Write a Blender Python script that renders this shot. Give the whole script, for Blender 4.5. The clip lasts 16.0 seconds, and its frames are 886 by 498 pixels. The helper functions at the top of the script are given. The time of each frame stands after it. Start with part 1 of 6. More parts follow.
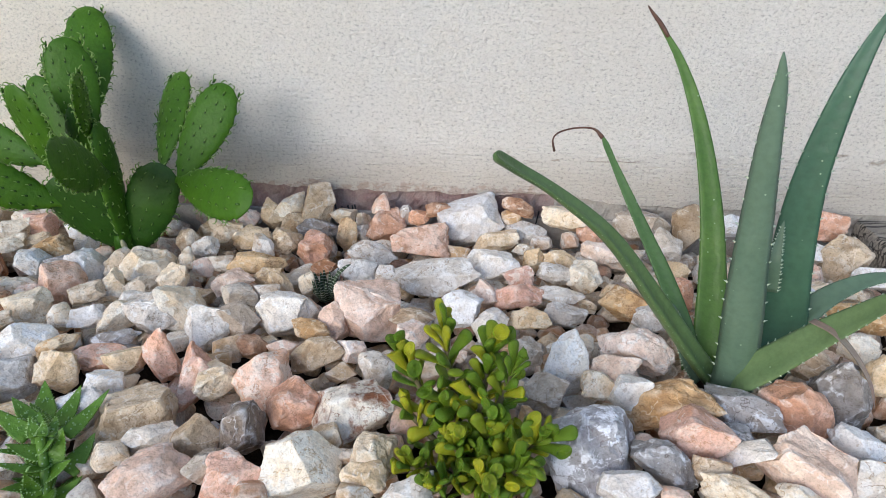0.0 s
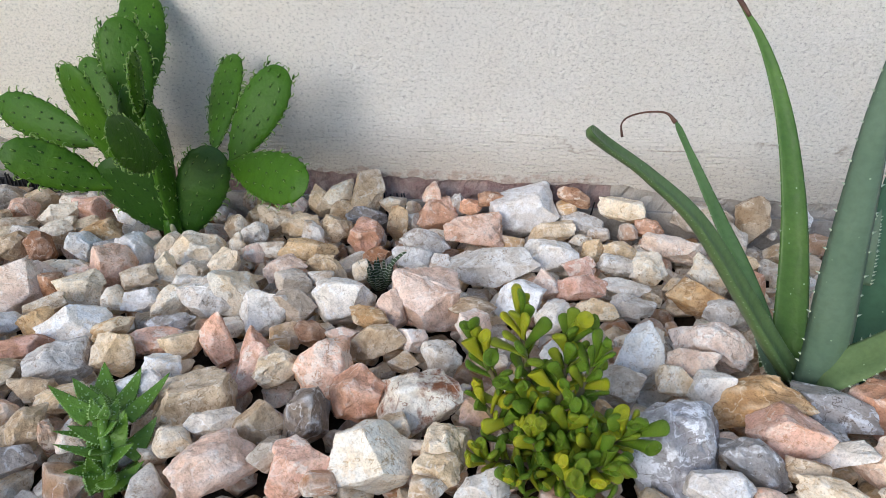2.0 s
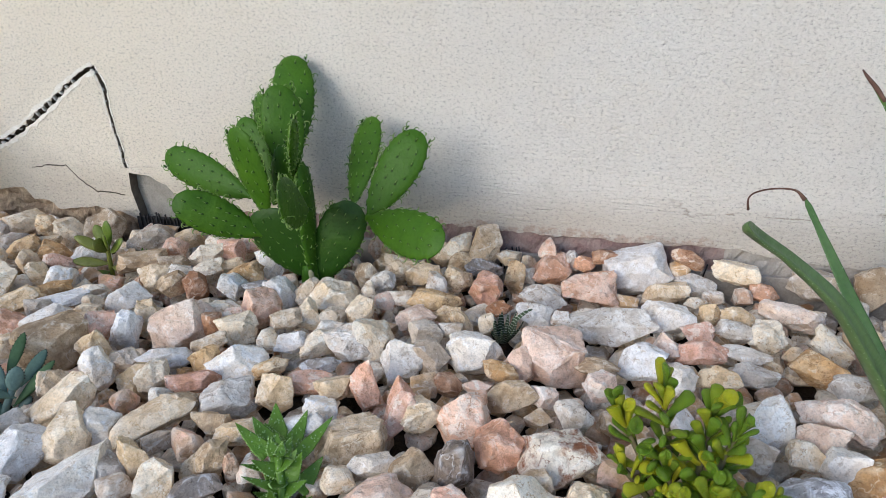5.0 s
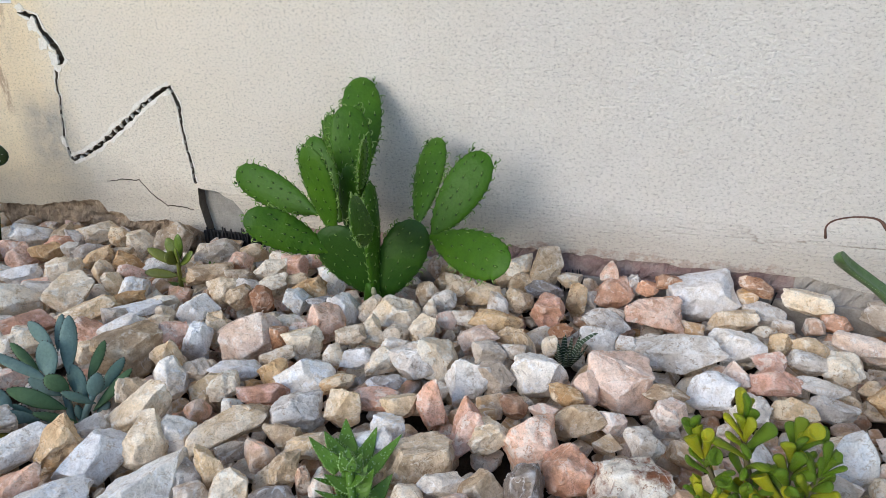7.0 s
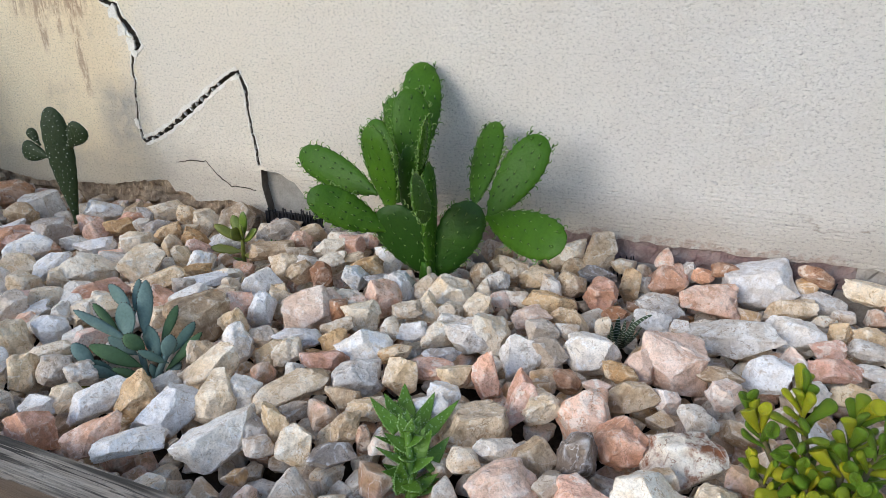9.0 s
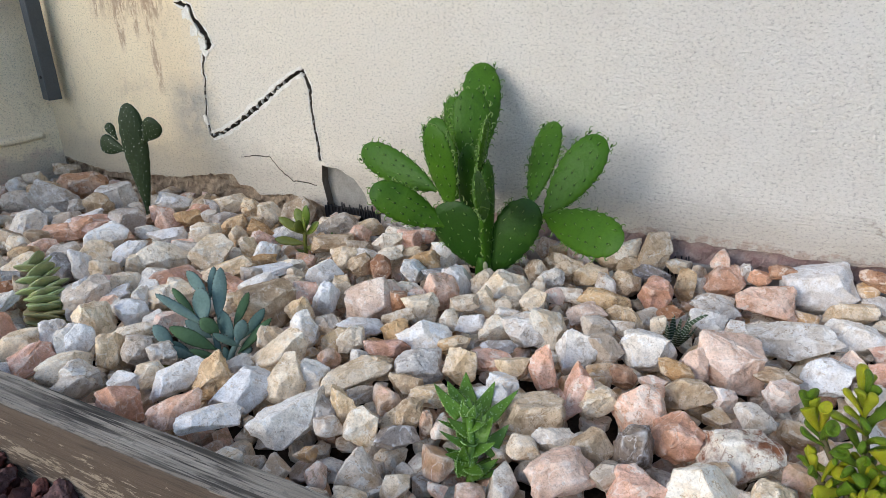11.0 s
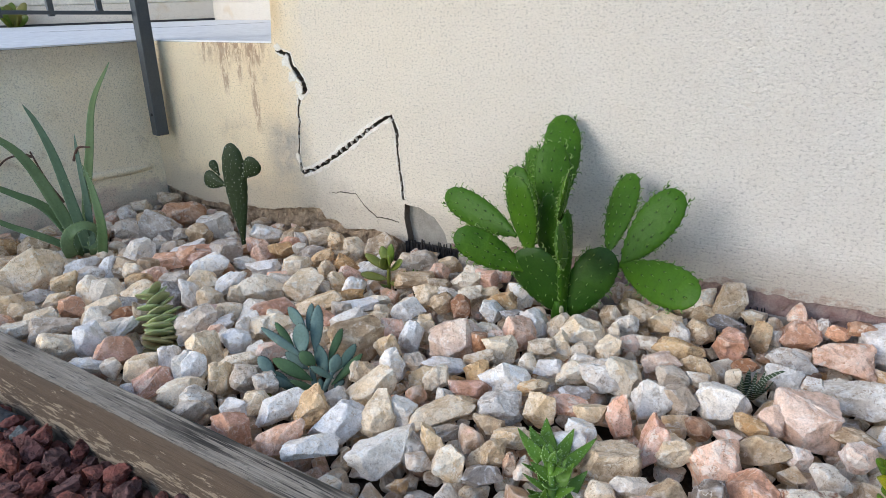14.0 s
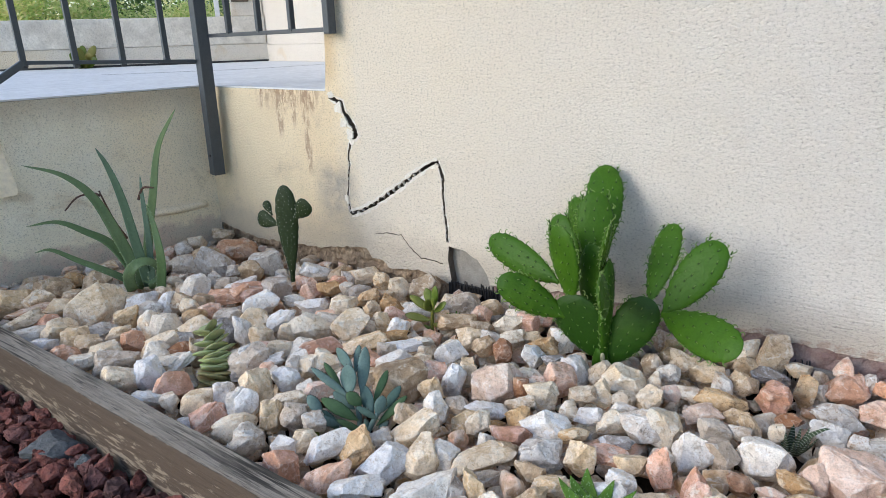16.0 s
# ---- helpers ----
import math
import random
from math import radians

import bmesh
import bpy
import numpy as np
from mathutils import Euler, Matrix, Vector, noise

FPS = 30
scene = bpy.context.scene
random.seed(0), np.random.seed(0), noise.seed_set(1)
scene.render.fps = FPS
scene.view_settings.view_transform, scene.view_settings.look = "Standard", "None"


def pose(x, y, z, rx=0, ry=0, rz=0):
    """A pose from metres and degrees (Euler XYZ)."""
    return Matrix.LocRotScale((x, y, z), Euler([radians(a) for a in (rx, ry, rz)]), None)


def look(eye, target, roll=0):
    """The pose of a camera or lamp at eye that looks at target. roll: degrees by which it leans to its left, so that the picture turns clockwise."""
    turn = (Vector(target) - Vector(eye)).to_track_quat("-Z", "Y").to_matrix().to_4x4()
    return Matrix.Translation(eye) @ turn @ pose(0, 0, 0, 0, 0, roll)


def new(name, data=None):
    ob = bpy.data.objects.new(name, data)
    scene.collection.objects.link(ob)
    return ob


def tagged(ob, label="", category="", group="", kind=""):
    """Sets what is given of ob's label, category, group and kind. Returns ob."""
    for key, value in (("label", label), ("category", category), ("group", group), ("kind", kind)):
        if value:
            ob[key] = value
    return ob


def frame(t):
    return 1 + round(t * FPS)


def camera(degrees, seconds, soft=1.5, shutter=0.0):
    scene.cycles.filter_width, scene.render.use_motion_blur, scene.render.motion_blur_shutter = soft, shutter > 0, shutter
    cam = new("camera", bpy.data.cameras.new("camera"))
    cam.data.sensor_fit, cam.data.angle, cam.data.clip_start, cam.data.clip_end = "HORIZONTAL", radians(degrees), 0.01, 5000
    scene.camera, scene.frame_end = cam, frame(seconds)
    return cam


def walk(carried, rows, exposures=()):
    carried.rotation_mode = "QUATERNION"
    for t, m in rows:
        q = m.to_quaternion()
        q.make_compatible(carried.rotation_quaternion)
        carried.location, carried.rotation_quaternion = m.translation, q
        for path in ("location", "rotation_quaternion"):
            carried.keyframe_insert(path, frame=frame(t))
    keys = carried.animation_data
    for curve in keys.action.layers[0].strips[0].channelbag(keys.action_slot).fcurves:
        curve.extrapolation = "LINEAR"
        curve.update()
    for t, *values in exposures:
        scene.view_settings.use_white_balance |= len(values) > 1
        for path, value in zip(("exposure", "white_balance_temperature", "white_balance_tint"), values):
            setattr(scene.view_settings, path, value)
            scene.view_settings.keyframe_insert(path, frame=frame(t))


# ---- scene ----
cam = camera(69.1, 16.0, soft=0.5)
PATH = [
    (0, (0.021, -0.96, 0.439), (-0.163, 0.806, -0.48), -0.3),
    (0.5, (0.005, -0.954, 0.42), (-0.188, 0.811, -0.499), -0.3),
    (1, (-0.004, -0.952, 0.409), (-0.209, 0.811, -0.512), -0.2),
    (1.5, (-0.013, -0.95, 0.408), (-0.236, 0.812, -0.512), -0.2),
    (2, (-0.03, -0.948, 0.414), (-0.275, 0.81, -0.507), -0.3),
    (2.5, (-0.049, -0.955, 0.421), (-0.322, 0.799, -0.499), -0.4),
    (3, (-0.066, -0.964, 0.434), (-0.375, 0.785, -0.485), -0.5),
    (3.5, (-0.081, -0.975, 0.449), (-0.429, 0.773, -0.458), -0.5),
    (4, (-0.085, -0.983, 0.462), (-0.47, 0.768, -0.426), -0.6),
    (6.5, (-0.13, -1.008, 0.478), (-0.679, 0.745, -0.313), -0.8),
    (7, (-0.133, -1.009, 0.479), (-0.713, 0.736, -0.308), -0.9),
    (7.5, (-0.141, -1.008, 0.474), (-0.749, 0.727, -0.313), -0.9),
    (8, (-0.14, -1.023, 0.468), (-0.781, 0.701, -0.319), -1.0),
    (8.5, (-0.139, -1.035, 0.461), (-0.815, 0.675, -0.326), -1.0),
    (11, (-0.15, -1.08, 0.469), (-0.976, 0.561, -0.321), -1.3),
    (11.5, (-0.158, -1.09, 0.479), (-1.014, 0.535, -0.312), -1.4),
    (12, (-0.165, -1.1, 0.482), (-1.05, 0.511, -0.308), -1.4),
    (12.5, (-0.167, -1.104, 0.488), (-1.08, 0.491, -0.3), -1.5),
    (13, (-0.166, -1.109, 0.496), (-1.103, 0.474, -0.289), -1.6),
    (13.5, (-0.161, -1.122, 0.517), (-1.126, 0.453, -0.25), -1.6),
    (14, (-0.159, -1.133, 0.53), (-1.158, 0.438, -0.2), -1.6),
    (14.5, (-0.16, -1.145, 0.538), (-1.193, 0.421, -0.156), -1.6),
    (15, (-0.156, -1.154, 0.552), (-1.223, 0.402, -0.113), -1.6),
    (15.5, (-0.154, -1.154, 0.559), (-1.249, 0.391, -0.084), -1.7),
    (16, (-0.152, -1.158, 0.565), (-1.269, 0.375, -0.07), -1.7),
]
walk(cam, [(t, look(eye, target, roll)) for t, eye, target, roll in PATH],
     exposures=[(0.0, 0.99, 6300, 11), (8.0, 0.90, 6300, 11), (16.0, 0.99, 6300, 11)])

# ---- world, sun, exposure ----
SUN_AZ, SUN_EL = 29.0, 24.0      # towards -x from -y, height above the horizon
world = bpy.data.worlds.new("sky")
scene.world = world
world.use_nodes = True
sky = world.node_tree.nodes.new("ShaderNodeTexSky")
sky.sky_type, sky.sun_disc = "NISHITA", False
sky.sun_elevation, sky.sun_rotation = radians(SUN_EL), radians(180 + SUN_AZ)
sky.air_density, sky.dust_density, sky.ozone_density = 1.0, 0.6, 1.0
world.node_tree.links.new(sky.outputs[0], world.node_tree.nodes["Background"].inputs[0])
world.node_tree.nodes["Background"].inputs[1].default_value = 0.138
sun = new("sun", bpy.data.lights.new("sun", "SUN"))
sun.data.energy, sun.data.angle, sun.data.color = 0.90, radians(32), (1.0, 0.96, 0.90)
_az, _el = radians(SUN_AZ), radians(SUN_EL)
sun.matrix_world = look((0, 0, 3), (math.sin(_az) * math.cos(_el), math.cos(_az) * math.cos(_el), 3 - math.sin(_el)))


# ---- materials ----
def shader(name):
    m = bpy.data.materials.new(name)
    m.use_nodes = True
    return m, m.node_tree, m.node_tree.nodes["Principled BSDF"]


def put(nt, sock, v):
    if isinstance(v, bpy.types.NodeSocket):
        nt.links.new(v, sock)
    elif isinstance(v, tuple) and len(v) == 3 and sock.type == "RGBA":
        sock.default_value = (*v, 1)
    else:
        sock.default_value = v


def coords(nt, scale=(1, 1, 1), shift=None):
    n = nt.nodes.new("ShaderNodeTexCoord")
    mp = nt.nodes.new("ShaderNodeMapping")
    nt.links.new(n.outputs["Object"], mp.inputs[0])
    mp.inputs["Scale"].default_value = scale
    if shift is not None:
        nt.links.new(shift, mp.inputs["Location"])
    return mp.outputs[0]


def cloud(nt, vec, scale, detail=4, rough=0.55, dist=0.0):
    n = nt.nodes.new("ShaderNodeTexNoise")
    for k, v in ((0, vec), (2, scale), (3, detail), (4, rough), (8, dist)):
        put(nt, n.inputs[k], v)
    return n.outputs[0]


def cells(nt, vec, scale, feature="F1", rnd=1.0):
    n = nt.nodes.new("ShaderNodeTexVoronoi")
    n.feature = feature
    put(nt, n.inputs["Vector"], vec), put(nt, n.inputs["Scale"], scale), put(nt, n.inputs["Randomness"], rnd)
    return n.outputs["Distance"]


def ramp(nt, fac, stops, step=False):
    n = nt.nodes.new("ShaderNodeValToRGB")
    n.color_ramp.interpolation = "CONSTANT" if step else "LINEAR"
    while len(n.color_ramp.elements) < len(stops):
        n.color_ramp.elements.new(0.5)
    for e, (p, c) in zip(n.color_ramp.elements, stops):
        e.position = p
        e.color = (*c, 1) if isinstance(c, tuple) else (c, c, c, 1)
    put(nt, n.inputs[0], fac)
    return n.outputs[0]


def blend(nt, fac, a, b, mode="MIX"):
    n = nt.nodes.new("ShaderNodeMix")
    n.data_type, n.blend_type = "RGBA", mode
    put(nt, n.inputs[0], fac), put(nt, n.inputs[6], a), put(nt, n.inputs[7], b)
    return n.outputs[2]


def calc(nt, op, a, b=0.0):
    n = nt.nodes.new("ShaderNodeMath")
    n.operation = op
    put(nt, n.inputs[0], a), put(nt, n.inputs[1], b)
    return n.outputs[0]


def relief(nt, height, strength, distance, under=None):
    n = nt.nodes.new("ShaderNodeBump")
    n.inputs["Strength"].default_value, n.inputs["Distance"].default_value = strength, distance
    nt.links.new(height, n.inputs["Height"])
    if under is not None:
        nt.links.new(under, n.inputs["Normal"])
    return n.outputs[0]


def axis(nt, vec, k):
    n = nt.nodes.new("ShaderNodeSeparateXYZ")
    nt.links.new(vec, n.inputs[0])
    return n.outputs[k]


def band(nt, value, lo, hi, soft):
    """1 between lo and hi, falling to 0 over soft."""
    up = calc(nt, "DIVIDE", calc(nt, "SUBTRACT", value, lo - soft), soft)
    down = calc(nt, "DIVIDE", calc(nt, "SUBTRACT", hi + soft, value), soft)
    n = nt.nodes.new("ShaderNodeClamp")
    nt.links.new(calc(nt, "MINIMUM", up, down), n.inputs[0])
    return n.outputs[0]


WARM = (1.08, 1.0, .905)      # the yellowish dust on all the limestone


def stone_material(name, cols, pale, stain, island=False, patch=0.60, rough=0.78, chalk=0.5, rusty=0.55, veins=0.5):
    """Crushed limestone: one of several tones by stone, soft chalky clouds, rusty stains, pale veins, grain; edge
    highlights and crease shade in the colour.
    """
    m, nt, b = shader(name)
    geo = nt.nodes.new("ShaderNodeNewGeometry")
    rnd = geo.outputs["Random Per Island"] if island else nt.nodes.new("ShaderNodeObjectInfo").outputs["Random"]
    off = calc(nt, "MULTIPLY", rnd, 37.0)
    sh = nt.nodes.new("ShaderNodeCombineXYZ")
    for k in range(3):
        nt.links.new(off, sh.inputs[k])
    vec = nt.nodes.new("ShaderNodeVectorMath")
    nt.links.new(geo.outputs["Position"], vec.inputs[0])
    nt.links.new(sh.outputs[0], vec.inputs[1])
    v = vec.outputs[0]
    c = ramp(nt, rnd, [(i / len(cols), col) for i, col in enumerate([tuple(k * f for k, f in zip(q, WARM)) for q in cols])], step=True)
    own = calc(nt, "MULTIPLY", calc(nt, "SUBTRACT", calc(nt, "FRACT", calc(nt, "MULTIPLY", rnd, 91.7)), 0.5), 0.22)
    low = cloud(nt, v, 24, 4, 0.55, 0.4)
    big = cloud(nt, v, 42, 5, 0.6, 0.3)
    mid = cloud(nt, v, 130, 5, 0.62)
    fine = cloud(nt, v, 480, 4, 0.65)
    c = blend(nt, ramp(nt, calc(nt, "ADD", low, own), [(0.40, 0.0), (0.66, chalk)]), c, pale)
    c = blend(nt, ramp(nt, calc(nt, "SUBTRACT", big, own), [(0.50, 0.0), (0.62, min(1.0, rusty * 1.2))]), c, stain)
    crust = calc(nt, "ADD", cloud(nt, v, 58, 6, 0.62, 0.3), own)
    c = blend(nt, ramp(nt, crust, [(patch, 0.0), (patch + 0.04, 0.75)]), c, pale)
    line = calc(nt, "ABSOLUTE", calc(nt, "SUBTRACT", cloud(nt, v, 27, 3, 0.5, 0.4), 0.5))
    c = blend(nt, calc(nt, "MULTIPLY", ramp(nt, line, [(0.004, veins), (0.016, 0.0)]), ramp(nt, mid, [(0.40, 0.0), (0.55, 1.0)])), c, pale)
    seam = calc(nt, "ABSOLUTE", calc(nt, "SUBTRACT", cloud(nt, v, 36, 4, 0.6, 0.3), 0.47))
    c = blend(nt, calc(nt, "MULTIPLY", ramp(nt, seam, [(0.004, 0.8), (0.016, 0.0)]), ramp(nt, mid, [(0.46, 1.0), (0.56, 0.0)])), c, stain)
    # edge highlights painted in: convex ridges go pale
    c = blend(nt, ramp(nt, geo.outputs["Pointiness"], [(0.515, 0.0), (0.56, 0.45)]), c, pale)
    # crease shade painted in: concave hollows take the dark stain colour
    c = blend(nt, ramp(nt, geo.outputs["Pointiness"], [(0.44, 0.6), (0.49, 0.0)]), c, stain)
    c = blend(nt, 0.50, c, ramp(nt, mid, [(0.30, 0.55), (0.46, 0.95), (0.66, 1.10)]), "MULTIPLY")
    c = blend(nt, 0.40, c, ramp(nt, fine, [(0.34, 0.5), (0.50, 1.0), (0.66, 1.15)]), "MULTIPLY")
    c = blend(nt, ramp(nt, cloud(nt, v, 230, 3, 0.6), [(0.27, 0.75), (0.34, 0.0)]), c, stain)
    put(nt, b.inputs["Base Color"], c)
    put(nt, b.inputs["Roughness"], ramp(nt, mid, [(0.3, rough - 0.12), (0.7, rough + 0.1)]))
    b.inputs["Specular IOR Level"].default_value = 0.35
    nrm = relief(nt, cloud(nt, v, 70, 5, 0.55, 0.1), 0.5, 0.008)
    nrm = relief(nt, mid, 0.4, 0.0026, nrm)
    put(nt, b.inputs["Normal"], relief(nt, fine, 0.4, 0.0008, nrm))
    return m


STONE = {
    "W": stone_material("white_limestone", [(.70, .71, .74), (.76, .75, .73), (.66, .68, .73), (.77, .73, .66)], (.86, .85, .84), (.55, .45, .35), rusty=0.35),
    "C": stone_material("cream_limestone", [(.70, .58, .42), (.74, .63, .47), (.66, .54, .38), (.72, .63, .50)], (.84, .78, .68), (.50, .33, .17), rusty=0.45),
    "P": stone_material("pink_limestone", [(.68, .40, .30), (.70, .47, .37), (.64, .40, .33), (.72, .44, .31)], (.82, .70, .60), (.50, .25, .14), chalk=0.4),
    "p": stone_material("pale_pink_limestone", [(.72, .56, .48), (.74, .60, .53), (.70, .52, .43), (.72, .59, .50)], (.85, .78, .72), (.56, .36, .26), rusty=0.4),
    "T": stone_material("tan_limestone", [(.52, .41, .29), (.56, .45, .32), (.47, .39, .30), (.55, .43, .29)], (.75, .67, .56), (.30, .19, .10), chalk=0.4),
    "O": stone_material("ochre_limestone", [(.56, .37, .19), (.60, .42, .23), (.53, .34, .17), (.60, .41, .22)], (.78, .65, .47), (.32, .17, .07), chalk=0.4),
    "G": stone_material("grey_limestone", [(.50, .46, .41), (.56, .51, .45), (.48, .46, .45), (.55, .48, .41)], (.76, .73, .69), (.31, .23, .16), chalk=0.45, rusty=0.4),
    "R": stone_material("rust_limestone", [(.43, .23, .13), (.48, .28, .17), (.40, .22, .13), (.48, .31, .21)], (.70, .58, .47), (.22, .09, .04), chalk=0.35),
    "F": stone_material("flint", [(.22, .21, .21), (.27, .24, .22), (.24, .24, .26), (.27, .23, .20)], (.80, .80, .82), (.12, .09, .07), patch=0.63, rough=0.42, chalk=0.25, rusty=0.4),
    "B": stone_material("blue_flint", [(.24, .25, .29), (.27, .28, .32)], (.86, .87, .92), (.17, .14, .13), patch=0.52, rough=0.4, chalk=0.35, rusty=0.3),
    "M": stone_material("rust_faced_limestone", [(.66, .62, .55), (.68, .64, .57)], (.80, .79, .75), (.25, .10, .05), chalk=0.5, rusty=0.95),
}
ALL = [(.70, .71, .73), (.74, .72, .68), (.70, .58, .42), (.68, .42, .31), (.52, .41, .29), (.72, .62, .47), (.56, .37, .19), (.52, .47, .41), (.70, .56, .48),
       (.64, .43, .34), (.43, .24, .14), (.72, .67, .61), (.62, .50, .34), (.56, .45, .33)]
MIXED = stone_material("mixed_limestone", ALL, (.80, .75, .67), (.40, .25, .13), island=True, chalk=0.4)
RED = [(.225, .080, .066), (.25, .092, .074), (.180, .084, .080), (.27, .104, .084), (.145, .088, .090)]
LAVA = stone_material("lava_rock", RED, (.24, .11, .09), (.035, .016, .014), rough=0.9, chalk=0.3, veins=0.0)
LAVA_MIX = stone_material("lava_gravel", RED, (.24, .11, .09), (.035, .016, .014), island=True, rough=0.9, chalk=0.3, veins=0.0)
SLATE = stone_material("blue_grey_stone", [(.10, .12, .13), (.12, .13, .14)], (.22, .23, .23), (.07, .08, .08))


def plaster(name, base, warm, grime, old=False):
    """Scraped plaster: coarse wavy grain, faint clouds; the old part yellowed, with rust drips."""
    m, nt, b = shader(name)
    v = coords(nt)
    wide = coords(nt, (0.75, 1, 1.15))
    x, z = axis(nt, v, 0), axis(nt, v, 2)
    big = cloud(nt, v, 4.0, 4, 0.6)
    mid = cloud(nt, v, 22, 5, 0.6, 0.5)
    c = blend(nt, ramp(nt, big, [(0.35, 0.0), (0.7, 0.8)]), base, warm)
    c = blend(nt, ramp(nt, mid, [(0.52, 0.0), (0.8, 0.35)]), c, grime)
    if not old:
        y = axis(nt, v, 1)
        rub = cloud(nt, v, 9, 5, 0.65, 0.8)
        c = blend(nt, calc(nt, "MULTIPLY", band(nt, calc(nt, "ADD", y, calc(nt, "MULTIPLY", big, 0.2)), -0.08, 0.5, 0.16), 0.75), c, (.92, .78, .56))
        c = blend(nt, calc(nt, "MULTIPLY", band(nt, calc(nt, "ADD", z, calc(nt, "MULTIPLY", mid, 0.06)), 0.445, 3, 0.06), 0.55), c, (.50, .42, .31))
        c = blend(nt, ramp(nt, rub, [(0.58, 0.0), (0.68, 0.45)]), c, (.58, .46, .30))
        low = band(nt, calc(nt, "ADD", z, calc(nt, "MULTIPLY", mid, 0.08)), -1, 0.080, 0.02)
        c = blend(nt, calc(nt, "MULTIPLY", low, 0.6), c, blend(nt, ramp(nt, mid, [(0.42, 0.0), (0.55, 1.0)]), (.55, .40, .34), (.46, .40, .34)))
    if old:
        c = blend(nt, calc(nt, "MULTIPLY", band(nt, x, -4, -1.0, 0.8), 0.55), c, (.82, .72, .55))
        worn = band(nt, calc(nt, "ADD", x, calc(nt, "MULTIPLY", mid, 0.10)), -3, -1.28, 0.10)
        c = blend(nt, calc(nt, "MULTIPLY", worn, 0.8), c, blend(nt, ramp(nt, big, [(0.4, 0.0), (0.65, 1.0)]), (.88, .74, .50), (.80, .65, .42)))
        sway = calc(nt, "MULTIPLY", calc(nt, "SUBTRACT", cloud(nt, v, 30, 3, 0.6), 0.5), 0.02)
        xs = calc(nt, "ADD", x, sway)
        patchy = ramp(nt, cloud(nt, coords(nt, (70, 1, 22)), 1.0, 5, 0.7, 0.3), [(0.44, 0.0), (0.54, 1.0)])
        for x0, x1, z0 in ((-1.590, -1.582, .40), (-1.528, -1.512, .335), (-1.502, -1.494, .40), (-1.470, -1.458, .365), (-1.428, -1.412, .245), (-1.398, -1.390, .40)):
            run = calc(nt, "MULTIPLY", band(nt, xs, x0, x1, 0.006), band(nt, z, z0, 0.6, 0.03))
            c = blend(nt, calc(nt, "MULTIPLY", calc(nt, "MULTIPLY", run, patchy), 0.62), c, (.36, .21, .13))
        brow = calc(nt, "MULTIPLY", band(nt, x, -1.58, -1.38, 0.04), band(nt, calc(nt, "ADD", z, calc(nt, "MULTIPLY", mid, 0.06)), 0.445, 0.6, 0.03))
        c = blend(nt, calc(nt, "MULTIPLY", calc(nt, "MULTIPLY", brow, patchy), 0.6), c, (.40, .27, .18))
        stain2 = calc(nt, "MULTIPLY", band(nt, x, -1.84, -1.36, 0.05), ramp(nt, cloud(nt, v, 14, 5, 0.65, 0.8), [(0.56, 0.0), (0.70, 0.5)]))
        c = blend(nt, stain2, c, (.58, .48, .35))
        smudge = calc(nt, "MULTIPLY", band(nt, x, -1.36, -1.30, 0.06), band(nt, z, 0.14, 0.22, 0.06))
        c = blend(nt, calc(nt, "MULTIPLY", smudge, ramp(nt, mid, [(0.3, 0.3), (0.7, 0.9)])), c, (.30, .29, .27))
        rust = calc(nt, "MULTIPLY", band(nt, x, -0.42, 0.06, 0.05), band(nt, calc(nt, "ADD", z, calc(nt, "MULTIPLY", calc(nt, "SUBTRACT", mid, 0.5), 0.05)), -1, 0.052, 0.006))
        c = blend(nt, calc(nt, "MULTIPLY", rust, ramp(nt, cloud(nt, v, 60, 4, 0.6), [(0.42, 0.0), (0.55, 0.8)])), c, (.36, .19, .15))
        ochre = calc(nt, "MULTIPLY", band(nt, x, -1.40, -1.315, 0.03), band(nt, z, 0.50, 0.58, 0.06))
        c = blend(nt, calc(nt, "MULTIPLY", ochre, 0.45), c, (.60, .42, .20))
        moss = calc(nt, "MULTIPLY", band(nt, x, -0.195, -0.185, 0.03), band(nt, z, 0.085, 0.115, 0.03))
        c = blend(nt, calc(nt, "MULTIPLY", moss, ramp(nt, mid, [(0.50, 0.0), (0.60, 0.5)])), c, (.45, .43, .38))
        dirt = calc(nt, "ADD", z, calc(nt, "MULTIPLY", mid, 0.06))
        dirt = calc(nt, "ADD", dirt, calc(nt, "MULTIPLY", big, 0.08))
        c = blend(nt, calc(nt, "MULTIPLY", band(nt, dirt, -1, 0.135, 0.06), 0.58), c, (.48, .42, .345))
        tide = calc(nt, "ABSOLUTE", calc(nt, "SUBTRACT", calc(nt, "ADD", z, calc(nt, "MULTIPLY", calc(nt, "SUBTRACT", cloud(nt, coords(nt, (5, 1, 12)), 1.0, 5, 0.6, 0.3), 0.5), 0.12)), 0.105))
        c = blend(nt, calc(nt, "MULTIPLY", calc(nt, "MULTIPLY", ramp(nt, tide, [(0.0006, 0.75), (0.0028, 0.0)]), band(nt, x, 0.05, 0.7, 0.1)), ramp(nt, mid, [(0.45, 0.0), (0.55, 1.0)])), c, (.28, .22, .17))
    grain = cloud(nt, wide, 240, 5, 0.68, 0.1)
    pits = cloud(nt, coords(nt, (0.85, 1, 1.1)), 140, 5, 0.62, 0.1)
    if old:
        drag = cloud(nt, coords(nt, (18, 1, 260)), 1.0, 4, 0.6, 0.2)
        near = calc(nt, "MULTIPLY", band(nt, calc(nt, "ADD", z, calc(nt, "MULTIPLY", big, 0.12)), -1, 0.17, 0.05), band(nt, x, -0.95, 3, 0.1))
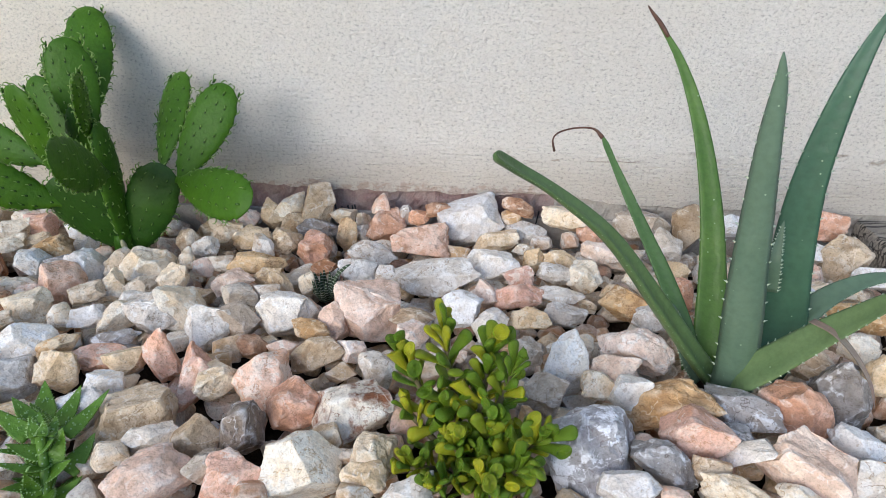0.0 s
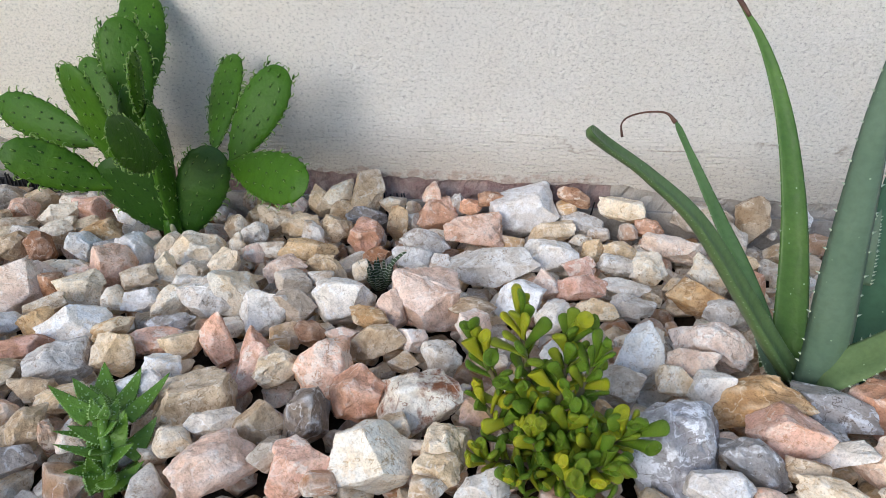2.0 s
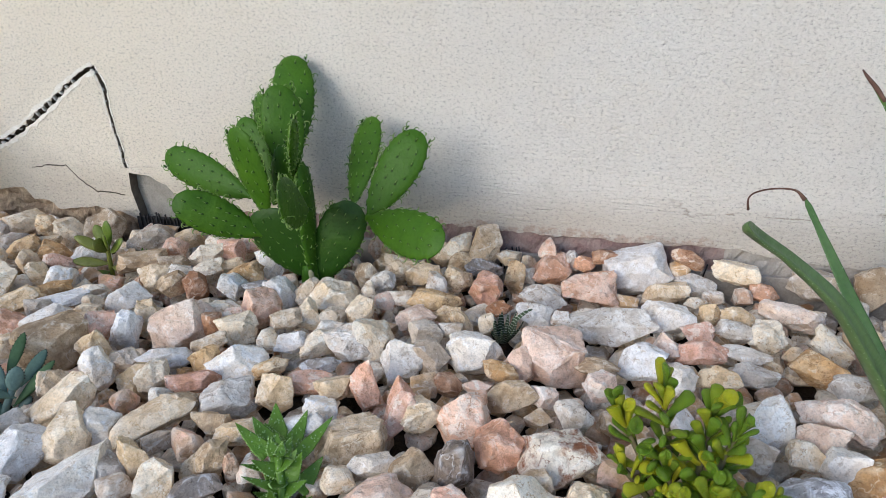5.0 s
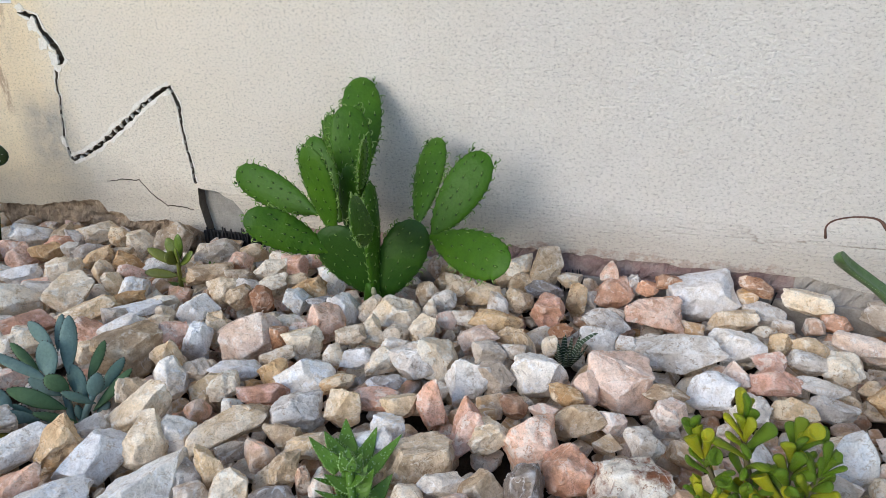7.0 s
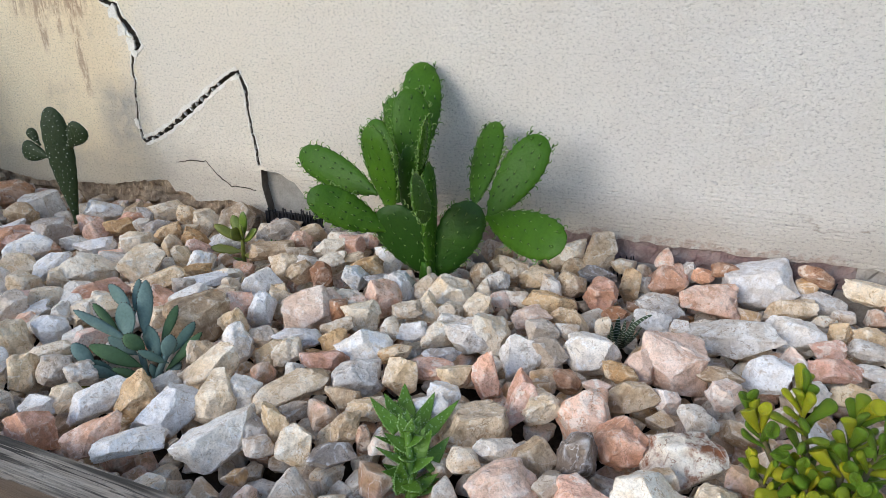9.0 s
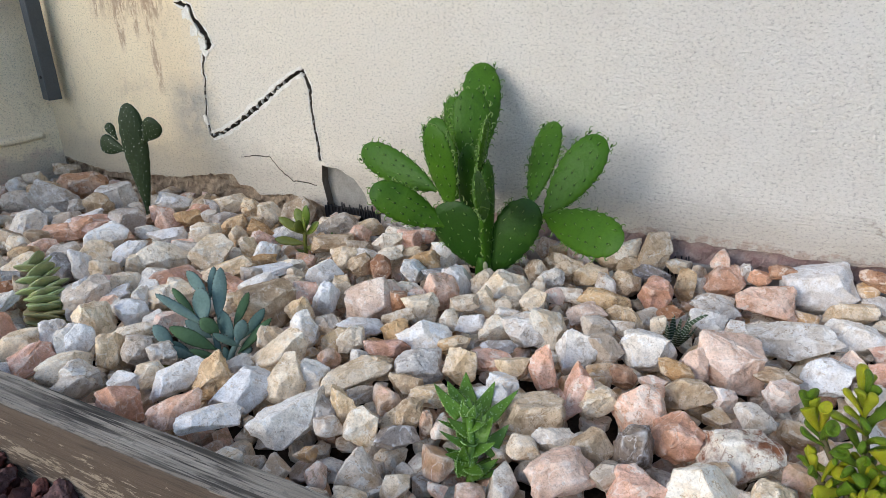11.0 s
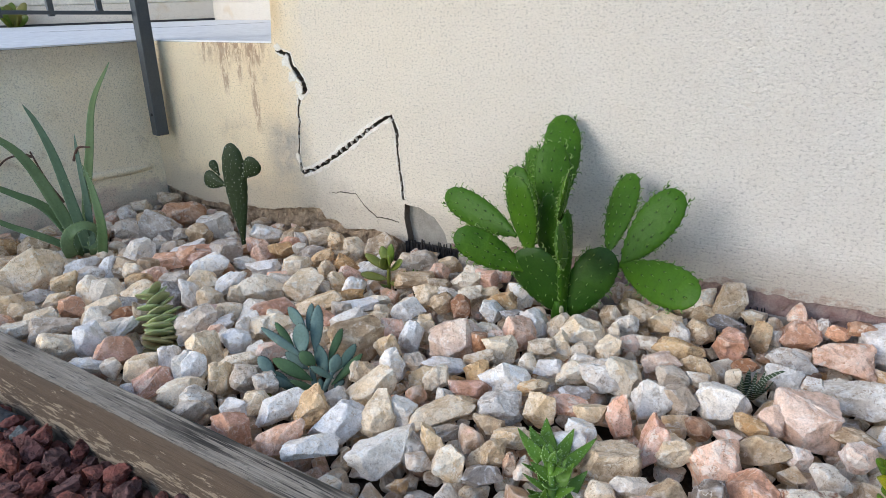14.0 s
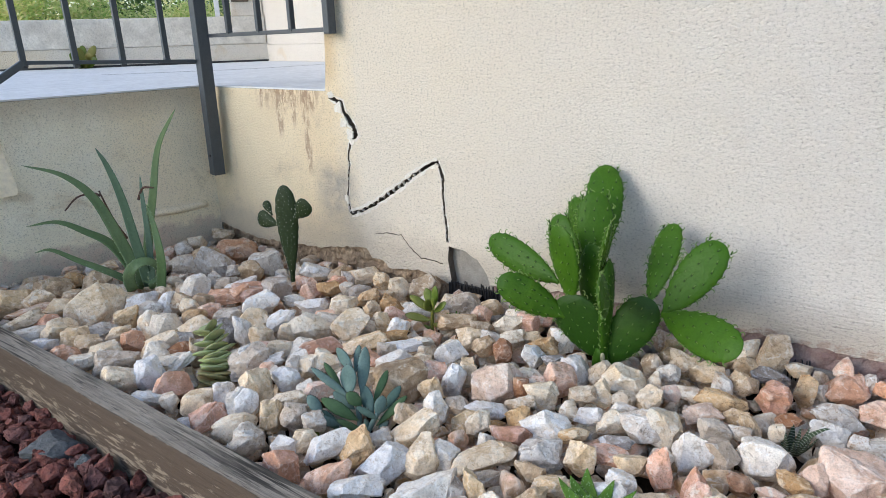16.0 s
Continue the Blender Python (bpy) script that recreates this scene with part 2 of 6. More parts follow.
        pits = blend(nt, calc(nt, "MULTIPLY", near, 0.85), pits, drag)
    speck = cloud(nt, v, 130, 4, 0.6)
    hole = calc(nt, "ADD", cells(nt, v, 165), calc(nt, "MULTIPLY", speck, 0.35))
    # pit shadows painted in: colour darkens where grain and holes dip
    c = blend(nt, 0.56, c, ramp(nt, grain, [(0.36, 0.45), (0.46, 1.0), (0.62, 1.10)]), "MULTIPLY")
    c = blend(nt, 0.24, c, ramp(nt, hole, [(0.17, 0.3), (0.33, 1.0)]), "MULTIPLY")
    put(nt, b.inputs["Base Color"], c)
    b.inputs["Roughness"].default_value = 0.92
    b.inputs["Specular IOR Level"].default_value = 0.2
    nrm = relief(nt, pits, 0.72, 0.009)
    nrm = relief(nt, ramp(nt, hole, [(0.12, 0.0), (0.45, 1.0)]), 0.30, 0.0022, nrm)
    put(nt, b.inputs["Normal"], relief(nt, grain, 0.8, 0.0040, nrm))
    return m


WALL = plaster("scraped_cream_plaster", (.69, .660, .612), (.655, .612, .548), (.56, .515, .46), old=True)
OLD_WALL = plaster("weathered_grey_plaster", (.94, .90, .76), (.92, .83, .62), (.80, .71, .53))
PALE_WALL = plaster("white_plaster", (.90, .89, .86), (.88, .85, .80), (.74, .71, .66))


def rough_mat(name, a, b_, scale, bump, rough=0.85, spec=0.3):
    m, nt, b = shader(name)
    v = coords(nt)
    n1, n2 = cloud(nt, v, scale, 5, 0.6, 0.4), cloud(nt, v, scale * 7, 4, 0.6)
    c = blend(nt, ramp(nt, n1, [(0.3, 0.0), (0.7, 1.0)]), a, b_)
    c = blend(nt, 0.4, c, ramp(nt, n2, [(0.3, 0.6), (0.6, 1.05)]), "MULTIPLY")
    put(nt, b.inputs["Base Color"], c)
    b.inputs["Roughness"].default_value, b.inputs["Specular IOR Level"].default_value = rough, spec
    put(nt, b.inputs["Normal"], relief(nt, n2, 0.6, bump))
    return m


# warm light of the wall niche put into a bright cream colour
NICHE_LIT = rough_mat("sunlit_niche_cream", (.93, .84, .66), (.90, .78, .58), 12, 0.002)
FILLER = rough_mat("pale_filler", (.92, .88, .80), (.74, .68, .58), 90, 0.004)
CORE = rough_mat("crumbling_wall_core", (.06, .05, .04), (.035, .03, .025), 60, 0.004)
# broken plaster edges, coloured dark to carry the shade inside the cracks
BROKEN_SHADED = rough_mat("shaded_broken_plaster_edge", (.20, .16, .12), (.12, .095, .075), 80, 0.003)
CEMENT = rough_mat("grey_cement", (.37, .345, .305), (.28, .258, .225), 45, 0.008)
FOOTING = rough_mat("mauve_stained_footing", (.26, .155, .145), (.40, .31, .28), 50, 0.008)
FOOT_GREY = rough_mat("grey_weathered_footing", (.46, .42, .37), (.36, .32, .28), 40, 0.006)
FOOT_OLD = rough_mat("brown_stained_footing", (.70, .53, .36), (.22, .15, .10), 60, 0.02)
MEMBRANE = rough_mat("black_membrane_and_gap", (.012, .012, .014), (.02, .02, .022), 80, 0.001, 0.5, 0.5)
SOIL = rough_mat("dark_soil", (.07, .05, .035), (.045, .032, .024), 30, 0.01, 0.95, 0.1)
LAVA_SOIL = rough_mat("dark_red_grit", (.04, .018, .015), (.025, .014, .012), 60, 0.008, 0.95, 0.1)
# unseen ground, paled so that it bounces light up to the walls
EARTH = rough_mat("pale_bounce_ground", (.42, .38, .32), (.34, .30, .25), 3, 0.02, 0.95, 0.1)
SLAB = rough_mat("pale_painted_concrete", (.74, .75, .76), (.66, .67, .68), 6, 0.001, 0.6)
CONCRETE = rough_mat("weathered_concrete", (.74, .70, .62), (.50, .46, .40), 14, 0.006)
IRON = rough_mat("dark_grey_painted_iron", (.045, .055, .065), (.06, .07, .08), 40, 0.0006, 0.42, 0.5)


def wood_material():
    """Old paint-worn board: grey open grain with long cracks on top, brown stain worn to bare wood on the face."""
    m, nt, b = shader("weathered_board")
    v = coords(nt)
    y, z = axis(nt, v, 1), axis(nt, v, 2)
    g1 = cloud(nt, coords(nt, (9, 150, 150)), 1.0, 6, 0.7, 0.5)
    g2 = cloud(nt, coords(nt, (12, 460, 460)), 1.0, 4, 0.65, 0.3)
    worn = cloud(nt, coords(nt, (10, 70, 70)), 1.0, 5, 0.7, 0.4)
    blot = cloud(nt, coords(nt, (24, 80, 120)), 1.0, 6, 0.74, 0.4)
    grey = blend(nt, ramp(nt, g1, [(0.36, 0.0), (0.62, 1.0)]), (.235, .205, .168), (.36, .315, .26))
    grey = blend(nt, ramp(nt, worn, [(0.52, 0.0), (0.66, 0.7)]), grey, (.36, .325, .275))
    grey = blend(nt, ramp(nt, worn, [(0.30, 0.3), (0.40, 0.0)]), grey, (.15, .13, .11))
    brown = blend(nt, ramp(nt, g1, [(0.3, 0.0), (0.7, 1.0)]), (.072, .049, .032), (.110, .078, .052))
    bare = calc(nt, "ADD", blot, calc(nt, "MULTIPLY", calc(nt, "SUBTRACT", -0.02, z), 2.0))
    brown = blend(nt, ramp(nt, bare, [(0.54, 0.0), (0.575, 0.8)]), brown, (.33, .265, .19))
    face = band(nt, calc(nt, "ADD", y, calc(nt, "MULTIPLY", calc(nt, "SUBTRACT", blot, 0.5), 0.008)), -2, -0.7668, 0.0012)
    c = blend(nt, face, grey, brown)
    edge = band(nt, calc(nt, "ADD", y, calc(nt, "MULTIPLY", calc(nt, "SUBTRACT", blot, 0.5), 0.006)), -0.7662, -0.762, 0.001)
    c = blend(nt, calc(nt, "MULTIPLY", edge, 0.45), c, (.36, .30, .23))
    c = blend(nt, 0.65, c, ramp(nt, g2, [(0.32, 0.45), (0.48, 1.0)]), "MULTIPLY")
    fibre = cloud(nt, coords(nt, (26, 420, 420)), 1.0, 3, 0.6, 0.2)
    c = blend(nt, calc(nt, "MULTIPLY", ramp(nt, fibre, [(0.33, 0.8), (0.42, 0.0)]), calc(nt, "SUBTRACT", 1.0, face)), c, (.05, .044, .038))
    spot = cloud(nt, coords(nt, (60, 110, 110)), 1.0, 5, 0.7)
    c = blend(nt, calc(nt, "MULTIPLY", ramp(nt, spot, [(0.56, 0.0), (0.66, 0.6)]), calc(nt, "SUBTRACT", 1.0, face)), c, (.13, .12, .105))
    split = ramp(nt, cloud(nt, coords(nt, (3, 14, 14)), 1.0, 2, 0.5), [(0.46, 0.0), (0.56, 0.95)])
    split = calc(nt, "MULTIPLY", split, calc(nt, "SUBTRACT", 1.0, face))
    for k, (sx, sy) in enumerate(((1.5, 45), (2.4, 80))):
        crack = cloud(nt, coords(nt, (sx, sy, 40)), 1.0, 3, 0.5, 0.35)
        line = ramp(nt, calc(nt, "ABSOLUTE", calc(nt, "SUBTRACT", crack, 0.5)), [(0.016, 1.0), (0.040, 0.0)])
        c = blend(nt, calc(nt, "MULTIPLY", line, split), c, (.03, .025, .02))
    put(nt, b.inputs["Base Color"], c)
    b.inputs["Roughness"].default_value = 0.88
    nrm = relief(nt, g1, 0.5, 0.004)
    put(nt, b.inputs["Normal"], relief(nt, g2, 0.7, 0.0025, nrm))
    return m


WOOD = wood_material()


def leaf_material(name, a, b_, c_=None, rough=0.42, scale=30, through_=0.0, spots=None, bands=None, turn=(.25, .95), bumps=None, gloss=0.3, dot=0.05):
    m, nt, b = shader(name)
    v = coords(nt)
    n1, n2 = cloud(nt, v, scale, 4, 0.55, 0.2), cloud(nt, v, scale * 9, 3, 0.5)
    rnd = nt.nodes.new("ShaderNodeObjectInfo").outputs["Random"]
    c = blend(nt, ramp(nt, n1, [(0.3, 0.0), (0.7, 1.0)]), a, b_)
    if c_ is not None:
        c = blend(nt, ramp(nt, rnd, [(turn[0], 0.0), (turn[1], 1.0)]), c, c_)
    if spots is not None:
        c = blend(nt, ramp(nt, cells(nt, v, spots), [(dot, 0.7), (dot * 1.8, 0.0)]), c, (.36, .48, .32))
    if bands is not None:
        w = calc(nt, "SINE", calc(nt, "MULTIPLY", axis(nt, v, 2), bands))
        c = blend(nt, ramp(nt, w, [(0.70, 0.0), (0.85, 1.0)]), c, (.42, .44, .38))
    c = blend(nt, 0.4, c, ramp(nt, n2, [(0.3, 0.65), (0.6, 1.05)]), "MULTIPLY")
    if bumps is not None:
        knob = cells(nt, v, bumps)
        c = blend(nt, ramp(nt, knob, [(0.10, 0.0), (0.45, 0.5)]), c, (.010, .022, .004))
    put(nt, b.inputs["Base Color"], c)
    b.inputs["Roughness"].default_value = rough
    b.inputs["Specular IOR Level"].default_value = gloss
    b.inputs["Subsurface Weight"].default_value = through_
    b.inputs["Subsurface Radius"].default_value = (0.3, 0.6, 0.1)
    b.inputs["Subsurface Scale"].default_value = 0.004
    nrm = relief(nt, n1, 0.5, 0.007)
    nrm = relief(nt, n2, 0.35, 0.0012, nrm)
    if bumps is not None:
        nrm = relief(nt, ramp(nt, cells(nt, v, bumps), [(0.0, 1.0), (0.35, 0.0)]), 0.6, 0.003, nrm)
    put(nt, b.inputs["Normal"], nrm)
    return m


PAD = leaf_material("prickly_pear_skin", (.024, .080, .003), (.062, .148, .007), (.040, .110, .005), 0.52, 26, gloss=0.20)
# older lower pads, with their shading put into the darker green as well
PAD_OLD_SHADED = leaf_material("old_shaded_prickly_pear_skin", (.011, .046, .003), (.026, .078, .005), (.015, .054, .003), 0.5, 26, gloss=0.25)
# mid green for better lit lower pads; the lit look is in the colour
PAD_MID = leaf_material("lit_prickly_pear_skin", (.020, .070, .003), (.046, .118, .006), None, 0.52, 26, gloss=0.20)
PAD_DARK = leaf_material("dark_velvet_pad", (.018, .034, .007), (.028, .048, .012), None, 0.6, 40, bumps=130)
THORN = rough_mat("pale_green_hook", (.10, .20, .035), (.24, .33, .10), 60, 0.0004, 0.5)
# areole spots, darkened to include the shade of each dimple
AREOLE_DIMPLE = rough_mat("dark_areole_dimple", (.010, .036, .003), (.016, .050, .004), 200, 0.0003, 0.7)
SCAR = rough_mat("pale_cork", (.42, .40, .28), (.26, .27, .15), 120, 0.001, 0.9)
DOT = rough_mat("white_tuft", (.70, .70, .62), (.60, .60, .50), 90, 0.0004, 0.9)
ALOE = leaf_material("aloe_skin", (.092, .150, .098), (.122, .185, .124), (.086, .146, .088), 0.40, 16, 0.0, spots=85)
ALOE_TEAL = leaf_material("blue_green_aloe_skin", (.040, .100, .060), (.055, .125, .075), None, 0.42, 16, 0.0, spots=85)
ALOE_GREEN = leaf_material("green_aloe_skin", (.058, .118, .034), (.080, .150, .048), None, 0.40, 20, 0.0, spots=85)
ALOE_YOUNG = leaf_material("young_aloe_skin", (.108, .168, .068), (.142, .205, .090), (.096, .158, .058), 0.40, 20, 0.0, spots=85)
ALOE_LIME = leaf_material("yellow_green_aloe_skin", (.058, .125, .022), (.085, .160, .032), None, 0.40, 20, 0.0, spots=85)
TOOTH = rough_mat("pale_tooth", (.40, .48, .34), (.50, .56, .42), 90, 0.0003, 0.5)
DRY = rough_mat("dried_leaf", (.075, .038, .026), (.14, .075, .055), 90, 0.001, 0.8)
DRY_GREY = rough_mat("withered_grey_leaf", (.22, .20, .16), (.26, .17, .13), 30, 0.001, 0.7)
JADE = leaf_material("jade_skin", (.135, .225, .012), (.088, .160, .010), (.40, .39, .016), 0.34, 60, 0.3, turn=(.42, 1.0))
JADE_CUP = leaf_material("jade_cup", (.20, .25, .03), (.15, .17, .045), (.40, .36, .02), 0.4, 90, 0.2)
JADE_STEM = rough_mat("brown_jade_stem", (.11, .085, .04), (.10, .10, .04), 60, 0.001, 0.7)
TIGER = leaf_material("bright_toothed_leaf", (.070, .165, .014), (.125, .235, .028), (.085, .180, .018), 0.45, 40, 0.0, spots=230, dot=0.12)
BLUE = leaf_material("blue_grey_felt", (.105, .170, .150), (.155, .230, .212), (.090, .155, .122), 0.75, 30)
FELT_GREEN = leaf_material("green_felt", (.060, .120, .050), (.085, .150, .075), None, 0.75, 30)
WHITE_TOOTH = rough_mat("soft_white_tooth", (.28, .42, .16), (.22, .36, .12), 90, 0.0003, 0.5)
RIM = rough_mat("dark_leaf_rim", (.05, .035, .03), (.03, .02, .02), 80, 0.0003, 0.8)
STACK = leaf_material("stacked_leaf_skin", (.27, .34, .15), (.34, .40, .20), (.31, .32, .15), 0.5, 40, 0.15)
STACK_OLD = leaf_material("aged_stacked_leaf_skin", (.33, .29, .13), (.28, .29, .12), (.38, .28, .16), 0.5, 40)
SPROUT = leaf_material("sprout_skin", (.095, .155, .020), (.140, .200, .030), (.17, .15, .035), 0.35, 50, 0.1)
ZEBRA = leaf_material("zebra_leaf_skin", (.025, .045, .02), (.035, .06, .025), None, 0.45, 40, bands=1500.0)


def foliage(name, a, b_):
    """Thin leaves that let part of the light through."""
    m, nt, b = shader(name)
    rnd = nt.nodes.new("ShaderNodeNewGeometry").outputs["Random Per Island"]
    c = ramp(nt, rnd, [(0.0, a), (1.0, b_)])
    put(nt, b.inputs["Base Color"], c)
    b.inputs["Roughness"].default_value = 0.5
    t = nt.nodes.new("ShaderNodeBsdfTranslucent")
    put(nt, t.inputs[0], c)
    mix = nt.nodes.new("ShaderNodeMixShader")
    mix.inputs[0].default_value = 0.45
    nt.links.new(b.outputs[0], mix.inputs[1]), nt.links.new(t.outputs[0], mix.inputs[2])
    nt.links.new(mix.outputs[0], nt.nodes["Material Output"].inputs[0])
    return m


BUSH_DARK = foliage("dark_foliage", (.05, .11, .03), (.26, .38, .10))
# strong garden sun put into these very pale leaf colours
BUSH_SUNLIT = foliage("sunlit_yellow_green_foliage", (.40, .55, .14), (.92, .84, .42))
BARK = rough_mat("shrub_bark", (.16, .12, .09), (.10, .08, .06), 12, 0.004, 0.9)


# ---- building helpers ----
def link_mesh(name, bm, mat, smooth=True, sharp=None):
    me = bpy.data.meshes.new(name)
    bm.to_mesh(me)
    bm.free()
    me.materials.append(mat)
    me.polygons.foreach_set("use_smooth", [smooth] * len(me.polygons))
    if sharp:
        me.set_sharp_from_angle(angle=radians(sharp))
    return me


def thing(name, at, label, category, group="", kind=""):
    ob = new(name)
    ob.empty_display_size = 0.02
    ob.location = at
    return tagged(ob, label, category, group, kind)


def part(name, bm, mat, parent=None, label="", smooth=True, sharp=None):
    """One mesh object from a bmesh in world places, under a thing or a part."""
    ob = new(name, link_mesh(name, bm, mat, smooth, sharp))
    if parent is not None:
        base, p = Vector((0, 0, 0)), parent
        while p is not None:
            base, p = base + p.location, p.parent
        ob.data.transform(Matrix.Translation(-base))
        ob.parent = parent
    return tagged(ob, label)


def solid(name, bm, mat, label, category, kind="structure", smooth=False, sharp=None):
    return tagged(new(name, link_mesh(name, bm, mat, smooth, sharp)), label, category, kind=kind)


def box(bm, lo, hi, bevel=0.0, m=None):
    lo, hi = Vector(lo), Vector(hi)
    mat = Matrix.LocRotScale((lo + hi) / 2, None, hi - lo)
    r = bmesh.ops.create_cube(bm, size=1, matrix=(m or Matrix()) @ mat)
    if bevel:
        bmesh.ops.bevel(bm, geom=list({e for v in r["verts"] for e in v.link_edges}), offset=bevel, segments=2, affect="EDGES", profile=0.6)
    return bm


def spline(pts, n):
    """n + 1 places along a smooth curve through pts."""
    p = [Vector(q) for q in pts]
    p = [2 * p[0] - p[1], *p, 2 * p[-1] - p[-2]]
    out, k = [], len(p) - 3
    for i in range(n + 1):
        s = min(i / n * k, k - 1e-6)
        j, u = int(s), s - int(s)
        a, b, c, d = p[j:j + 4]
        out.append(0.5 * (2 * b + (c - a) * u + (2 * a - 5 * b + 4 * c - d) * u * u + (3 * b - a - 3 * c + d) * u ** 3))
    return out


def loft(bm, rings, cap=True):
    rows = [[bm.verts.new(v) for v in r] for r in rings]
    n = len(rows[0])
    for a, b in zip(rows, rows[1:]):
        for i in range(n):
            bm.faces.new((a[i], a[(i + 1) % n], b[(i + 1) % n], b[i]))
    if cap:
        bm.faces.new(rows[0][::-1])
        bm.faces.new(rows[-1])
    return bm


def tube(bm, pts, radii, sides=8, steps=12):
    c = spline(pts, steps)
    rings, side = [], Vector((1, 0.2, 0.1))
    for i, p in enumerate(c):
        d = (c[min(i + 1, steps)] - c[max(i - 1, 0)]).normalized()
        side = (side - d * side.dot(d)).normalized()
        up = d.cross(side)
        s = i / steps * (len(radii) - 1)
        j = min(int(s), len(radii) - 2)
        r = radii[j] + (radii[j + 1] - radii[j]) * (s - j)
        rings.append([p + side * math.cos(q) * r + up * math.sin(q) * r for q in (2 * math.pi * k / sides for k in range(sides))])
    return loft(bm, rings)


def cone(bm, at, way, length, r, sides=4, hook=None):
    """A small thorn or tooth; hook bends its tip."""
    way = Vector(way).normalized()
    s = way.orthogonal().normalized()
    u = way.cross(s)
    ring = [bm.verts.new(at + s * math.cos(2 * math.pi * k / sides) * r + u * math.sin(2 * math.pi * k / sides) * r) for k in range(sides)]
    last = ring
    if hook is not None:
        mid = at + way * length * 0.6 + Vector(hook) * length * 0.12
        last = [bm.verts.new(mid + s * math.cos(2 * math.pi * k / sides) * r * 0.7 + u * math.sin(2 * math.pi * k / sides) * r * 0.7) for k in range(sides)]
        for k in range(sides):
            bm.faces.new((ring[k], ring[(k + 1) % sides], last[(k + 1) % sides], last[k]))
    tip = bm.verts.new(at + way * length * (0.85 if hook is not None else 1) + (Vector(hook) * length * 0.6 if hook is not None else Vector()))
    for k in range(sides):
        bm.faces.new((last[k], last[(k + 1) % sides], tip))


def grain(x, y, z=0.0, s=1.0):
    return noise.noise(Vector((x * s, y * s, z * s)))


# ---- ground ----
def bed_height(y):
    return -0.008 + 0.016 * min(1.0, max(0.0, -y) / 0.35)


bm = bmesh.new()
bmesh.ops.create_grid(bm, x_segments=2, y_segments=2, size=400, matrix=Matrix.Translation((0, 0, -0.16)))
solid("ground", bm, EARTH, "unseen ground around the bed, made pale to bounce light", "ground")

# ---- house wall ----
rng = random.Random(11)
FOOT = [(-1.85, .030), (-1.74, .012), (-1.65, .004), (-1.533, .014), (-1.417, .018), (-1.331, .034), (-1.242, .048), (-1.221, .023), (-1.185, .023), (-1.166, .005),
        (-1.072, .018), (-1.014, .011), (-.974, -.006), (-.973, .012), (-.982, .059), (-.979, .097), (-.929, .089), (-.891, .067), (-.875, .044), (-.868, .020),
        (-.70, .040), (-.50, .050), (-.40, .049), (-.25, .041), (-.115, .043), (.013, .041), (.116, .044), (.21, .030), (.38, .030), (.55, .029), (2.6, .03)]
CRACK = [(-1.333, .424, .003), (-1.311, .418, .0055), (-1.290, .412, .0065), (-1.283, .390, .0055), (-1.270, .371, .008), (-1.253, .355, .007), (-1.252, .338, .010),
         (-1.266, .318, .005), (-1.276, .295, .0024), (-1.279, .275, .0034), (-1.277, .259, .0020), (-1.284, .232, .0028), (-1.286, .205, .0018), (-1.291, .185, .0028), (-1.290, .167, .0022), (-1.284, .133, .005),
         (-1.250, .143, .0042), (-1.218, .159, .0046), (-1.172, .187, .0052), (-1.119, .222, .005), (-1.059, .263, .0042), (-1.020, .285, .004), (-1.004, .290, .004),
         (-.991, .262, .0045), (-.991, .220, .003), (-.989, .186, .003), (-.983, .133, .003), (-.981, .104, .003)]
THIN = [(-1.205, .090, .0006), (-1.165, .098, .0009), (-1.120, .100, .0012), (-1.108, .086, .0009), (-1.096, .074, .0013), (-1.078, .060, .0010), (-1.060, .050, .0013), (-1.03, .053, .0010), (-.998, .048, .0011)]


def strip(path, step, rough_, extra=0.0, pulse=None):
    """Both sides of a jagged band along a path of (x, z, half width)."""
    left, right = [], []
    for (x0, z0, w0), (x1, z1, w1) in zip(path, path[1:]):
        n = max(1, round(math.hypot(x1 - x0, z1 - z0) / step))
        for i in range(n):
            u = i / n
            w = w0 + (w1 - w0) * u
            if pulse and -1.27 < x0 < -1.02 and z0 < 0.28:
                w *= 0.45 + 0.75 * abs(math.sin(pulse * (x0 + (x1 - x0) * u)))
            xx, zz = x0 + (x1 - x0) * u, z0 + (z1 - z0) * u
            left.append((xx + .0028 * grain(xx, zz, 0, 85), zz + .0028 * grain(xx, zz, 7, 85), w))
    left.append(path[-1])
    a, b = [], []
    for i, (x, z, w) in enumerate(left):
        p, q = left[max(i - 2, 0)], left[min(i + 2, len(left) - 1)]
        d = Vector((q[0] - p[0], q[1] - p[1]))
        d = d.normalized() if d.length > 1e-6 else Vector((1, 0))
        j1, j2 = 1 + rough_ * rng.uniform(-1, 1), 1 + rough_ * rng.uniform(-1, 1)
        a.append((x - d.y * (w * j1 + extra), z + d.x * (w * j1 + extra)))
        b.append((x + d.y * (w * j2 + extra), z - d.x * (w * j2 + extra)))
    return a, b


def ragged(pts, step, amp):
    out = []
    for (x0, z0), (x1, z1) in zip(pts, pts[1:]):
        n = max(1, round(math.hypot(x1 - x0, z1 - z0) / step))
        for i in range(n):
            u = i / n
            x, z = x0 + (x1 - x0) * u, z0 + (z1 - z0) * u
            out.append((x, z + amp * (grain(x, z, 3.1, 60) + 0.5 * grain(x, z, 1.7, 160))))
    return out + [pts[-1]]


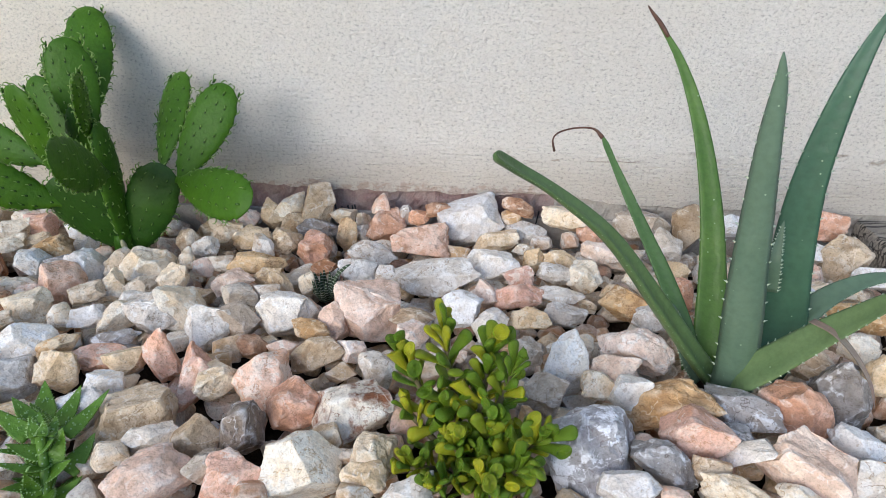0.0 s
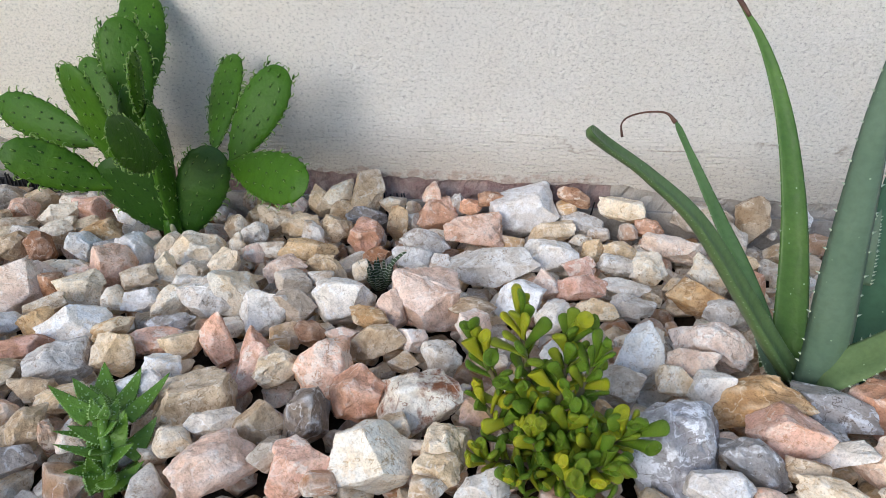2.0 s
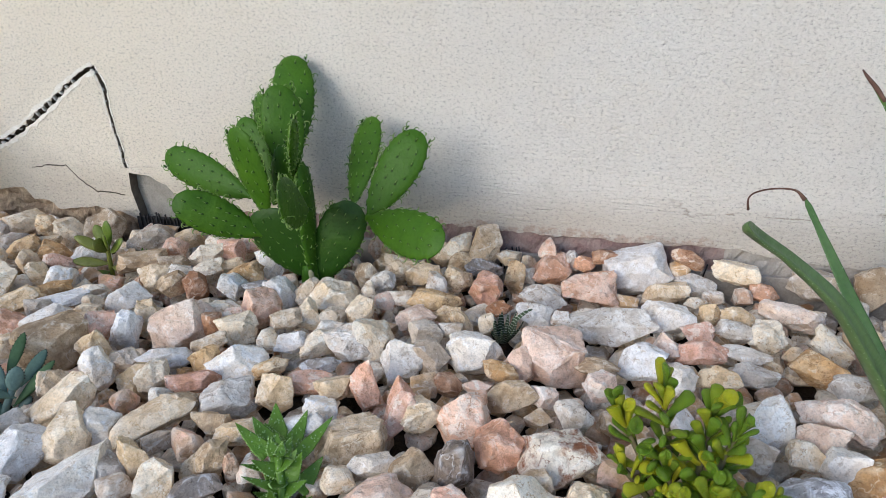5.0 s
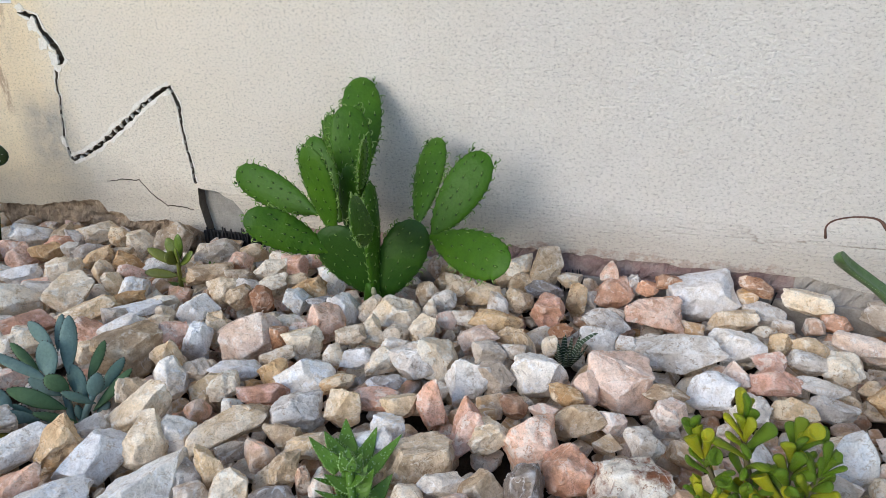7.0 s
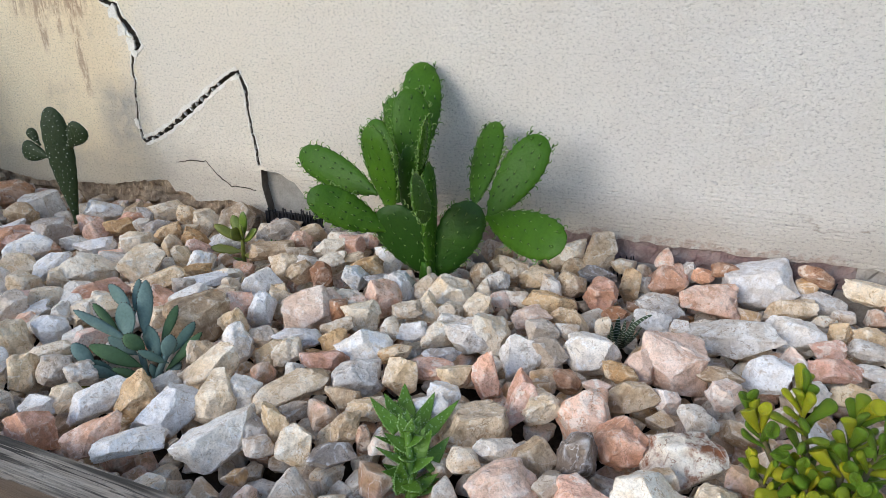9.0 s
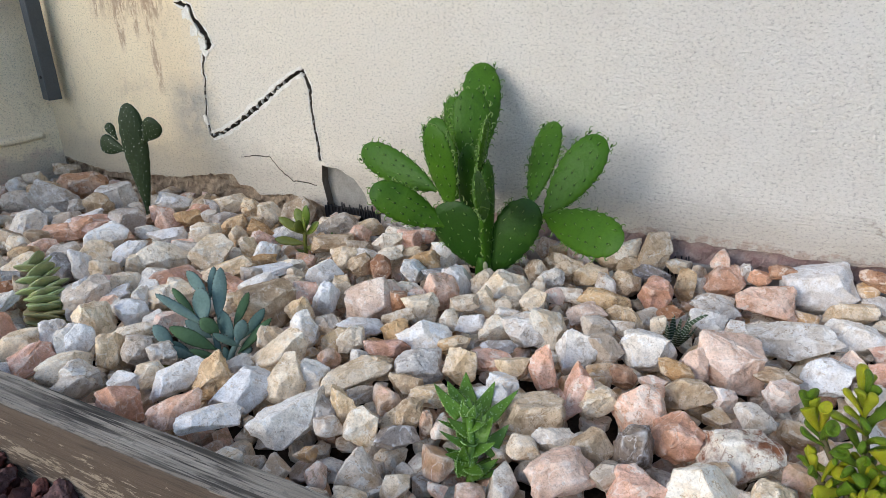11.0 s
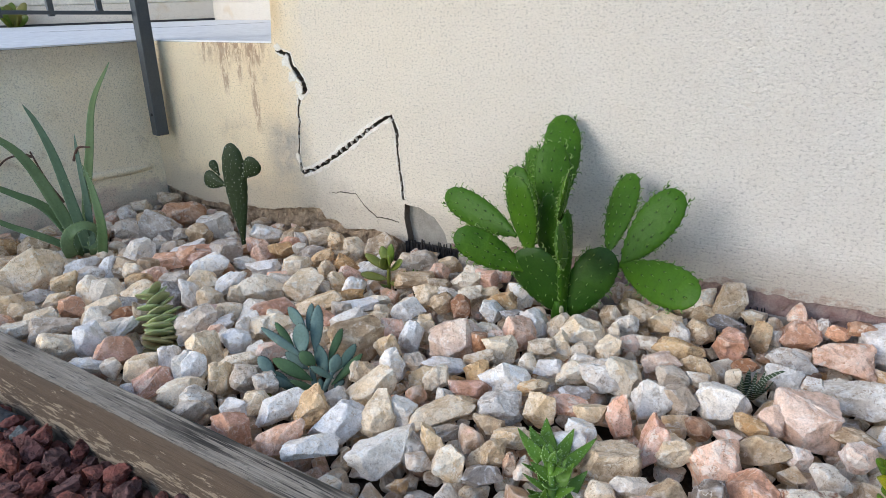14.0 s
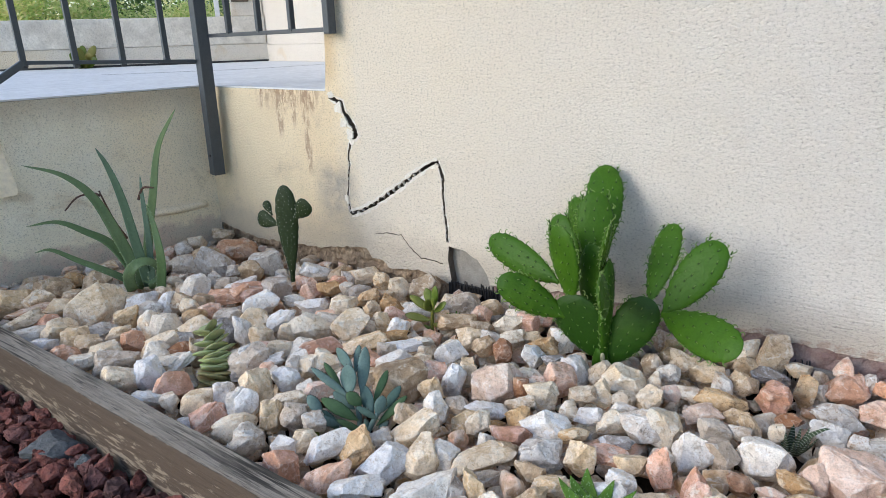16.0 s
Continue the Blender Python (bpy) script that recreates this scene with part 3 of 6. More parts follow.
def pane(bm, loops, y0, y1):
    """A plate with holes between y0 (front) and y1, from loops of (x, z)."""
    edges = []
    for loop in loops:
        vs = [bm.verts.new((x, y0, z)) for x, z in loop]
        edges += [bm.edges.new((vs[i], vs[(i + 1) % len(vs)])) for i in range(len(vs))]
    r = bmesh.ops.triangle_fill(bm, edges=edges, use_beauty=True, normal=(0, -1, 0))
    faces = [f for f in r["geom"] if isinstance(f, bmesh.types.BMFace)]
    r = bmesh.ops.extrude_face_region(bm, geom=faces)
    bmesh.ops.translate(bm, vec=(0, y1 - y0, 0), verts=[v for v in r["geom"] if isinstance(v, bmesh.types.BMVert)])
    bmesh.ops.recalc_face_normals(bm, faces=bm.faces)
    return bm


foot = ragged([p for p in FOOT if p[0] < 1.0], 0.012, 0.005) + [(2.6, .03)]
outer = foot + [(2.6, 2.6), (-1.33, 2.6), (-1.328, .60), (-1.334, .50), (-1.342, .438), (-1.85, .438)]
ca, cb = strip(CRACK, 0.006, 0.5, pulse=math.pi / 0.018)
ta, tb = strip(THIN, 0.008, 0.5)
plate = pane(bmesh.new(), [outer, ca + cb[::-1], ta + tb[::-1]], 0.0, 0.04)
# crack sides and plate rims take the darkened material
for f in plate.faces:
    f.material_index = 0 if abs(f.normal.y) > 0.5 else 1
wall = solid("wall_house", plate, WALL, "cream scraped plaster house wall with a zigzag crack and stains", "wall")
wall.data.materials.append(BROKEN_SHADED)
for lo, hi, ex in ((0, 9, .0034), (8, 16, .0018), (15, 23, .0068), (22, 28, .0028)):
    oa, ob_ = strip(CRACK[lo:hi], 0.010, 0.6, ex)
    ia, ib = strip(CRACK[lo:hi], 0.010, 0.1, 0.0005)
    for o, i_ in ((oa, ia), (ob_, ib)):
        part("filler_edge", pane(bmesh.new(), [o + i_[::-1]], -0.0012, 0.004), FILLER, wall, "pale filler along the crack", smooth=False)
for k in range(13):
    u = k / 12
    bm = bmesh.new()
    at = pose(-1.262 + .205 * u + rng.uniform(-.003, .003), 0.004, .137 + .126 * u ** 1.0, 0, rng.uniform(30, 80), 0)
    bmesh.ops.create_icosphere(bm, subdivisions=2, radius=0.5, matrix=at @ Matrix.Diagonal((rng.uniform(.009, .014), .010, rng.uniform(.0025, .0045), 1)))
    part("filler_bridge", bm, FILLER, wall, "crumb of filler bridging the crack")
for x, z, w, h, turn in ((-1.300, .398, .030, .040, 20), (-1.286, .366, .024, .036, -25), (-1.268, .336, .026, .030, 35), (-1.262, .318, .018, .022, 10), (-1.325, .430, .026, .016, -10), (-1.293, .170, .014, .030, 12)):
    ring = []
    for k in range(13):
        q = 2 * math.pi * k / 13
        r = rng.uniform(.26, .56)
        a, b = math.cos(q) * w * r, math.sin(q) * h * r
        c, s = math.cos(radians(turn)), math.sin(radians(turn))
        ring.append((x + a * c - b * s, z + a * s + b * c))
    part("plaster_shard", pane(bmesh.new(), [ring], -0.0022, 0.002), FILLER, wall, "loose flake of pale plaster at the crack", smooth=False)
bm = bmesh.new()
box(bm, (-1.33, 0.06, -0.15), (2.6, 1.9, 2.6))
box(bm, (-1.85, 0.06, -0.15), (-1.332, 0.3, 0.43))
solid("wall_core", bm, CORE, "dark crumbling masonry behind the plaster", "wall")
bm = bmesh.new()
box(bm, (-1.36, 0.029, 0.442), (-1.331, 1.9, 2.6))
solid("wall_return", bm, PALE_WALL, "pale plaster return of the house wall", "wall")
bm = bmesh.new()
box(bm, (-0.99, 0.021, -0.02), (-0.86, 0.039, 0.12))
part("cement_patch", bm, CEMENT, wall, "bare grey cement where plaster has fallen", smooth=False)


def footing(name, x0, x1, top, y, mat, label):
    n = int((x1 - x0) / 0.006)
    old = mat is FOOT_OLD
    rows = []
    for i in range(n + 1):
        x = x0 + (x1 - x0) * i / n
        ring = []
        for k in range(10):
            z = -0.03 + (top + .03) * k / 9
            ledge_ = .010 * max(0, grain(x * 3, z * 14, 4.0, 5)) if old else 0
            ring.append(Vector((x, y + (0.010 if old else 0.006) * grain(x, z, 5.0, 60) + (.004 if old else .003) * grain(x, z, 2.0, 150) + ledge_, z + 0.004 * grain(x, z, 9.0, 60))))
        rows.append([Vector((x, y, -0.12))] + ring + [Vector((x, 0.039, top)), Vector((x, 0.039, -0.12))])
    part(name, loft(bmesh.new(), rows), mat, wall, label, smooth=False)


footing("footing", -1.85, -0.985, 0.052, 0.009, FOOT_OLD, "brown stained footing under the plaster")
footing("footing", -0.86, 0.10, 0.052, 0.007, FOOTING, "mauve stained footing band")
footing("footing", 0.10, 2.6, 0.052, 0.005, FOOT_GREY, "grey weathered footing band")
bm = bmesh.new()
# black box stands in for the shaded gap below the cement patch
box(bm, (-0.98, -0.003, -0.06), (-0.84, 0.006, 0.006))
membrane = solid("membrane", bm, MEMBRANE, "black box for the dark gap under the cement patch, with cut membrane bristles", "membrane")
bm = bmesh.new()
box(bm, (-0.838, -0.0025, -0.06), (0.60, 0.0045, 0.004), 0.001)
part("base_strip", bm, FOOT_GREY, membrane, "grey cement strip", smooth=False)
x = -0.975
while x < 0.03:
    x += rng.uniform(.005, .011) if rng.random() < .85 else rng.uniform(.03, .08)
    if -.84 < x < -.275 or -.17 < x < -.01:
        continue
    bm = bmesh.new()
    box(bm, (-.0009, -.0015, -.03), (.0009, .0015, rng.uniform(.004, .018)), 0, pose(x, -.0045 if x > -.84 else -.006, .004, 0, rng.uniform(-14, 14), 0))
    part("bristle", bm, MEMBRANE, membrane, smooth=False)

# ---- terrace ----
EDGE = [(-1.845, 0.0), (-1.955, -0.55), (-2.32, -2.4)]
bm = bmesh.new()
n = 24
rows = []
for i in range(n + 1):
    u = i / n
    a, b = (Vector(EDGE[0]), Vector(EDGE[1])) if u < 0.5 else (Vector(EDGE[1]), Vector(EDGE[2]))
    p = a.lerp(b, u * 2 if u < 0.5 else u * 2 - 1)
    rows.append([Vector((p.x + 0.002 * grain(p.y, z, 0, 9), p.y, z)) for z in (-0.15, 0.0, 0.15, 0.3, 0.437)] + [Vector((p.x - 0.22, p.y, 0.437)), Vector((p.x - 0.22, p.y, -0.15))])
terrace_wall = solid("wall_terrace", loft(bm, rows), OLD_WALL, "weathered grey-beige plaster wall below the terrace", "wall")
bm = bmesh.new()
tube(bm, [(-1.884, -0.197, 0.097), (-1.868, -0.115, 0.094), (-1.852, -0.037, 0.096)], [0.010, 0.012, 0.010], 8, 8)
part("ledge", bm, OLD_WALL, terrace_wall, "raised plaster ridge")
# proud plate in place of the recessed niche, its sunlit look only coloured
bm = bmesh.new()
m = pose(-1.945, -0.485, 0, 0, 0, -11.3)
vs = [(0, -0.016, 0.228), (0, -0.036, 0.372), (0, -0.20, 0.388), (0, -0.20, 0.205), (0, -0.020, 0.213)]
f = bm.faces.new([bm.verts.new(m @ Vector(v)) for v in vs])
r = bmesh.ops.extrude_face_region(bm, geom=[f])
bmesh.ops.translate(bm, vec=m.to_3x3() @ Vector((0.014, 0, 0)), verts=[v for v in r["geom"] if isinstance(v, bmesh.types.BMVert)])
bmesh.ops.recalc_face_normals(bm, faces=bm.faces)
part("step_cheek", bm, NICHE_LIT, terrace_wall, "cream plate standing in for a sunlit wall niche", smooth=False)
bm = bmesh.new()
loop = [(-1.36, 0.029), (-1.36, 0.003), (-1.342, -0.001), (-1.842, -0.001), (-1.953, -0.55), (-2.32, -2.4), (-6.05, -2.4), (-3.24, 1.42), (-1.36, 1.12)]
f = bm.faces.new([bm.verts.new((x, y, 0.4425)) for x, y in loop])
r = bmesh.ops.extrude_face_region(bm, geom=[f])
bmesh.ops.translate(bm, vec=(0, 0, -0.004), verts=[v for v in r["geom"] if isinstance(v, bmesh.types.BMVert)])
bmesh.ops.recalc_face_normals(bm, faces=bm.faces)
slab = solid("terrace_floor", bm, SLAB, "pale smooth painted terrace floor slab", "floor")
REAR = pose(-3.235, 1.413, 0, 0, 0, 233.5)     # along the parapet from the corner, y to the terrace
SIDE = pose(-3.235, 1.413, 0, 0, 0, -9.2)      # along the back wall, y away from the terrace
bm = bmesh.new()
box(bm, (-0.2, -0.2, 0.20), (4.8, 0.0, 0.540), 0, REAR)
low = solid("wall_rear", bm, PALE_WALL, "low rear parapet, white plinth and weathered concrete top", "wall")
bm = bmesh.new()
box(bm, (0.0, 0.0005, 0.4427), (4.8, 0.010, 0.453), 0, REAR)
part("floor_gap", bm, MEMBRANE, low, "dark open joint at the floor", smooth=False)
bm = bmesh.new()
box(bm, (0.0, -0.2, 0.541), (4.8, 0.004, 0.690), 0.006, REAR)
part("coping", bm, CONCRETE, low, "weathered concrete upper course", smooth=False)
bm = bmesh.new()
box(bm, (0.0, 0.0, 0.4428), (1.92, 0.16, 0.533), 0.002, SIDE)
side = solid("wall_side", bm, PALE_WALL, "white plaster wall at the back of the terrace", "wall")
bm = bmesh.new()
box(bm, (-0.02, 0.004, 0.534), (1.92, 0.16, 2.6), 0, SIDE)
part("upper_wall", bm, PALE_WALL, side, "pale wall face above the plinth", smooth=False)
bm = bmesh.new()
box(bm, (0.004, -0.16, 0.691), (0.175, -0.003, 1.7), 0.004, REAR)
pillar = solid("pillar", bm, PALE_WALL, "pale plaster pillar at the parapet corner with a brown shutter", "pillar", smooth=False)
bm = bmesh.new()
box(bm, (0.075, -0.003, 0.765), (0.168, 0.006, 1.3), 0.002, REAR)
part("shutter", bm, BARK, pillar, "brown wooden shutter", smooth=False)
bm = bmesh.new()
box(bm, (0.235, -0.10, 0.691), (0.262, -0.07, 1.5), 0.003, REAR)
solid("garden_post", bm, SLAB, "thin white post on the parapet", "post", kind="", smooth=False)
joint = spline([(-2.9, .25, 0), (-2.62, .58, 0), (-2.50, .80, 0), (-2.46, 1.12, 0), (-2.44, 1.28, 0)], 30)
bm = bmesh.new()
loft(bm, [[p + Vector((a, 0, b)) for a, b in ((-.004 + .003 * grain(p.x, p.y, 0, 30), 0), (.004 + .003 * grain(p.x, p.y, 4, 30), 0), (0, -.0006))] for p in [Vector((q.x, q.y, 0.4433)) for q in joint]], cap=False)
part("floor_crack", bm, MEMBRANE, slab, "long dark crack across the floor", smooth=False)


# ---- railing ----
def bar(name, a, b, t, parent, label=""):
    a, b = Vector(a), Vector(b)
    bm = bmesh.new()
    d = b - a
    up = Vector((0, 0, 1)) if abs(d.normalized().z) < 0.9 else Vector((0.19, 1, 0))
    x = d.normalized()
    y = up.cross(x).normalized()
    rot = Matrix((x, y, x.cross(y))).transposed().to_4x4()
    box(bm, (0, -t / 2, -t / 2), (d.length, t / 2, t / 2), min(0.002, t * 0.12), Matrix.Translation(a) @ rot)
    return part(name, bm, IRON, parent, label, smooth=False)


rail = thing("railing", (-1.775, -0.036, 0.195), "dark grey painted iron railing fixed at the terrace corner", "railing")
bar("post", (-1.777, -0.036, 0.193), (-1.748, -0.036, 1.34), 0.033, rail, "square post bolted to the wall")
bar("bottom_rail", (-1.785, -0.05, 0.512), (-1.885, -0.448, 0.527), 0.009, rail)
bar("bottom_rail", (-1.885, -0.446, 0.527), (-1.96, -0.80, 0.30), 0.016, rail, "sloping stair rail")
bar("bottom_rail", (-1.755, -0.022, 0.577), (-1.275, -0.022, 0.582), 0.010, rail)
bar("top_rail", (-1.755, -0.04, 1.33), (-1.88, -0.46, 1.33), 0.025, rail)
bar("top_rail", (-1.740, -0.022, 1.33), (-1.275, -0.022, 1.33), 0.025, rail)
for y in (-0.109, -0.222, -0.333, -0.446):
    x = -1.81 - 0.17 * -y / 1.0
    bar("baluster", (x, y, 0.510), (x, y, 1.325), 0.0135, rail)
    bm = bmesh.new()
    bmesh.ops.create_icosphere(bm, subdivisions=2, radius=0.010, matrix=pose(x, y, 0.520) @ Matrix.Diagonal((1, 1, 0.6, 1)))
    part("weld_collar", bm, IRON, rail)
for x in (-1.660, -1.538, -1.416):
    bar("baluster", (x, -0.022, 0.58), (x, -0.022, 1.325), 0.0135, rail)
    bm = bmesh.new()
    bmesh.ops.create_icosphere(bm, subdivisions=2, radius=0.009, matrix=pose(x, -0.022, 0.586) @ Matrix.Diagonal((1, 1, 0.6, 1)))
    part("weld_collar", bm, IRON, rail)
bar("end_post", (-1.287, -0.022, 0.572), (-1.287, -0.022, 1.34), 0.022, rail)
bm = bmesh.new()
bmesh.ops.create_cone(bm, segments=12, radius1=0.004, radius2=0.004, depth=0.004, cap_ends=True, matrix=pose(-1.776, -0.0535, 0.25, 90))
part("bolt_hole", bm, MEMBRANE, rail)


# ---- timber edging ----
def board(name, a, b, w, h, label, group):
    """A long sawn board from a to b (top middle line), with worn uneven edges."""
    a, b = Vector(a), Vector(b)
    d = (b - a).normalized()
    s = Vector((-d.y, d.x, 0))
    n = int((b - a).length / 0.03)
    rows = []
    for i in range(n + 1):
        p = a.lerp(b, i / n)
        q = p.x * 9 + p.y * 9
        j = [0.0016 * grain(q, k * 7.0) for k in range(8)]
        r = 0.004
        sec = [(-w / 2, -h), (-w / 2 + j[0], -r - 0.002), (-w / 2 + r + j[1], j[1]), (-w / 6, j[2] - .0005), (w / 6, j[3] - .0005), (w / 2 - r + j[4], j[4]), (w / 2 + j[5], -r - 0.002), (w / 2, -h)]
        rows.append([p + s * u + Vector((0, 0, v)) for u, v in sec])
    bm = loft(bmesh.new(), rows)
    bmesh.ops.recalc_face_normals(bm, faces=bm.faces)
    ob = tagged(new(name, link_mesh(name, bm, WOOD, True, 40)), label, "board", group)
    return ob


board("edging_board", (-2.3, -0.746, 0.031), (0.62, -0.746, 0.031), 0.050, 0.135, "weathered grey board with flaking brown paint edging the bed", "bed edging")
board("edging_board", (0.585, -0.005, 0.022), (0.585, -0.718, 0.028), 0.055, 0.13, "weathered grey board closing the end of the bed", "bed edging")


# ---- plants ----
def pad_bm(base, tip, width, thick, face, bend=0.0, low=0.16, peak=0.64, nu=14, nv=16, bm=None, end=0.5, lobes=0.0):
    """A flat fleshy pad or leaf from base to tip, its broad side turned to face."""
    bm = bm or bmesh.new()
    base, tip = Vector(base), Vector(tip)
    a = tip - base
    L = a.length
    a = a / L
    n = Vector(face)
    n = (n - a * n.dot(a)).normalized()
    s = a.cross(n)
    k = peak / (1 - peak) * end
    norm = peak ** k * (1 - peak) ** end
    rings = []
    for i in range(nu + 1):
        u = 0.5 - 0.5 * math.cos(math.pi * (0.02 + 0.975 * i / nu))
        w = max(u ** k * (1 - u) ** end / norm, low * (1 - u) ** 0.5)
        c = base + a * (u * L) + n * (bend * L * math.sin(math.pi * u * 0.5) ** 2)
        t = thick / 2 * (0.35 + 0.65 * w) * min(1, (1 - u) * 9) ** 0.5
        ring = []
        for j in range(nv):
            q = 2 * math.pi * j / nv
            wob = 1 + 0.04 * grain(u * 3 + base.x * 50, math.cos(q) * 2, math.sin(q)) + lobes * math.sin(2 * math.pi * 9.5 * u + (math.pi if math.cos(q) > 0 else 0))
            ring.append(c + s * math.cos(q) * width / 2 * w * wob + n * math.sin(q) * t)
        rings.append(ring)
    return loft(bm, rings)


def pad_spots(base, tip, width, thick, face, bend, rows_, rnd, edge=True, peak=0.64, end=0.5):
    """Places and outward ways of the areoles of a pad."""
    base, tip = Vector(base), Vector(tip)
    a = tip - base
    L = a.length
    a = a / L
    n = Vector(face)
    n = (n - a * n.dot(a)).normalized()
    s = a.cross(n)
    k = peak / (1 - peak) * end
    norm = peak ** k * (1 - peak) ** end
    out = []
    for i in range(1, rows_):
        u = (i + rnd.uniform(-.22, .22)) / rows_
        w = u ** k * (1 - u) ** end / norm
        c = base + a * (u * L) + n * (bend * L * math.sin(math.pi * u * 0.5) ** 2)
        m = max(1, round(w * 3.3))
        for j in range(m):
            v = ((j + (0.5 if i % 2 else 0.25)) / m * 2 - 1) * 0.86 + rnd.uniform(-.13, .13)
            q = math.acos(max(-1, min(1, v)))
            t = thick / 2 * (0.35 + 0.65 * w)
            for sg in (1, -1):
                out.append((c + s * v * width / 2 * w + n * math.sin(q) * t * sg, n * sg, a))
        if edge:
            for sg in (1, -1):
                out.append((c + s * sg * width / 2 * w, (s * sg + a * 0.25).normalized(), a))
                if rnd.random() < .5:
                    out.append((c + a * L * .5 / rows_ + s * sg * width / 2 * w * (1.02 if u < peak else .95), (s * sg + a * 0.35).normalized(), a))
    if edge:
        for v in (-0.5, 0, 0.5):
            out.append((base + a * (L * (0.985 - 0.03 * abs(v))) + s * v * width * 0.3 + n * bend * L, (a + s * v).normalized(), a))
    return out


def hooklet(bm, at, way, curl, length, r):
    """A thin curled hook: rises along way and bends over to curl."""
    curl = (curl - way * curl.dot(way)).normalized()
    side = way.cross(curl)
    rings = []
    for k in range(5):
        q = k / 4 * 2.3
        c = at + way * math.sin(q) * length * .55 + curl * (1 - math.cos(q)) * length * .36
        d = way * math.cos(q) + curl * math.sin(q)
        n = side.cross(d)
        w = r * (1 - .8 * k / 4)
        rings.append([c + side * w, c + n * w, c - side * w, c - n * w])
    loft(bm, rings)


def pear_pad(parent, base, tip, width, face, thick=0.016, bend=0.0, seed=0, name="pad", mat=None):
    rnd = random.Random(seed)
    skin, bm = pad_bm(base, tip, width, thick, face, bend, peak=.63, end=.46, nu=44, nv=24, lobes=.036), bmesh.new()
    dark = bmesh.new()
    for at, way, up in pad_spots(base, tip, width, thick, face, bend, 9, rnd, peak=.63, end=.46):
        edge = abs(way.dot(Vector(face).normalized())) < 0.6
        side = up.cross(way).normalized()
        frame_ = Matrix((side, way.cross(side), way)).transposed().to_4x4()
        bmesh.ops.create_icosphere(skin, subdivisions=2, radius=1.0, matrix=Matrix.Translation(at - way * .0010 + up * .001) @ frame_ @ Matrix.Diagonal((.0022, .0036, .0013, 1)))
        # dark bead below the bump: areole and its dimple shade in one
        bmesh.ops.create_icosphere(dark, subdivisions=2, radius=1.0, matrix=Matrix.Translation(at - way * .0008 - up * .0012) @ frame_ @ Matrix.Diagonal((.0019, .0025, .0014, 1)))
        size = rnd.uniform(0.007, 0.0100) * (1.45 if edge else 0.80)
        hooklet(bm, at - way * 0.0008, (way + up * 0.35).normalized(), (up * rnd.choice((1, 1, -1)) + Vector((rnd.uniform(-.5, .5), rnd.uniform(-.5, .5), -.2))), size, 0.0014 if edge else 0.0010)
        if edge and rnd.random() < .25:
            hooklet(bm, at + up * rnd.uniform(-.003, .003), (way + up * rnd.uniform(-.3, .8)).normalized(), up * rnd.choice((1, -1)) + Vector((0, -.3, -.3)), size * .9, 0.0009)
    p = part(name, skin, mat or PAD, parent)
    tagged(part("areole_spotting", dark, AREOLE_DIMPLE, p, "dark green areole spots with the shade of their dimples"), kind="stuff")
    tagged(part("hook_fringe", bm, THORN, p, "small curled pale green hooks"), kind="stuff")
    return p


PEAR = (-0.534, -0.166, -0.03)
pear = thing("prickly_pear", PEAR, "bright green prickly pear cactus with many pads by the wall", "cactus", "prickly pears")
bm = bmesh.new()
tube(bm, [(-0.534, -0.166, -0.05), (-0.533, -0.168, 0.0), (-0.531, -0.169, 0.03)], [0.014, 0.015, 0.012], 10, 6)
part("stem", bm, PAD, pear, "short woody green stem")
pear_pad(pear, (-.536, -.168, .006), (-.592, -.190, .126), 0.086, (-.10, -1, .25), bend=.02, seed=1, mat=PAD_OLD_SHADED)
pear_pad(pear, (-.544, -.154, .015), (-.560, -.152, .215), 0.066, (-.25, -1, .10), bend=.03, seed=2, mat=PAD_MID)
pear_pad(pear, (-.528, -.165, -.008), (-.456, -.150, .132), .072, (.15, -1, .12), seed=3, mat=PAD_OLD_SHADED)
pear_pad(pear, (-.459, -.150, .126), (-.460, -.046, .238), 0.0540, (-.30, -1, .42), seed=4, thick=.013)
pear_pad(pear, (-.433, -.160, .113), (-.364, -.105, .234), .065, (-.05, -1, .45), seed=5)
pear_pad(pear, (-.432, -.165, .116), (-.295, -.245, .120), .066, (.45, -.9, .40), seed=6)
pear_pad(pear, (-.594, -.190, .083), (-.700, -.242, .151), .058, (.10, -1, .55), seed=7)
pear_pad(pear, (-.620, -.165, .134), (-.790, -.125, .179), .058, (-.10, -1, .35), seed=8)
pear_pad(pear, (-.585, -.185, .110), (-.602, -.202, .254), 0.0644, (-.35, -1, .12), bend=.03, seed=9)
pear_pad(pear, (-.594, -.140, .114), (-.664, -.090, .236), .060, (-.2, -1, .3), seed=10)
pear_pad(pear, (-.556, -.150, .160), (-.574, -.130, .299), 0.062, (.42, -1, .10), bend=-.03, seed=11)
pear_pad(pear, (-.588, -.130, .196), (-.631, -.090, .273), 0.0460, (-.6, -1, .2), seed=12)
pear_pad(pear, (-.553, -.130, .195), (-.601, -.020, .324), .066, (.25, -1, .75), seed=13)
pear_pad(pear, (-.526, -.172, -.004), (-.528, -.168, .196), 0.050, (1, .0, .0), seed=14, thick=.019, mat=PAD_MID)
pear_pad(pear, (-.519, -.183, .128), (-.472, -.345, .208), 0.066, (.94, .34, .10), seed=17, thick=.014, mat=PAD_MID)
pear_pad(pear, (-.543, -.168, .172), (-.515, -.205, .266), 0.044, (1, .10, .10), seed=15, thick=.012)
pear_pad(pear, (-.604, -.125, .150), (-.640, -.072, .246), 0.046, (-.2, -1, .3), seed=16, thick=.012)


bm = bmesh.new()
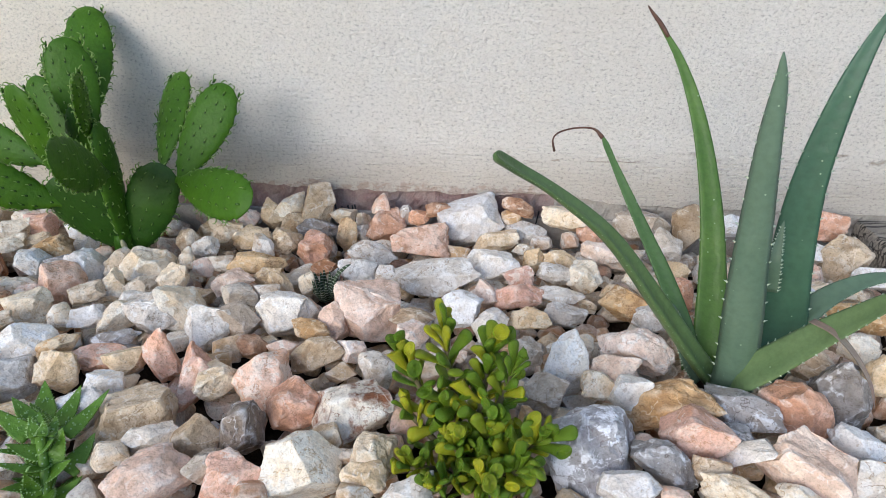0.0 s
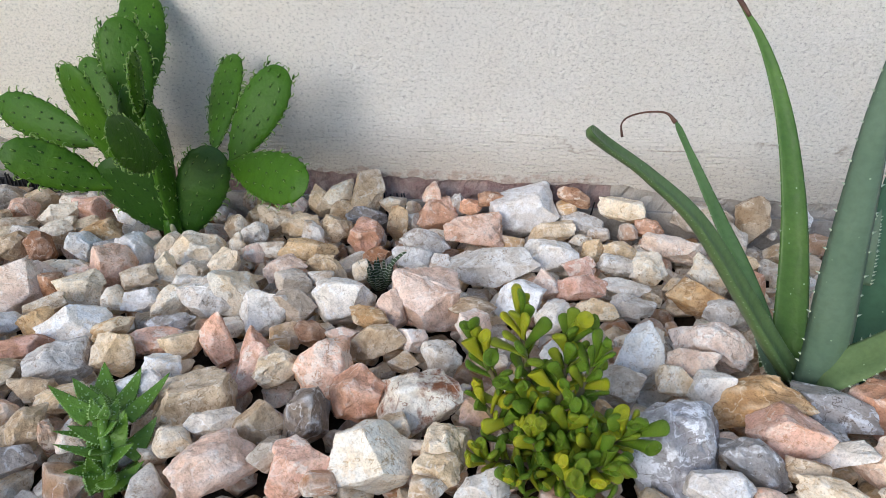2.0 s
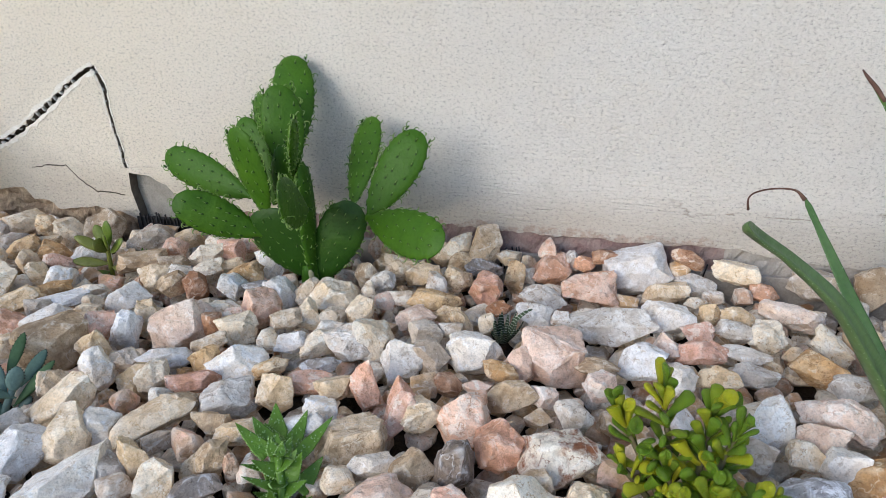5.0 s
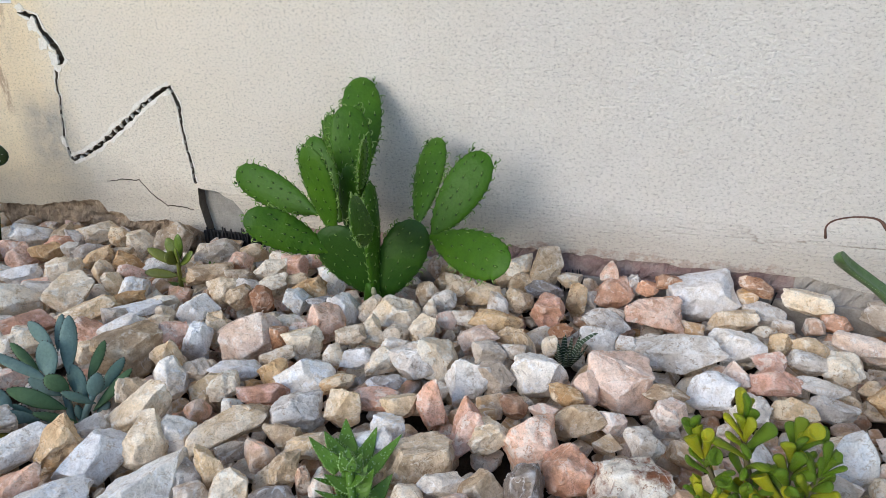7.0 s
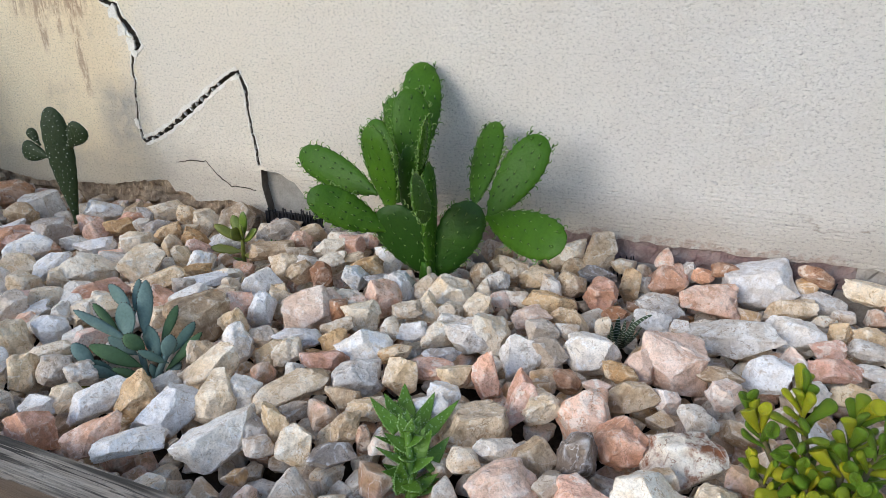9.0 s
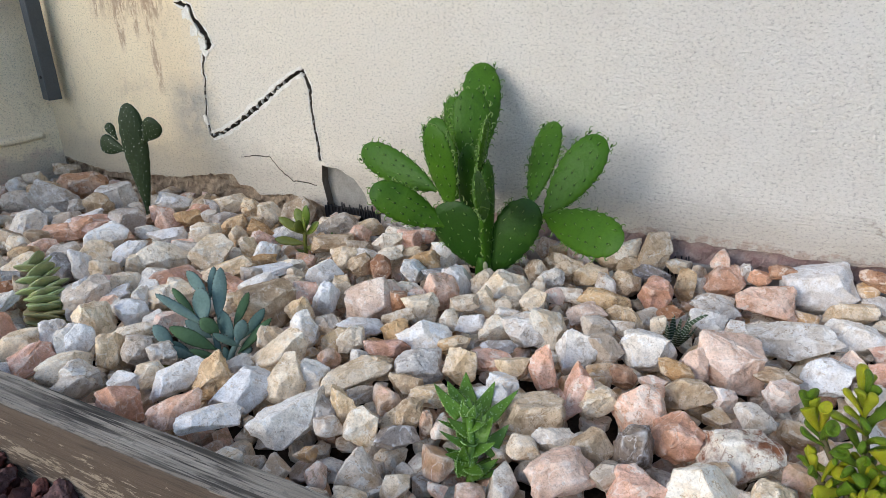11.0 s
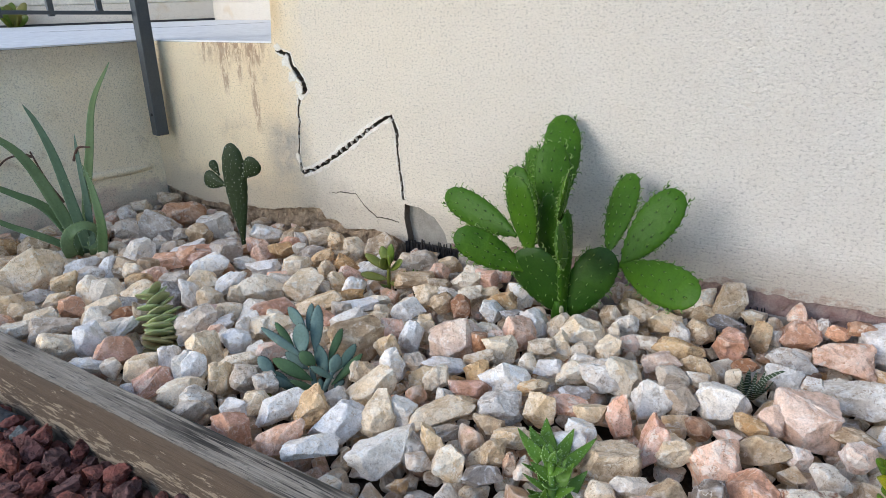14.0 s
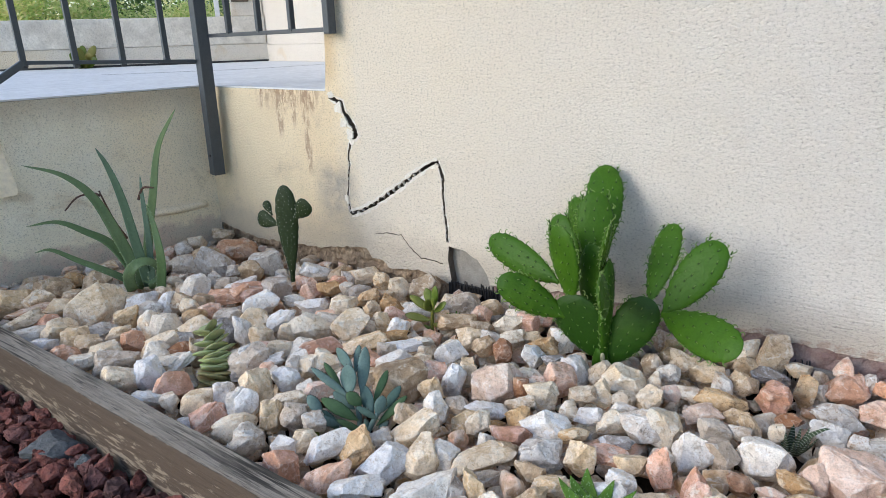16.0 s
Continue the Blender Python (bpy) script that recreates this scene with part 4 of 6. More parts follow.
bmesh.ops.create_icosphere(bm, subdivisions=3, radius=1, matrix=pose(-.524, -.182, .018, 20, 8, 0) @ Matrix.Diagonal((.0045, .003, .012, 1)))
part("scar", bm, SCAR, pear, "pale corky scar at the stem")


def blade(parent, pts, width, mat, face, teeth=True, base_w=0.85, thick=0.30, tip=0.12, seed=0, name="leaf", label="", steps=22, tooth=0.0035, tooth_mat=None, gap=0.011, flare=0.62):
    """A long tapering succulent leaf along pts, hollowed on its face side, with toothed edges."""
    rnd = random.Random(seed)
    c = spline(pts, steps)
    face = Vector(face)
    rings, tb = [], bmesh.new()
    length = sum((b - a).length for a, b in zip(c, c[1:]))
    count = max(1, int(length / steps / gap))
    last = None
    for i, p in enumerate(c):
        u = i / steps
        d = (c[min(i + 1, steps)] - c[max(i - 1, 0)]).normalized()
        n = (face - d * face.dot(d)).normalized()
        s = d.cross(n)
        w = width / 2 * (base_w + (1 - base_w) * min(1, u * 3.5)) * max(tip * math.sqrt(max(0.04, 1 - (max(0, u - .93) / .07) ** 2)), (1 - u) ** flare)
        t = w * thick * 2
        prof = [(-1, 0.0), (-.8, .10), (-.4, -.02), (0, -.08), (.4, -.02), (.8, .10), (1, 0.0), (.75, -.55), (.3, -.85), (-.3, -.85), (-.75, -.55)]
        rings.append([p + s * a * w + n * b * t for a, b in prof])
        now = (p - s * w, p + s * w, s, d)
        if teeth and last and u < 0.93:
            for k in range(count):
                f = (k + rnd.uniform(0.2, 0.8)) / count
                for sg in (0, 1):
                    at = last[sg].lerp(now[sg], f)
                    cone(tb, at - s * (0.0006 if sg else -0.0006), s * (1 if sg else -1) + d * 0.5, tooth * rnd.uniform(0.7, 1.2) * (1 - 0.4 * u), tooth * 0.32, 4)
        last = now
    ob = part(name, loft(bmesh.new(), rings), mat, parent, label)
    if teeth:
        tagged(part("toothed_edge", tb, tooth_mat or TOOTH, ob, "small pale marginal teeth"), kind="stuff")
    else:
        tb.free()
    return ob


aloe = thing("aloe", (.262, -.38, -.03), "large grey-green aloe vera with long toothed leaves", "aloe", "aloes")
blade(aloe, [(.258, -.378, -.01), (.227, -.388, .032), (.175, -.406, .106), (.120, -.427, .181), (.068, -.448, .230), (.031, -.469, .260), (.013, -.491, .279)], .027, ALOE_YOUNG, (.45, -.75, .75), seed=1, thick=.85, tip=.40, tooth=.0016, flare=.74, steps=60, gap=.005)
blade(aloe, [(.236, -.36, -.01), (.228, -.35, .023), (.207, -.313, .072), (.182, -.276, .117), (.152, -.24, .171), (.133, -.203, .207)], .026, ALOE_GREEN, (.1, -1, .3), seed=2, tip=.30, tooth=.002)
bm = bmesh.new()
tube(bm, [(.134, -.205, .204), (.123, -.199, .213), (.103, -.194, .212), (.084, -.19, .205), (.077, -.185, .194), (.080, -.181, .178)], [.0030, .0013, .0011, .0011, .0010, .0018], 7, 24)
part("dry_tip", bm, DRY, aloe, "thin dried brown curling leaf tip")
blade(aloe, [(.255, -.362, -.01), (.252, -.35, .017), (.256, -.311, .074), (.252, -.272, .146), (.237, -.232, .225), (.213, -.193, .291), (.181, -.156, .340)], .043, ALOE_LIME, (-.10, -.9, .45), seed=3, tip=.08, flare=.80)
bm = bmesh.new()
tube(bm, [(.199, -.176, .3155), (.191, -.167, .3275), (.182, -.157, .3385), (.1765, -.152, .346)], [.0022, .0028, .0020, .0007], 8, 10)
part("dry_tip", bm, DRY, aloe, "dried dark brown tip")
blade(aloe, [(.268, -.392, -.012), (.264, -.40, .039), (.255, -.403, .121), (.248, -.406, .199), (.242, -.409, .269), (.239, -.412, .317), (.2345, -.415, .343)], .050, ALOE, (.25, 1, -.1), seed=4, thick=.34, tip=.10, flare=.82, tooth=.0046)
blade(aloe, [(.300, -.365, -.012), (.318, -.36, .036), (.312, -.356, .117), (.31, -.352, .207), (.321, -.348, .289), (.336, -.344, .345), (.352, -.34, .381)], .062, ALOE_TEAL, (-.35, -1, .2), seed=5, flare=.95, tooth=.0044)
blade(aloe, [(.262, -.395, -.008), (.262, -.411, .018), (.284, -.428, .055), (.307, -.446, .097), (.324, -.464, .131), (.338, -.482, .162), (.351, -.50, .184)], .044, ALOE_YOUNG, (-.4, -.5, .8), seed=6, thick=.4)
blade(aloe, [(.300, -.365, -.005), (.321, -.36, .036), (.344, -.353, .069), (.375, -.345, .092), (.414, -.338, .104), (.455, -.33, .096)], .036, ALOE, (-.3, -.5, .8), seed=7)
blade(aloe, [(.303, -.44, .112), (.315, -.46, .112), (.325, -.48, .104), (.332, -.5, .09), (.329, -.52, .080)], .010, DRY_GREY, (.3, -.6, .7), teeth=False, seed=8, label="withered grey-brown hanging leaf")
blade(aloe, [(.25, -.362, -.02), (.232, -.358, .005), (.218, -.35, .035), (.209, -.342, .062)], .030, ALOE, (.4, -.9, .2), seed=9)
blade(aloe, [(.292, -.372, .10), (.290, -.37, .130), (.291, -.365, .152), (.293, -.36, .174)], .016, ALOE, (-.3, -1, .2), seed=10)

aloe2 = thing("aloe", (-1.62, -.38, -.03), "young aloe with thin arching leaves beside the terrace wall", "aloe", "aloes")
COIL = [Vector((-1.590, -.400, .034)) + Vector((.46, .89, 0)) * r * math.cos(radians(q)) + Vector((0, 0, 1)) * r * math.sin(radians(q)) for q, r in ((225, .050), (180, .040), (130, .036), (80, .034), (30, .031), (-20, .027), (-75, .022), (-130, .018))]
for i, (w, mat, face, pts) in enumerate((
        (.036, ALOE_YOUNG, (.6, -.7, .3), [(-1.60, -.383, -.01), (-1.630, -.365, .08), (-1.612, -.336, .222), (-1.598, -.312, .329), (-1.541, -.288, .417)]),
        (.040, ALOE, (.6, -.7, .3), [(-1.622, -.383, -.01), (-1.62, -.397, .108), (-1.618, -.412, .224), (-1.627, -.426, .299), (-1.637, -.44, .343)]),
        (.046, ALOE_YOUNG, (.5, -.3, .8), [(-1.64, -.385, -.012), (-1.69, -.396, .097), (-1.74, -.418, .21), (-1.79, -.456, .268), (-1.84, -.519, .298)]),
        (.042, ALOE_YOUNG, (.5, -.2, .9), [(-1.65, -.385, .0), (-1.718, -.405, .087), (-1.765, -.443, .127), (-1.812, -.482, .154), (-1.86, -.534, .148)]),
        (.034, ALOE_YOUNG, (.5, -.2, .9), [(-1.645, -.384, -.015), (-1.699, -.44, .034), (-1.743, -.48, .065), (-1.786, -.519, .097), (-1.83, -.541, .088)]),
        (.026, ALOE, (.6, -.7, .2), [(-1.605, -.383, -.01), (-1.618, -.365, .114), (-1.644, -.348, .207), (-1.66, -.335, .26)]),
        (.036, ALOE_YOUNG, (.6, -.7, .2), [(-1.57, -.383, -.01), (-1.555, -.378, .07), (-1.575, -.37, .15), (-1.60, -.365, .20)]),
        (.034, ALOE_YOUNG, (.7, -.2, .7), COIL))):
    blade(aloe2, pts, w * (.95 if i == 7 else .74), mat, face, seed=20 + i, tooth=.0028, tip=.22 if i == 0 else .12, flare=.5 if i == 0 else .62)
for pts in ([(-1.70, -.375, .10), (-1.73, -.385, .15), (-1.75, -.397, .222)], [(-1.75, -.397, .21), (-1.78, -.40, .212), (-1.81, -.425, .203), (-1.83, -.45, .172)],
            [(-1.66, -.35, .20), (-1.64, -.345, .23), (-1.60, -.34, .235)]):
    bm = bmesh.new()
    tube(bm, pts, [.0035, .0025, .0018], 6, 12)
    part("dry_leaf", bm, DRY, aloe2, "thin dried brown leaf")


def bean_mesh(cup):
    """One tubular jade leaf along +z, a unit long, its end rounded or cupped."""
    rows, side = [], ((0, .07), (.12, .080), (.35, .105), (.6, .145), (.8, .180))
    end = ((.93, .198), (.985, .204), (1.0, .190), (.982, .155), (.97, .08), (.967, .01)) if cup else ((.9, .180), (.97, .125), (1.0, .04))
    for u, r in side + end:
        rows.append([Vector((math.cos(q) * r * 1.1, math.sin(q) * r * (0.82 if cup else .60) + 0.18 * u * u, u - (.16 * math.sin(q) * max(0, u - .7) / .3 if cup else 0))) for q in (2 * math.pi * k / 12 for k in range(12))])
    bm = loft(bmesh.new(), rows)
    bm.faces.ensure_lookup_table()
    if cup:
        for f in bm.faces:
            if f.index >= 84:
                f.material_index = 1
    me = link_mesh("leaf", bm, JADE)
    me.materials.append(JADE_CUP)
    return me


def set_leaf(me, parent, at, way, size, twist, wide=1.0, name="leaf"):
    ob = new(name, me)
    q = Vector(way).to_track_quat("Z", "Y").to_matrix().to_4x4()
    ob.parent = parent
    ob.matrix_basis = Matrix.Translation(Vector(at) - parent.location) @ q @ pose(0, 0, 0, 0, 0, twist) @ Matrix.Diagonal((size * wide, size * wide, size, 1))
    return ob


rng = random.Random(5)
BEANS = (bean_mesh(False), bean_mesh(True))
jade = thing("jade_plant", (0.0, -.535, -.02), "bushy jade plant with tubular cupped yellow-green leaves", "jade plant")
for x, y, z, m, size in ((-.064, -.490, .080, 11, .027), (-.028, -.482, .104, 17, .030), (.014, -.498, .100, 18, .030), (.034, -.508, .088, 12, .028), (-.058, -.515, .040, 9, .026), (-.018, -.520, .046, 9, .024),
                         (-.012, -.550, .034, 12, .024), (.019, -.537, .044, 14, .027), (.060, -.553, .052, 15, .031), (.043, -.575, .036, 15, .028), (-.054, -.553, .010, 11, .024), (-.026, -.585, .020, 11, .022),
                         (.016, -.585, .026, 13, .025), (-.002, -.595, -.005, 9, .022), (.050, -.595, .006, 9, .024)):
    bm = bmesh.new()
    tube(bm, [(0.0, -.535, -.03), (x * .45, -.535 + (y + .535) * .35, z * .45 - .008), (x, y, z)], [.0048, .0032, .0026], 7, 8)
    part("branch", bm, JADE_STEM, jade)
    grow = (Vector((x * 1.4, (y + .545) * .7, z + .05))).normalized()
    stalk = spline([(0.0, -.535, -.03), (x * .45, -.535 + (y + .535) * .35, z * .45 - .008), (x, y, z)], 20)
    m = round(m * 1.9)
    for i in range(m):
        q, u = 2.4 * i + rng.uniform(-.4, .4), i / m
        e = 1.35 - 1.15 * min(1, u * 1.6)
        s = grow.orthogonal().normalized()
        t = grow.cross(s)
        way = (s * math.cos(q) + t * math.sin(q)) * math.cos(e) + grow * math.sin(e) + Vector((.08, -.22, .42))
        at = stalk[round(20 - 12.5 * u ** 1.25)]
        set_leaf(BEANS[rng.random() < .24], jade, at, way, size * rng.uniform(.74, 1.2), rng.uniform(0, 360), rng.uniform(.8, 1.12))

tiger = thing("toothed_aloe", (-.372, -.598, -.03), "small bright green aloe with white-spotted toothed leaves", "aloe")
bm = bmesh.new()
tube(bm, [(-.366, -.612, -.045), (-.366, -.595, -.005), (-.380, -.568, .030)], [.0042, .0042, .0045], 8, 8)
part("stem", bm, TIGER, tiger)
for i, (b, t, w) in enumerate((
    ((-0.392, -0.548, 0.030), (-0.411, -0.510, 0.044), 0.020),
    ((-0.391, -0.558, 0.030), (-0.420, -0.542, 0.050), 0.018),
    ((-0.391, -0.567, 0.029), (-0.426, -0.563, 0.058), 0.016),
    ((-0.377, -0.550, 0.025), (-0.375, -0.509, 0.041), 0.016),
    ((-0.367, -0.556, 0.022), (-0.346, -0.510, 0.039), 0.014),
    ((-0.387, -0.555, 0.030), (-0.412, -0.534, 0.037), 0.015),
    ((-0.383, -0.552, 0.027), (-0.388, -0.521, 0.026), 0.015),
    ((-0.374, -0.571, 0.017), (-0.407, -0.594, 0.037), 0.009),
    ((-0.367, -0.581, 0.010), (-0.352, -0.570, 0.043), 0.016),
    ((-0.364, -0.581, 0.002), (-0.401, -0.603, 0.032), 0.011),
    ((-0.359, -0.577, -0.001), (-0.343, -0.547, 0.019), 0.018),
    ((-0.373, -0.603, -0.006), (-0.372, -0.603, 0.024), 0.015),
    ((-0.361, -0.590, -0.015), (-0.333, -0.551, -0.006), 0.012),
    ((-0.361, -0.598, -0.014), (-0.333, -0.587, -0.009), 0.010),
    ((-0.371, -0.606, -0.014), (-0.377, -0.607, 0.012), 0.011),
    ((-0.374, -0.587, -0.007), (-0.400, -0.591, 0.001), 0.011),
    ((-0.380, -0.567, 0.033), (-0.391, -0.545, 0.037), 0.012),
    ((-0.383, -0.570, 0.033), (-0.394, -0.557, 0.044), 0.011),
    ((-0.375, -0.566, 0.030), (-0.376, -0.547, 0.037), 0.011),
    ((-0.378, -0.569, 0.032), (-0.378, -0.560, 0.043), 0.009),
)):
    b, t = Vector(b), Vector(t)
    out = (t - b).normalized()
    up = Vector((.30, -.45, .85)) - out * .35
    hollow = up.normalized() * .0025
    blade(tiger, [b, b.lerp(t, .3) - hollow, b.lerp(t, .65) - hollow, t + hollow], w * 1.45, TIGER, up, seed=60 + i, steps=12, tooth=.0026, gap=.0042, thick=.20, flare=.85, tip=.03, tooth_mat=WHITE_TOOTH, base_w=.7)
    if i < 8 or i > 15:
        n = (up - out * up.dot(out)).normalized()
        side = out.cross(n)
        rnd = random.Random(160 + i)
        bm = bmesh.new()
        for k in range(6):
            u, v = rnd.uniform(.12, .80), rnd.uniform(-.6, .6)
            p = b.lerp(t, u) + side * v * w * .5 * (1 - u) - hollow + n * .0004
            cone(bm, p, (n + out * .6 + side * v * .4), rnd.uniform(.0022, .0034), .0008, 4)
        tagged(part("face_teeth", bm, WHITE_TOOTH, tiger.children[-1], "soft white teeth on the leaf face"), kind="stuff")
for i in range(12):
    q, u = 2.4 * i + .8, i / 11
    b = Vector((-.366, -.603, -.014)).lerp(Vector((-.379, -.570, .026)), u)
    d = Vector((math.cos(q), math.sin(q), .35 + .5 * u)).normalized()
    t = b + d * .036 * (1 - .2 * u)
    blade(tiger, [b, b.lerp(t, .5) - Vector((0, 0, .002)), t], .022, TIGER, Vector((.2, -.3, 1)) - d * .4, seed=90 + i, steps=10, tooth=.0026, gap=.0045, thick=.2, flare=.85, tip=.03, tooth_mat=WHITE_TOOTH, base_w=.7)


def spoon(parent, base, tip, width, face, mat, thick=.005, bend=.08, dots=0, rim=RIM, seed=0, peak=.55, end=.5):
    p = part("leaf", pad_bm(base, tip, width * .9, thick, face, bend, low=.16, peak=peak, nu=10, nv=12, end=end), mat, parent)
    if dots:
        base, tip = Vector(base), Vector(tip)
        a = tip - base
        L = a.length
        a /= L
        n = Vector(face)
        n = (n - a * n.dot(a)).normalized()
        s = a.cross(n)
        bm = bmesh.new()
        for i in range(dots):
            v = -1 + 2 * i / (dots - 1)
            u = .985 - .42 * abs(v) ** 1.3
            k = peak / (1 - peak) * end
            w = .9 * u ** k * (1 - u) ** end / (peak ** k * (1 - peak) ** end)
            at = base + a * u * L + s * math.copysign(1, v) * width / 2 * w * (1 if abs(v) > .12 else abs(v) * 5) + n * bend * L * math.sin(math.pi * u * .5) ** 2
            bmesh.ops.create_icosphere(bm, subdivisions=1, radius=.0010, matrix=Matrix.Translation(at))
        tagged(part("spotted_rim", bm, rim, p, "dark brown dots along the leaf rim"), kind="stuff")
    return p


kal = thing("felt_plant", (-.775, -.535, -.03), "blue-grey felt-leaved succulent with dark-spotted leaf rims", "succulent")
for top_ in ((-.750, -.522, .010), (-.785, -.530, .030), (-.800, -.565, .002)):
    bm = bmesh.new()
    tube(bm, [(-.768, -.548, -.045), ((top_[0] - .764) / 2, (top_[1] - .545) / 2, -.012), top_], [.005, .0045, .004], 7, 6)
    part("stem", bm, BLUE, kal, "pale green stem")
for i, (b, t, w) in enumerate((
    ((-0.810, -0.511, 0.063), (-0.846, -0.509, 0.090), 0.021),
    ((-0.808, -0.504, 0.058), (-0.827, -0.471, 0.082), 0.015),
    ((-0.788, -0.514, 0.038), (-0.810, -0.477, 0.087), 0.023),
    ((-0.794, -0.534, 0.039), (-0.814, -0.521, 0.076), 0.034),
    ((-0.800, -0.537, 0.034), (-0.852, -0.556, 0.076), 0.015),
    ((-0.817, -0.532, 0.041), (-0.853, -0.528, 0.069), 0.013),
    ((-0.760, -0.525, 0.007), (-0.788, -0.515, 0.044), 0.025),
    ((-0.776, -0.533, 0.021), (-0.792, -0.543, 0.045), 0.023),
    ((-0.750, -0.522, 0.009), (-0.752, -0.506, 0.033), 0.022),
    ((-0.748, -0.508, 0.011), (-0.747, -0.468, 0.035), 0.018),
    ((-0.769, -0.505, 0.020), (-0.777, -0.464, 0.048), 0.015),
    ((-0.747, -0.522, -0.006), (-0.728, -0.474, 0.021), 0.016),
    ((-0.776, -0.547, 0.005), (-0.811, -0.579, 0.043), 0.023),
    ((-0.819, -0.575, 0.015), (-0.843, -0.577, 0.039), 0.021),
    ((-0.793, -0.570, 0.001), (-0.821, -0.600, 0.025), 0.020),
    ((-0.749, -0.526, 0.003), (-0.770, -0.546, 0.026), 0.013),
    ((-0.759, -0.548, -0.012), (-0.787, -0.575, 0.015), 0.012),
    ((-0.795, -0.565, -0.011), (-0.824, -0.569, 0.016), 0.020),
    ((-0.793, -0.533, 0.011), (-0.825, -0.542, 0.033), 0.020),
    ((-0.758, -0.538, -0.018), (-0.768, -0.533, -0.000), 0.011),
    ((-0.747, -0.523, -0.014), (-0.740, -0.509, -0.007), 0.014),
    ((-0.808, -0.595, -0.013), (-0.826, -0.605, 0.009), 0.020),
)):
    b, t = Vector(b), Vector(t)
    out = t - b
    side = (i * 37 % 11 - 5) / 5
    green = i in (5, 7, 10, 11, 12, 16)
    spoon(kal, b - out * .12, t, w * .98, Vector((.45 + .35 * side, -.70 + .2 * side, .45)) - out.normalized() * .25, SPROUT if i == 21 else FELT_GREEN if green else BLUE, .0060, .10 * (1 if i % 3 else -1), 0 if i == 21 else 11, seed=i, peak=.56, end=.70)

stack = thing("stacked_crassula", (-1.10, -.573, -.03), "leaning column of stacked fleshy green leaves", "succulent")
COLUMN = spline([(-1.088, -.582, -.034), (-1.091, -.566, .000), (-1.104, -.556, .030), (-1.128, -.549, .068)], 24)
bm = bmesh.new()
tube(bm, [COLUMN[0], COLUMN[8], COLUMN[16], COLUMN[23]], [.005, .005, .004, .003], 6, 8)
part("stem", bm, JADE_STEM, stack)
for i in range(17):
    u = i / 16
    at = COLUMN[round(u * 23)]
    ax = (COLUMN[min(24, round(u * 23) + 1)] - COLUMN[max(0, round(u * 23) - 1)]).normalized()
    q = radians(90 * (i % 2) + 25 + i * 7)
    e1 = ax.cross(Vector((.7, -.7, .1))).normalized()
    e2 = ax.cross(e1)
    top_ = max(0, u - .70) / .30
    for sg in (1, -1):
        d = (e1 * math.cos(q) + e2 * math.sin(q)) * sg
        size = (.038 - .013 * top_) * rng.uniform(.88, 1.10)
        spoon(stack, at - d * .004, at + d * size + ax * (.004 + .010 * top_ - .003 * (1 - u)), size * 1.65, ax - d * .12 + Vector((rng.uniform(-.15, .15), -.35 * top_, rng.uniform(-.1, .15))), STACK_OLD if i < 6 else STACK, .0095 - .003 * top_, .09, 0, peak=.38, end=.78)

small = thing("prickly_pear", (-1.346, -.16, -.03), "small dark prickly pear dotted with white tufts", "cactus", "prickly pears")
for b, t, w, th in (((-1.347, -.160, -.03), (-1.346, -.158, .232), .058, .020), ((-1.375, -.160, .128), (-1.452, -.163, .141), .042, .015), ((-1.40, -.159, .150), (-1.424, -.158, .183), .022, .012),
                    ((-1.318, -.160, .150), (-1.262, -.163, .202), .044, .015)):
    face = (.45, -1, .1)
    p = part("pad", pad_bm(b, t, w, th, face, 0, low=.24, peak=.72, nu=36, nv=20, lobes=.035), PAD_DARK, small)
    bm = bmesh.new()
    rows_ = max(4, int((Vector(t) - Vector(b)).length / .0088))
    for at, way, up in pad_spots(b, t, w, th, face, 0, rows_, rng, peak=.70):
        bmesh.ops.create_icosphere(bm, subdivisions=1, radius=rng.uniform(.0006, .0011), matrix=Matrix.Translation(at + Vector((rng.uniform(-.0015, .0015), 0, rng.uniform(-.002, .002)))))
    tagged(part("tuft_cover", bm, DOT, p, "tiny white bristle tufts"), kind="stuff")

sprout = thing("sprout", (-.90, -.18, -.03), "small green succulent seedling between the stones", "succulent", "seedlings")
bm = bmesh.new()
tube(bm, [(-.895, -.185, -.045), (-.895, -.184, .0), (-.893, -.182, .034)], [.0042, .0040, .0032], 8, 6)
part("stem", bm, SPROUT, sprout)
root = Vector((-.895, -.184, -.012))
for b, t, w in (((.001, .004, .028), (-.068, -.010, .066), .026), ((.001, .004, .034), (-.028, .014, .088), .030), ((.002, .004, .040), (.010, .012, .102), .026), ((.003, .002, .030), (.052, .002, .066), .028),
                ((.001, .000, .034), (-.006, -.030, .070), .034), ((.002, .000, .036), (.026, -.018, .082), .028), ((-.002, .0, .010), (-.078, -.018, .014), .026), ((-.002, -.002, -.004), (-.052, -.036, -.016), .030), ((.002, .0, .004), (.058, -.012, .010), .022)):
    b, t = Vector(b), Vector(t)
    spoon(sprout, root + b, root + b + (t - b) * .76, w * .78, (.1, -.7, .8), SPROUT, .006, .10, peak=.58, end=.62)
tiny = thing("sprout", (-.862, -.150, -.03), "tiny dark green seedling tuft among the stones", "succulent", "seedlings")
for i in range(12):
    q = i * 2.4
    spoon(tiny, (-.862, -.150, -.02), (-.862 + .018 * math.cos(q), -.150 + .018 * math.sin(q), -.006 + .014 * rng.random()), .007, (0, -.5, 1), TIGER, .002, .1)

